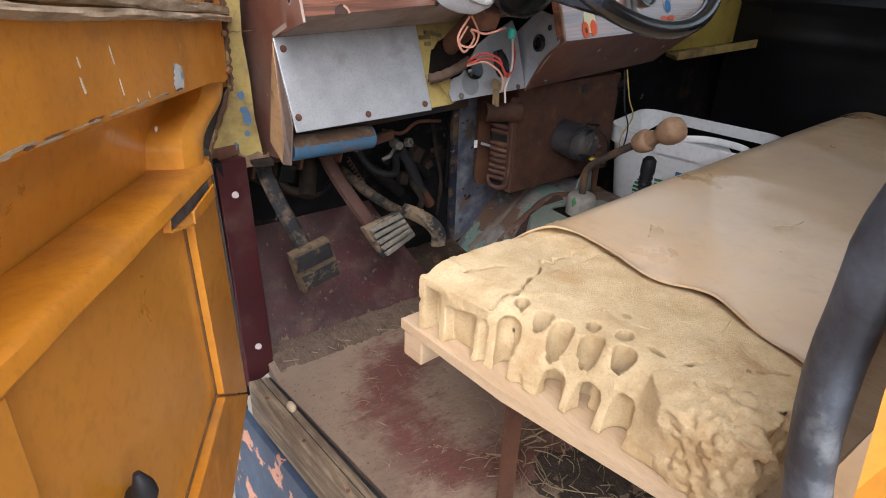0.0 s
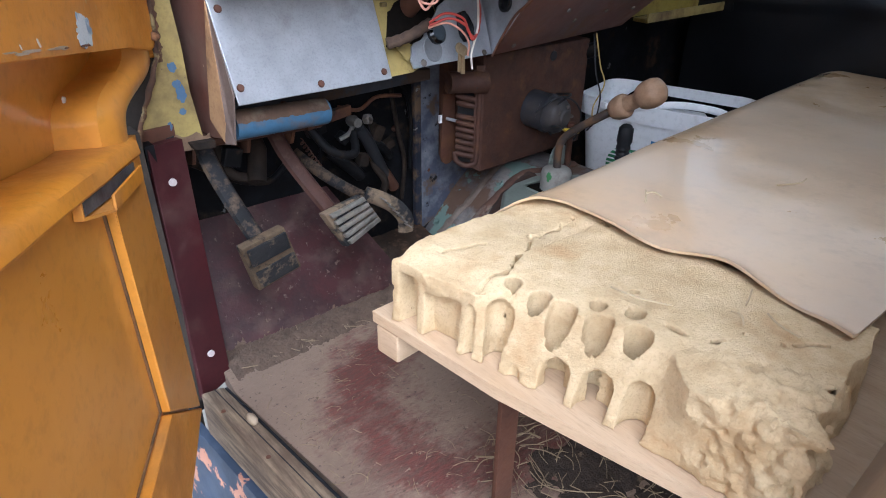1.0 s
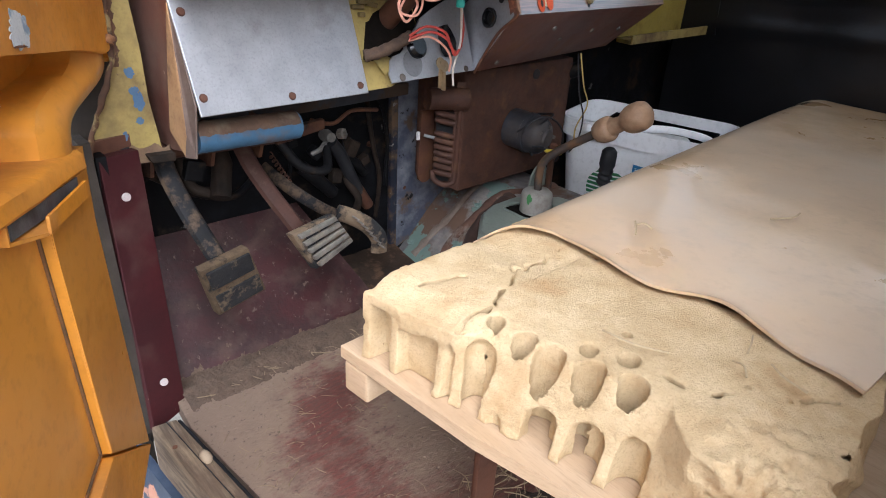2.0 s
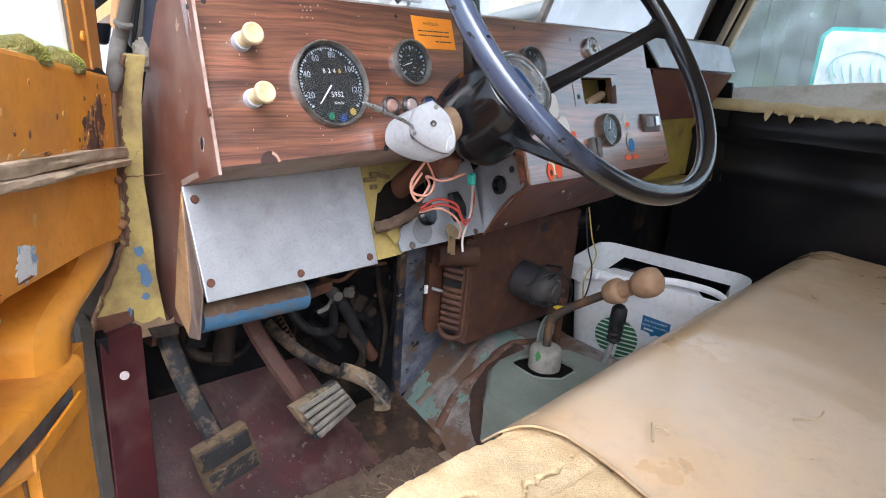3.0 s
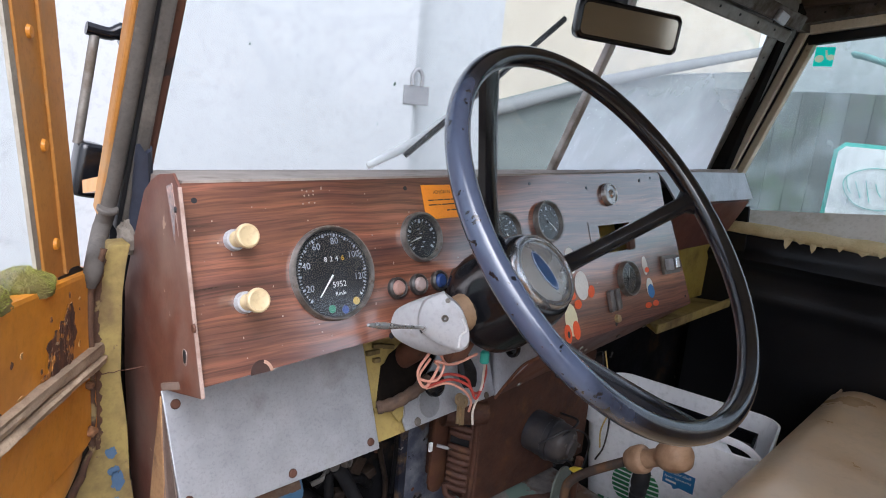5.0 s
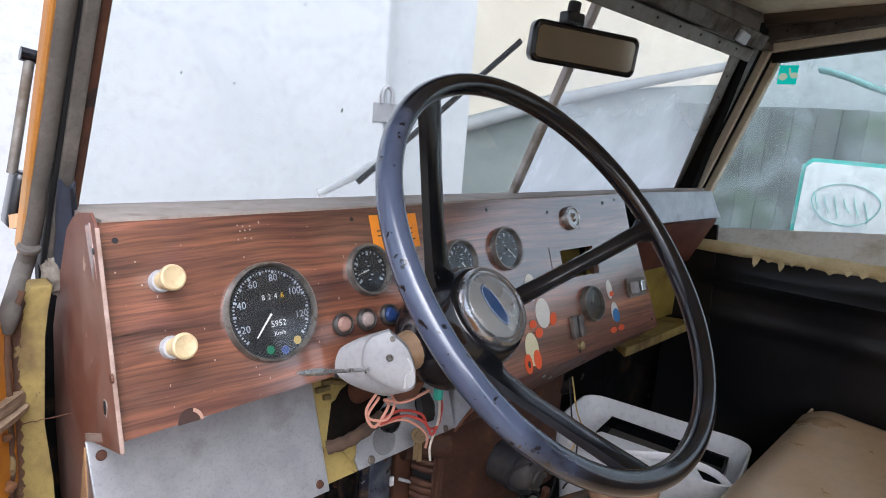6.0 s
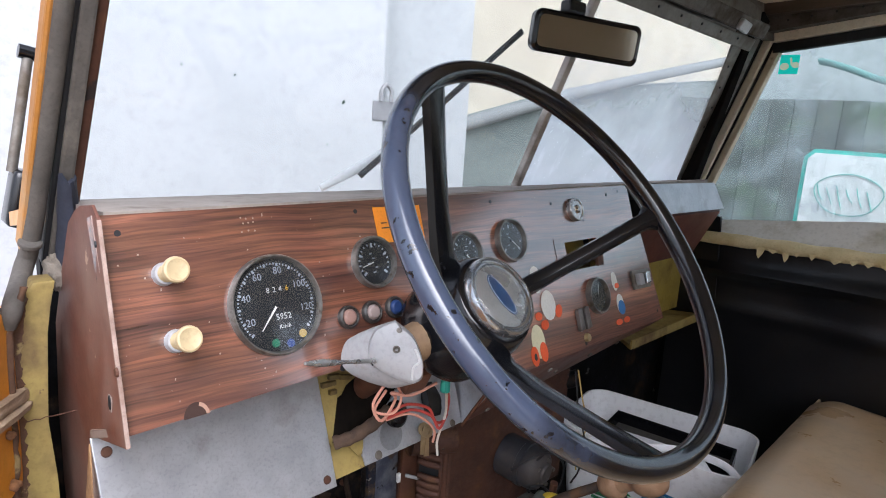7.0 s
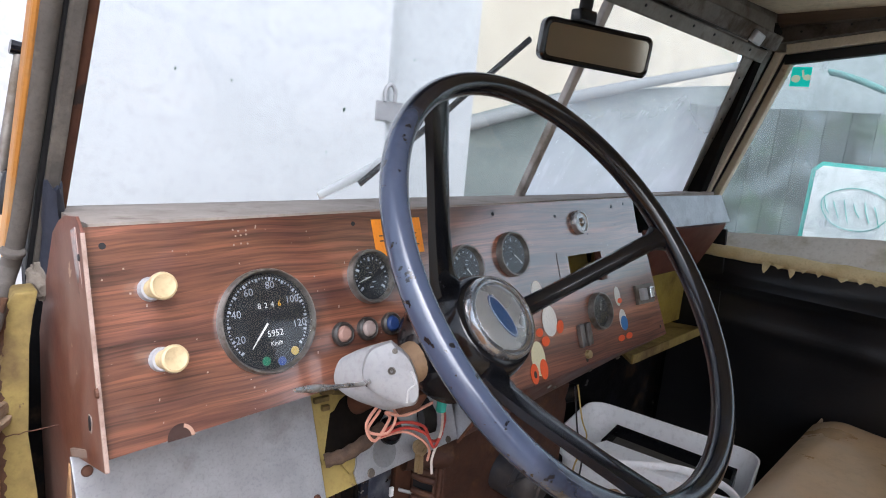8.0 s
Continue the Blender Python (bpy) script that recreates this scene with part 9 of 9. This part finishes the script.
part("straw", g, STRAW, None, "loose dry straw strewn over the cab floor", True, "straw", "", "stuff")
for x, y, l, a in ((0.718, 0.487, 0.034, 0.6), (0.728, 0.483, 0.018, 2.0), (0.90, 0.40, 0.05, -0.3)):
    g = B()
    blade(g, x, y, SZ + 0.019, l, a, 0.003, 0.0011)
    part("straw_stalk", g, STRAW_PALE, None, "single dry straw stalk lying on the vinyl seat", True, "straw", "stalks on the seat")
for x, y, l, a in ((0.545, 0.372, 0.055, 1.9), (0.62, 0.31, 0.03, 0.3), (0.58, 0.30, 0.02, 1.0), (0.60, 0.27, 0.035, 1.2)):
    g = B()
    blade(g, x, y, SZ + 0.007, l, a, 0.003, 0.0009)
    part("straw_stalk", g, STRAW_PALE, None, "single dry straw stalk lying on the foam", True, "straw", "stalks on the foam")
g = B()


def soil_z(a, b):
    x = 0.35 + 0.47 * a
    y = 0.885 + 0.115 * b
    hgt = 0.008 * (math.sin(b * 3.1416) - 0.45) + (0.004 * wob((x * 22, y * 30, 1)) + 0.0022 * wob((x * 80, y * 80, 3))) * (1.0 if b < 0.55 else max(0.0, 1 - (b - 0.55) / 0.25)) - 0.012 * max(0.0, b - 0.7) + 0.002 * wob((x * 240, y * 240, 5))
    return V(x, y, FLOOR_Z + 0.003 + hgt + max(0.0, (y - 0.957)) * 1.2 * max(0.0, min(1.0, (0.728 - x) / 0.02)))


sheet(g, soil_z, 150, 40)
part("soil", g, SOIL, None, "dry soil and chaff along the foot of the toe board", True, "soil", "", "stuff")
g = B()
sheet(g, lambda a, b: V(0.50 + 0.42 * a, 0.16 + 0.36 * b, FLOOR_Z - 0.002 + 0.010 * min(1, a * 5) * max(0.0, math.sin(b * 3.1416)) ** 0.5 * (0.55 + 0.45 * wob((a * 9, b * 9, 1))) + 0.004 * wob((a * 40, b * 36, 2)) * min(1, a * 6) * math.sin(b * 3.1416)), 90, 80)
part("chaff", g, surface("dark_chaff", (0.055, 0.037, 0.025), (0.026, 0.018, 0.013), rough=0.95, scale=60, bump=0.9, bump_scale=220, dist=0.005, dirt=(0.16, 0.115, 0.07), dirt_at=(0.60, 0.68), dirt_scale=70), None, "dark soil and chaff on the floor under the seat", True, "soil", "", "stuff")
g = B()
for k in range(420):
    x, y = 0.345 + 0.40 * noise.random(), 0.50 + 0.45 * noise.random()
    r = 0.0008 + 0.0022 * noise.random() ** 3
    vs = [g.verts.new(V(x + r * math.cos(a + k), y + r * math.sin(a + k), FLOOR_Z)) for a in (0, 2.1, 4.2)]
    top = g.verts.new(V(x + r * 0.3, y, FLOOR_Z + r * 0.9))
    for q in range(3):
        g.faces.new((vs[q], vs[(q + 1) % 3], top))
part("crumbs", g, surface("pale_crumbs", (0.20, 0.15, 0.10), (0.09, 0.065, 0.045), rough=0.9, scale=90, bump=0.1), None, "crumbs of dirt and foam on the floor", False, "crumbs", "", "stuff")
stone = bmesh.new()
bmesh.ops.create_icosphere(stone, subdivisions=2, radius=0.009)
for v in stone.verts:
    v.co = V(0.322, 0.775, FLOOR_Z + 0.021) + V(v.co.x * 0.8, v.co.y * 1.2, v.co.z * 0.9) * (1 + 0.3 * wob(v.co * 90, 1))
part("pebble", stone, plain("pebble_tone", (0.36, 0.28, 0.19), 0.8), None, "small pale pebble on the wooden sill", True, "pebble")

# white cup screws of the kick strip
for x, y, z in ((0.3315, 0.9535, 1.086), (0.3265, 0.9145, 0.828)):
    part("screw", lathe(B(), V(x, y, z), V(0.0, -1, 0.1), [(0.0055, 0), (0.005, 0.0025), (0.002, 0.003), (0, 0.0025)], 16), plain("dusty_cup", (0.42, 0.36, 0.35), 0.5), kick, "", True)
part("strip_bracket", prism(B(), [V(0.309, 0.975, 1.152), V(0.356, 0.985, 1.154), V(0.356, 0.985, 1.128), V(0.309, 0.975, 1.128)], V(0, 0.01, 0)), BROWN_RUST, kick)

# rivets along the frames
RIVET = [(0.0026, 0), (0.0019, 0.0016), (0, 0.0018)]
for k in range(8):
    z = WZ0 + 0.012 + 0.040 * k
    f = (z - WZ0) / (WZ1 - WZ0)
    for off, d, dz in ((0.020, -0.0075, 0.0), (0.060, -0.0045, 0.012), (0.072, -0.0045, 0.022)):
        if off < 0.03 or k % 2:
            part("rivet", lathe(B(), wsp(WR + (WRT - WR) * f + off, z + dz, d), -WN, RIVET, 8), RUBBER, None, "", False, "", "", "structure")
for k in range(15):
    x = 0.46 + 0.075 * k
    part("rivet", lathe(B(), wsp(x, hz(x) + 0.002, -0.026), -WN, RIVET, 8), RUBBER, None, "", False, "", "", "structure")
for k in range(6):
    part("rivet", lathe(B(), V(1.735, 0.93 - 0.045 * k, 1.866 + 0.0055 * k), V(-1, 0, 0), RIVET, 8), RUBBER, None, "", False, "", "", "structure")

# green specks and a crumb of old sticker on the glass
for k, (x, z) in enumerate(((0.698, 1.636), (0.530, 1.760), (0.775, 1.700), (0.560, 1.655), (0.505, 1.66), (0.62, 1.74), (0.69, 1.585))):
    g = B()
    r = 0.0020 if k in (0, 1) else 0.0011
    prism(g, [wsp(x + r * math.cos(t) * 0.8 * (1 + 0.4 * wob((t, k, 0), 2)), z + r * 1.3 * math.sin(t), -0.0052) for t in (6.283 * i / 9 for i in range(9))], WN * 0.0007)
    part("speck", g, plain("algae_green", (0.12, 0.18, 0.15), 0.8), None, "", False, "", "", "structure")

# ---- outside ----
post = thing("steel_post", V(1.63, 2.16, GROUND_Z), "slim grey steel post with hasp and padlock", "post")
part("angle", prism(B(), [V(1.602, 2.12, GROUND_Z), V(1.632, 2.12, GROUND_Z), V(1.632, 2.12, 2.6), V(1.602, 2.12, 2.6)], V(0, 0.03, 0), 0.003), WALL_GREY, post)
part("hasp", prism(B(), [V(1.555, 2.095, 1.60), V(1.665, 2.095, 1.60), V(1.665, 2.095, 1.665), V(1.555, 2.095, 1.665)], V(0, 0.02, 0), 0.004), surface("hasp_grey", (0.20, 0.20, 0.21), rough=0.6, scale=10), post)
g = B()
tube(g, smooth_path([V(1.585, 2.09, 1.665), V(1.585, 2.09, 1.70), V(1.605, 2.09, 1.72), V(1.625, 2.09, 1.70), V(1.625, 2.09, 1.665)], 5), 0.007, 10)
part("shackle", g, plain("shackle_grey", (0.22, 0.22, 0.23), 0.5), post, "", True)
pole = thing("long_pole", V(2.6, 3.1, 1.4), "long pale pole lying along the boarded wall", "pole")
part("rod", tube(B(), [V(1.92, 3.20, 1.31), V(4.1, 3.20, 1.85), V(5.0, 3.20, 2.035), V(9.0, 3.20, 2.82)], 0.042, 12), plain("weathered_pole", (0.15, 0.16, 0.16), 0.7), pole, "", True)
board = thing("white_board", V(2.32, 0.7, GROUND_Z), "white board with teal outline standing outside", "board")
part("panel", prism(B(), [V(2.30, 0.985, GROUND_Z), V(2.30, 0.35, GROUND_Z), V(2.30, 0.35, 1.595), V(2.30, 0.965, 1.595), V(2.30, 0.982, 1.578)], V(0.02, 0, 0)), plain("white_board_paint", (0.78, 0.80, 0.80), 0.5), board)
TEAL = plain("teal_edge", (0.05, 0.45, 0.38), 0.5)
part("outline", prism(B(), [V(2.304, 0.995, GROUND_Z), V(2.304, 0.34, GROUND_Z), V(2.304, 0.34, 1.606), V(2.304, 0.970, 1.606), V(2.304, 0.995, 1.582)], V(0.01, 0, 0)), TEAL, board)
g = B()
tube(g, [V(2.298, 0.865 + 0.085 * math.cos(t) * (1 + 0.06 * math.sin(3 * t)), 1.485 + 0.058 * math.sin(t)) for t in (6.283 * i / 40 for i in range(40))], 0.0010, 6, closed=True)
part("drawn_outline", g, TEAL, board, "thin teal outline drawing")
for k in range(6):
    y0 = 0.80 + 0.025 * k
    part("drawn_line", tube(B(), smooth_path([V(2.298, y0, 1.445 + 0.01 * (k % 3)), V(2.298, y0 + 0.012, 1.48), V(2.298, y0 + 0.02, 1.50 + 0.008 * (k % 2))], 3), 0.001, 5), TEAL, board)
fence = thing("board_fence", V(2.75, 1.2, GROUND_Z), "grey-green weathered board fence beside the vehicle", "fence")
for i in range(13):
    y0, deep = 0.66 + 0.078 * i, 0.006 * noise.random()
    part("plank", prism(B(), [V(2.75 + deep, y0, GROUND_Z), V(2.75 + deep, y0 + 0.0765, GROUND_Z), V(2.75 + deep, y0 + 0.0765, 1.768 + 0.006 * wob((i, 0, 0), 2.3)), V(2.75 + deep, y0, 1.768 + 0.006 * wob((i, 5, 0), 2.3))], V(0.025, 0, 0), 0.001), FENCE, fence)
part("rail", prism(B(), [V(2.79, 0.66, 1.72), V(2.79, 1.36, 1.72), V(2.79, 1.36, 1.93), V(2.79, 0.66, 2.05)], V(0.03, 0, 0), 0.003), surface("grey_green_board", (0.33, 0.36, 0.36), (0.25, 0.275, 0.275), rough=0.85, scale=4, bump=0.3, bump_scale=30), fence, "pale grey top board")
rope = thing("green_rope", V(2.7, 0.9, 1.86), "faded green rope hanging along the fence", "rope")
rope_line = smooth_path([V(2.735, 1.14, 1.897), V(2.71, 1.09, 1.885), V(2.70, 1.022, 1.863), V(2.70, 0.952, 1.836), V(2.71, 0.80, 1.79), V(2.72, 0.55, 1.74)], 14)
ROPE_TEAL = plain("rope_green", (0.11, 0.23, 0.215), 0.8)
for k in range(3):
    part("strand", tube(B(), [p + V(math.cos(i * 0.9 + k * 2.094), 0.35 * math.sin(i * 0.9 + k * 2.094), math.sin(i * 0.9 + k * 2.094)) * 0.0060 for i, p in enumerate(rope_line)], 0.0066, 8), ROPE_TEAL, rope, "", True)

# door mirror outside
om = thing("door_mirror", V(0.43, 1.3, 1.5), "black door mirror on a bent arm outside", "mirror")
part("arm", tube(B(), [V(0.436, 1.30, 1.665), V(0.410, 1.30, 1.52)], 0.0065, 10), ALU, om, "", True)
part("bracket", tube(B(), smooth_path([V(0.426, 1.30, 1.672), V(0.455, 1.30, 1.668), V(0.474, 1.30, 1.676), V(0.478, 1.30, 1.645)], 4), 0.009, 10), BLACK_PLASTIC, om, "", True)
part("stay", tube(B(), smooth_path([V(0.470, 1.30, 1.660), V(0.455, 1.18, 1.660), V(0.418, 0.99, 1.655)], 5), 0.007, 10), BLACK_PLASTIC, om, "", True)
part("head", box(B(), V(0.420, 1.30, 1.485), (0.035, 0.05, 0.075), Matrix.Rotation(0.2, 3, "Y"), 0.010, 3), BLACK_PLASTIC, om, "", True)
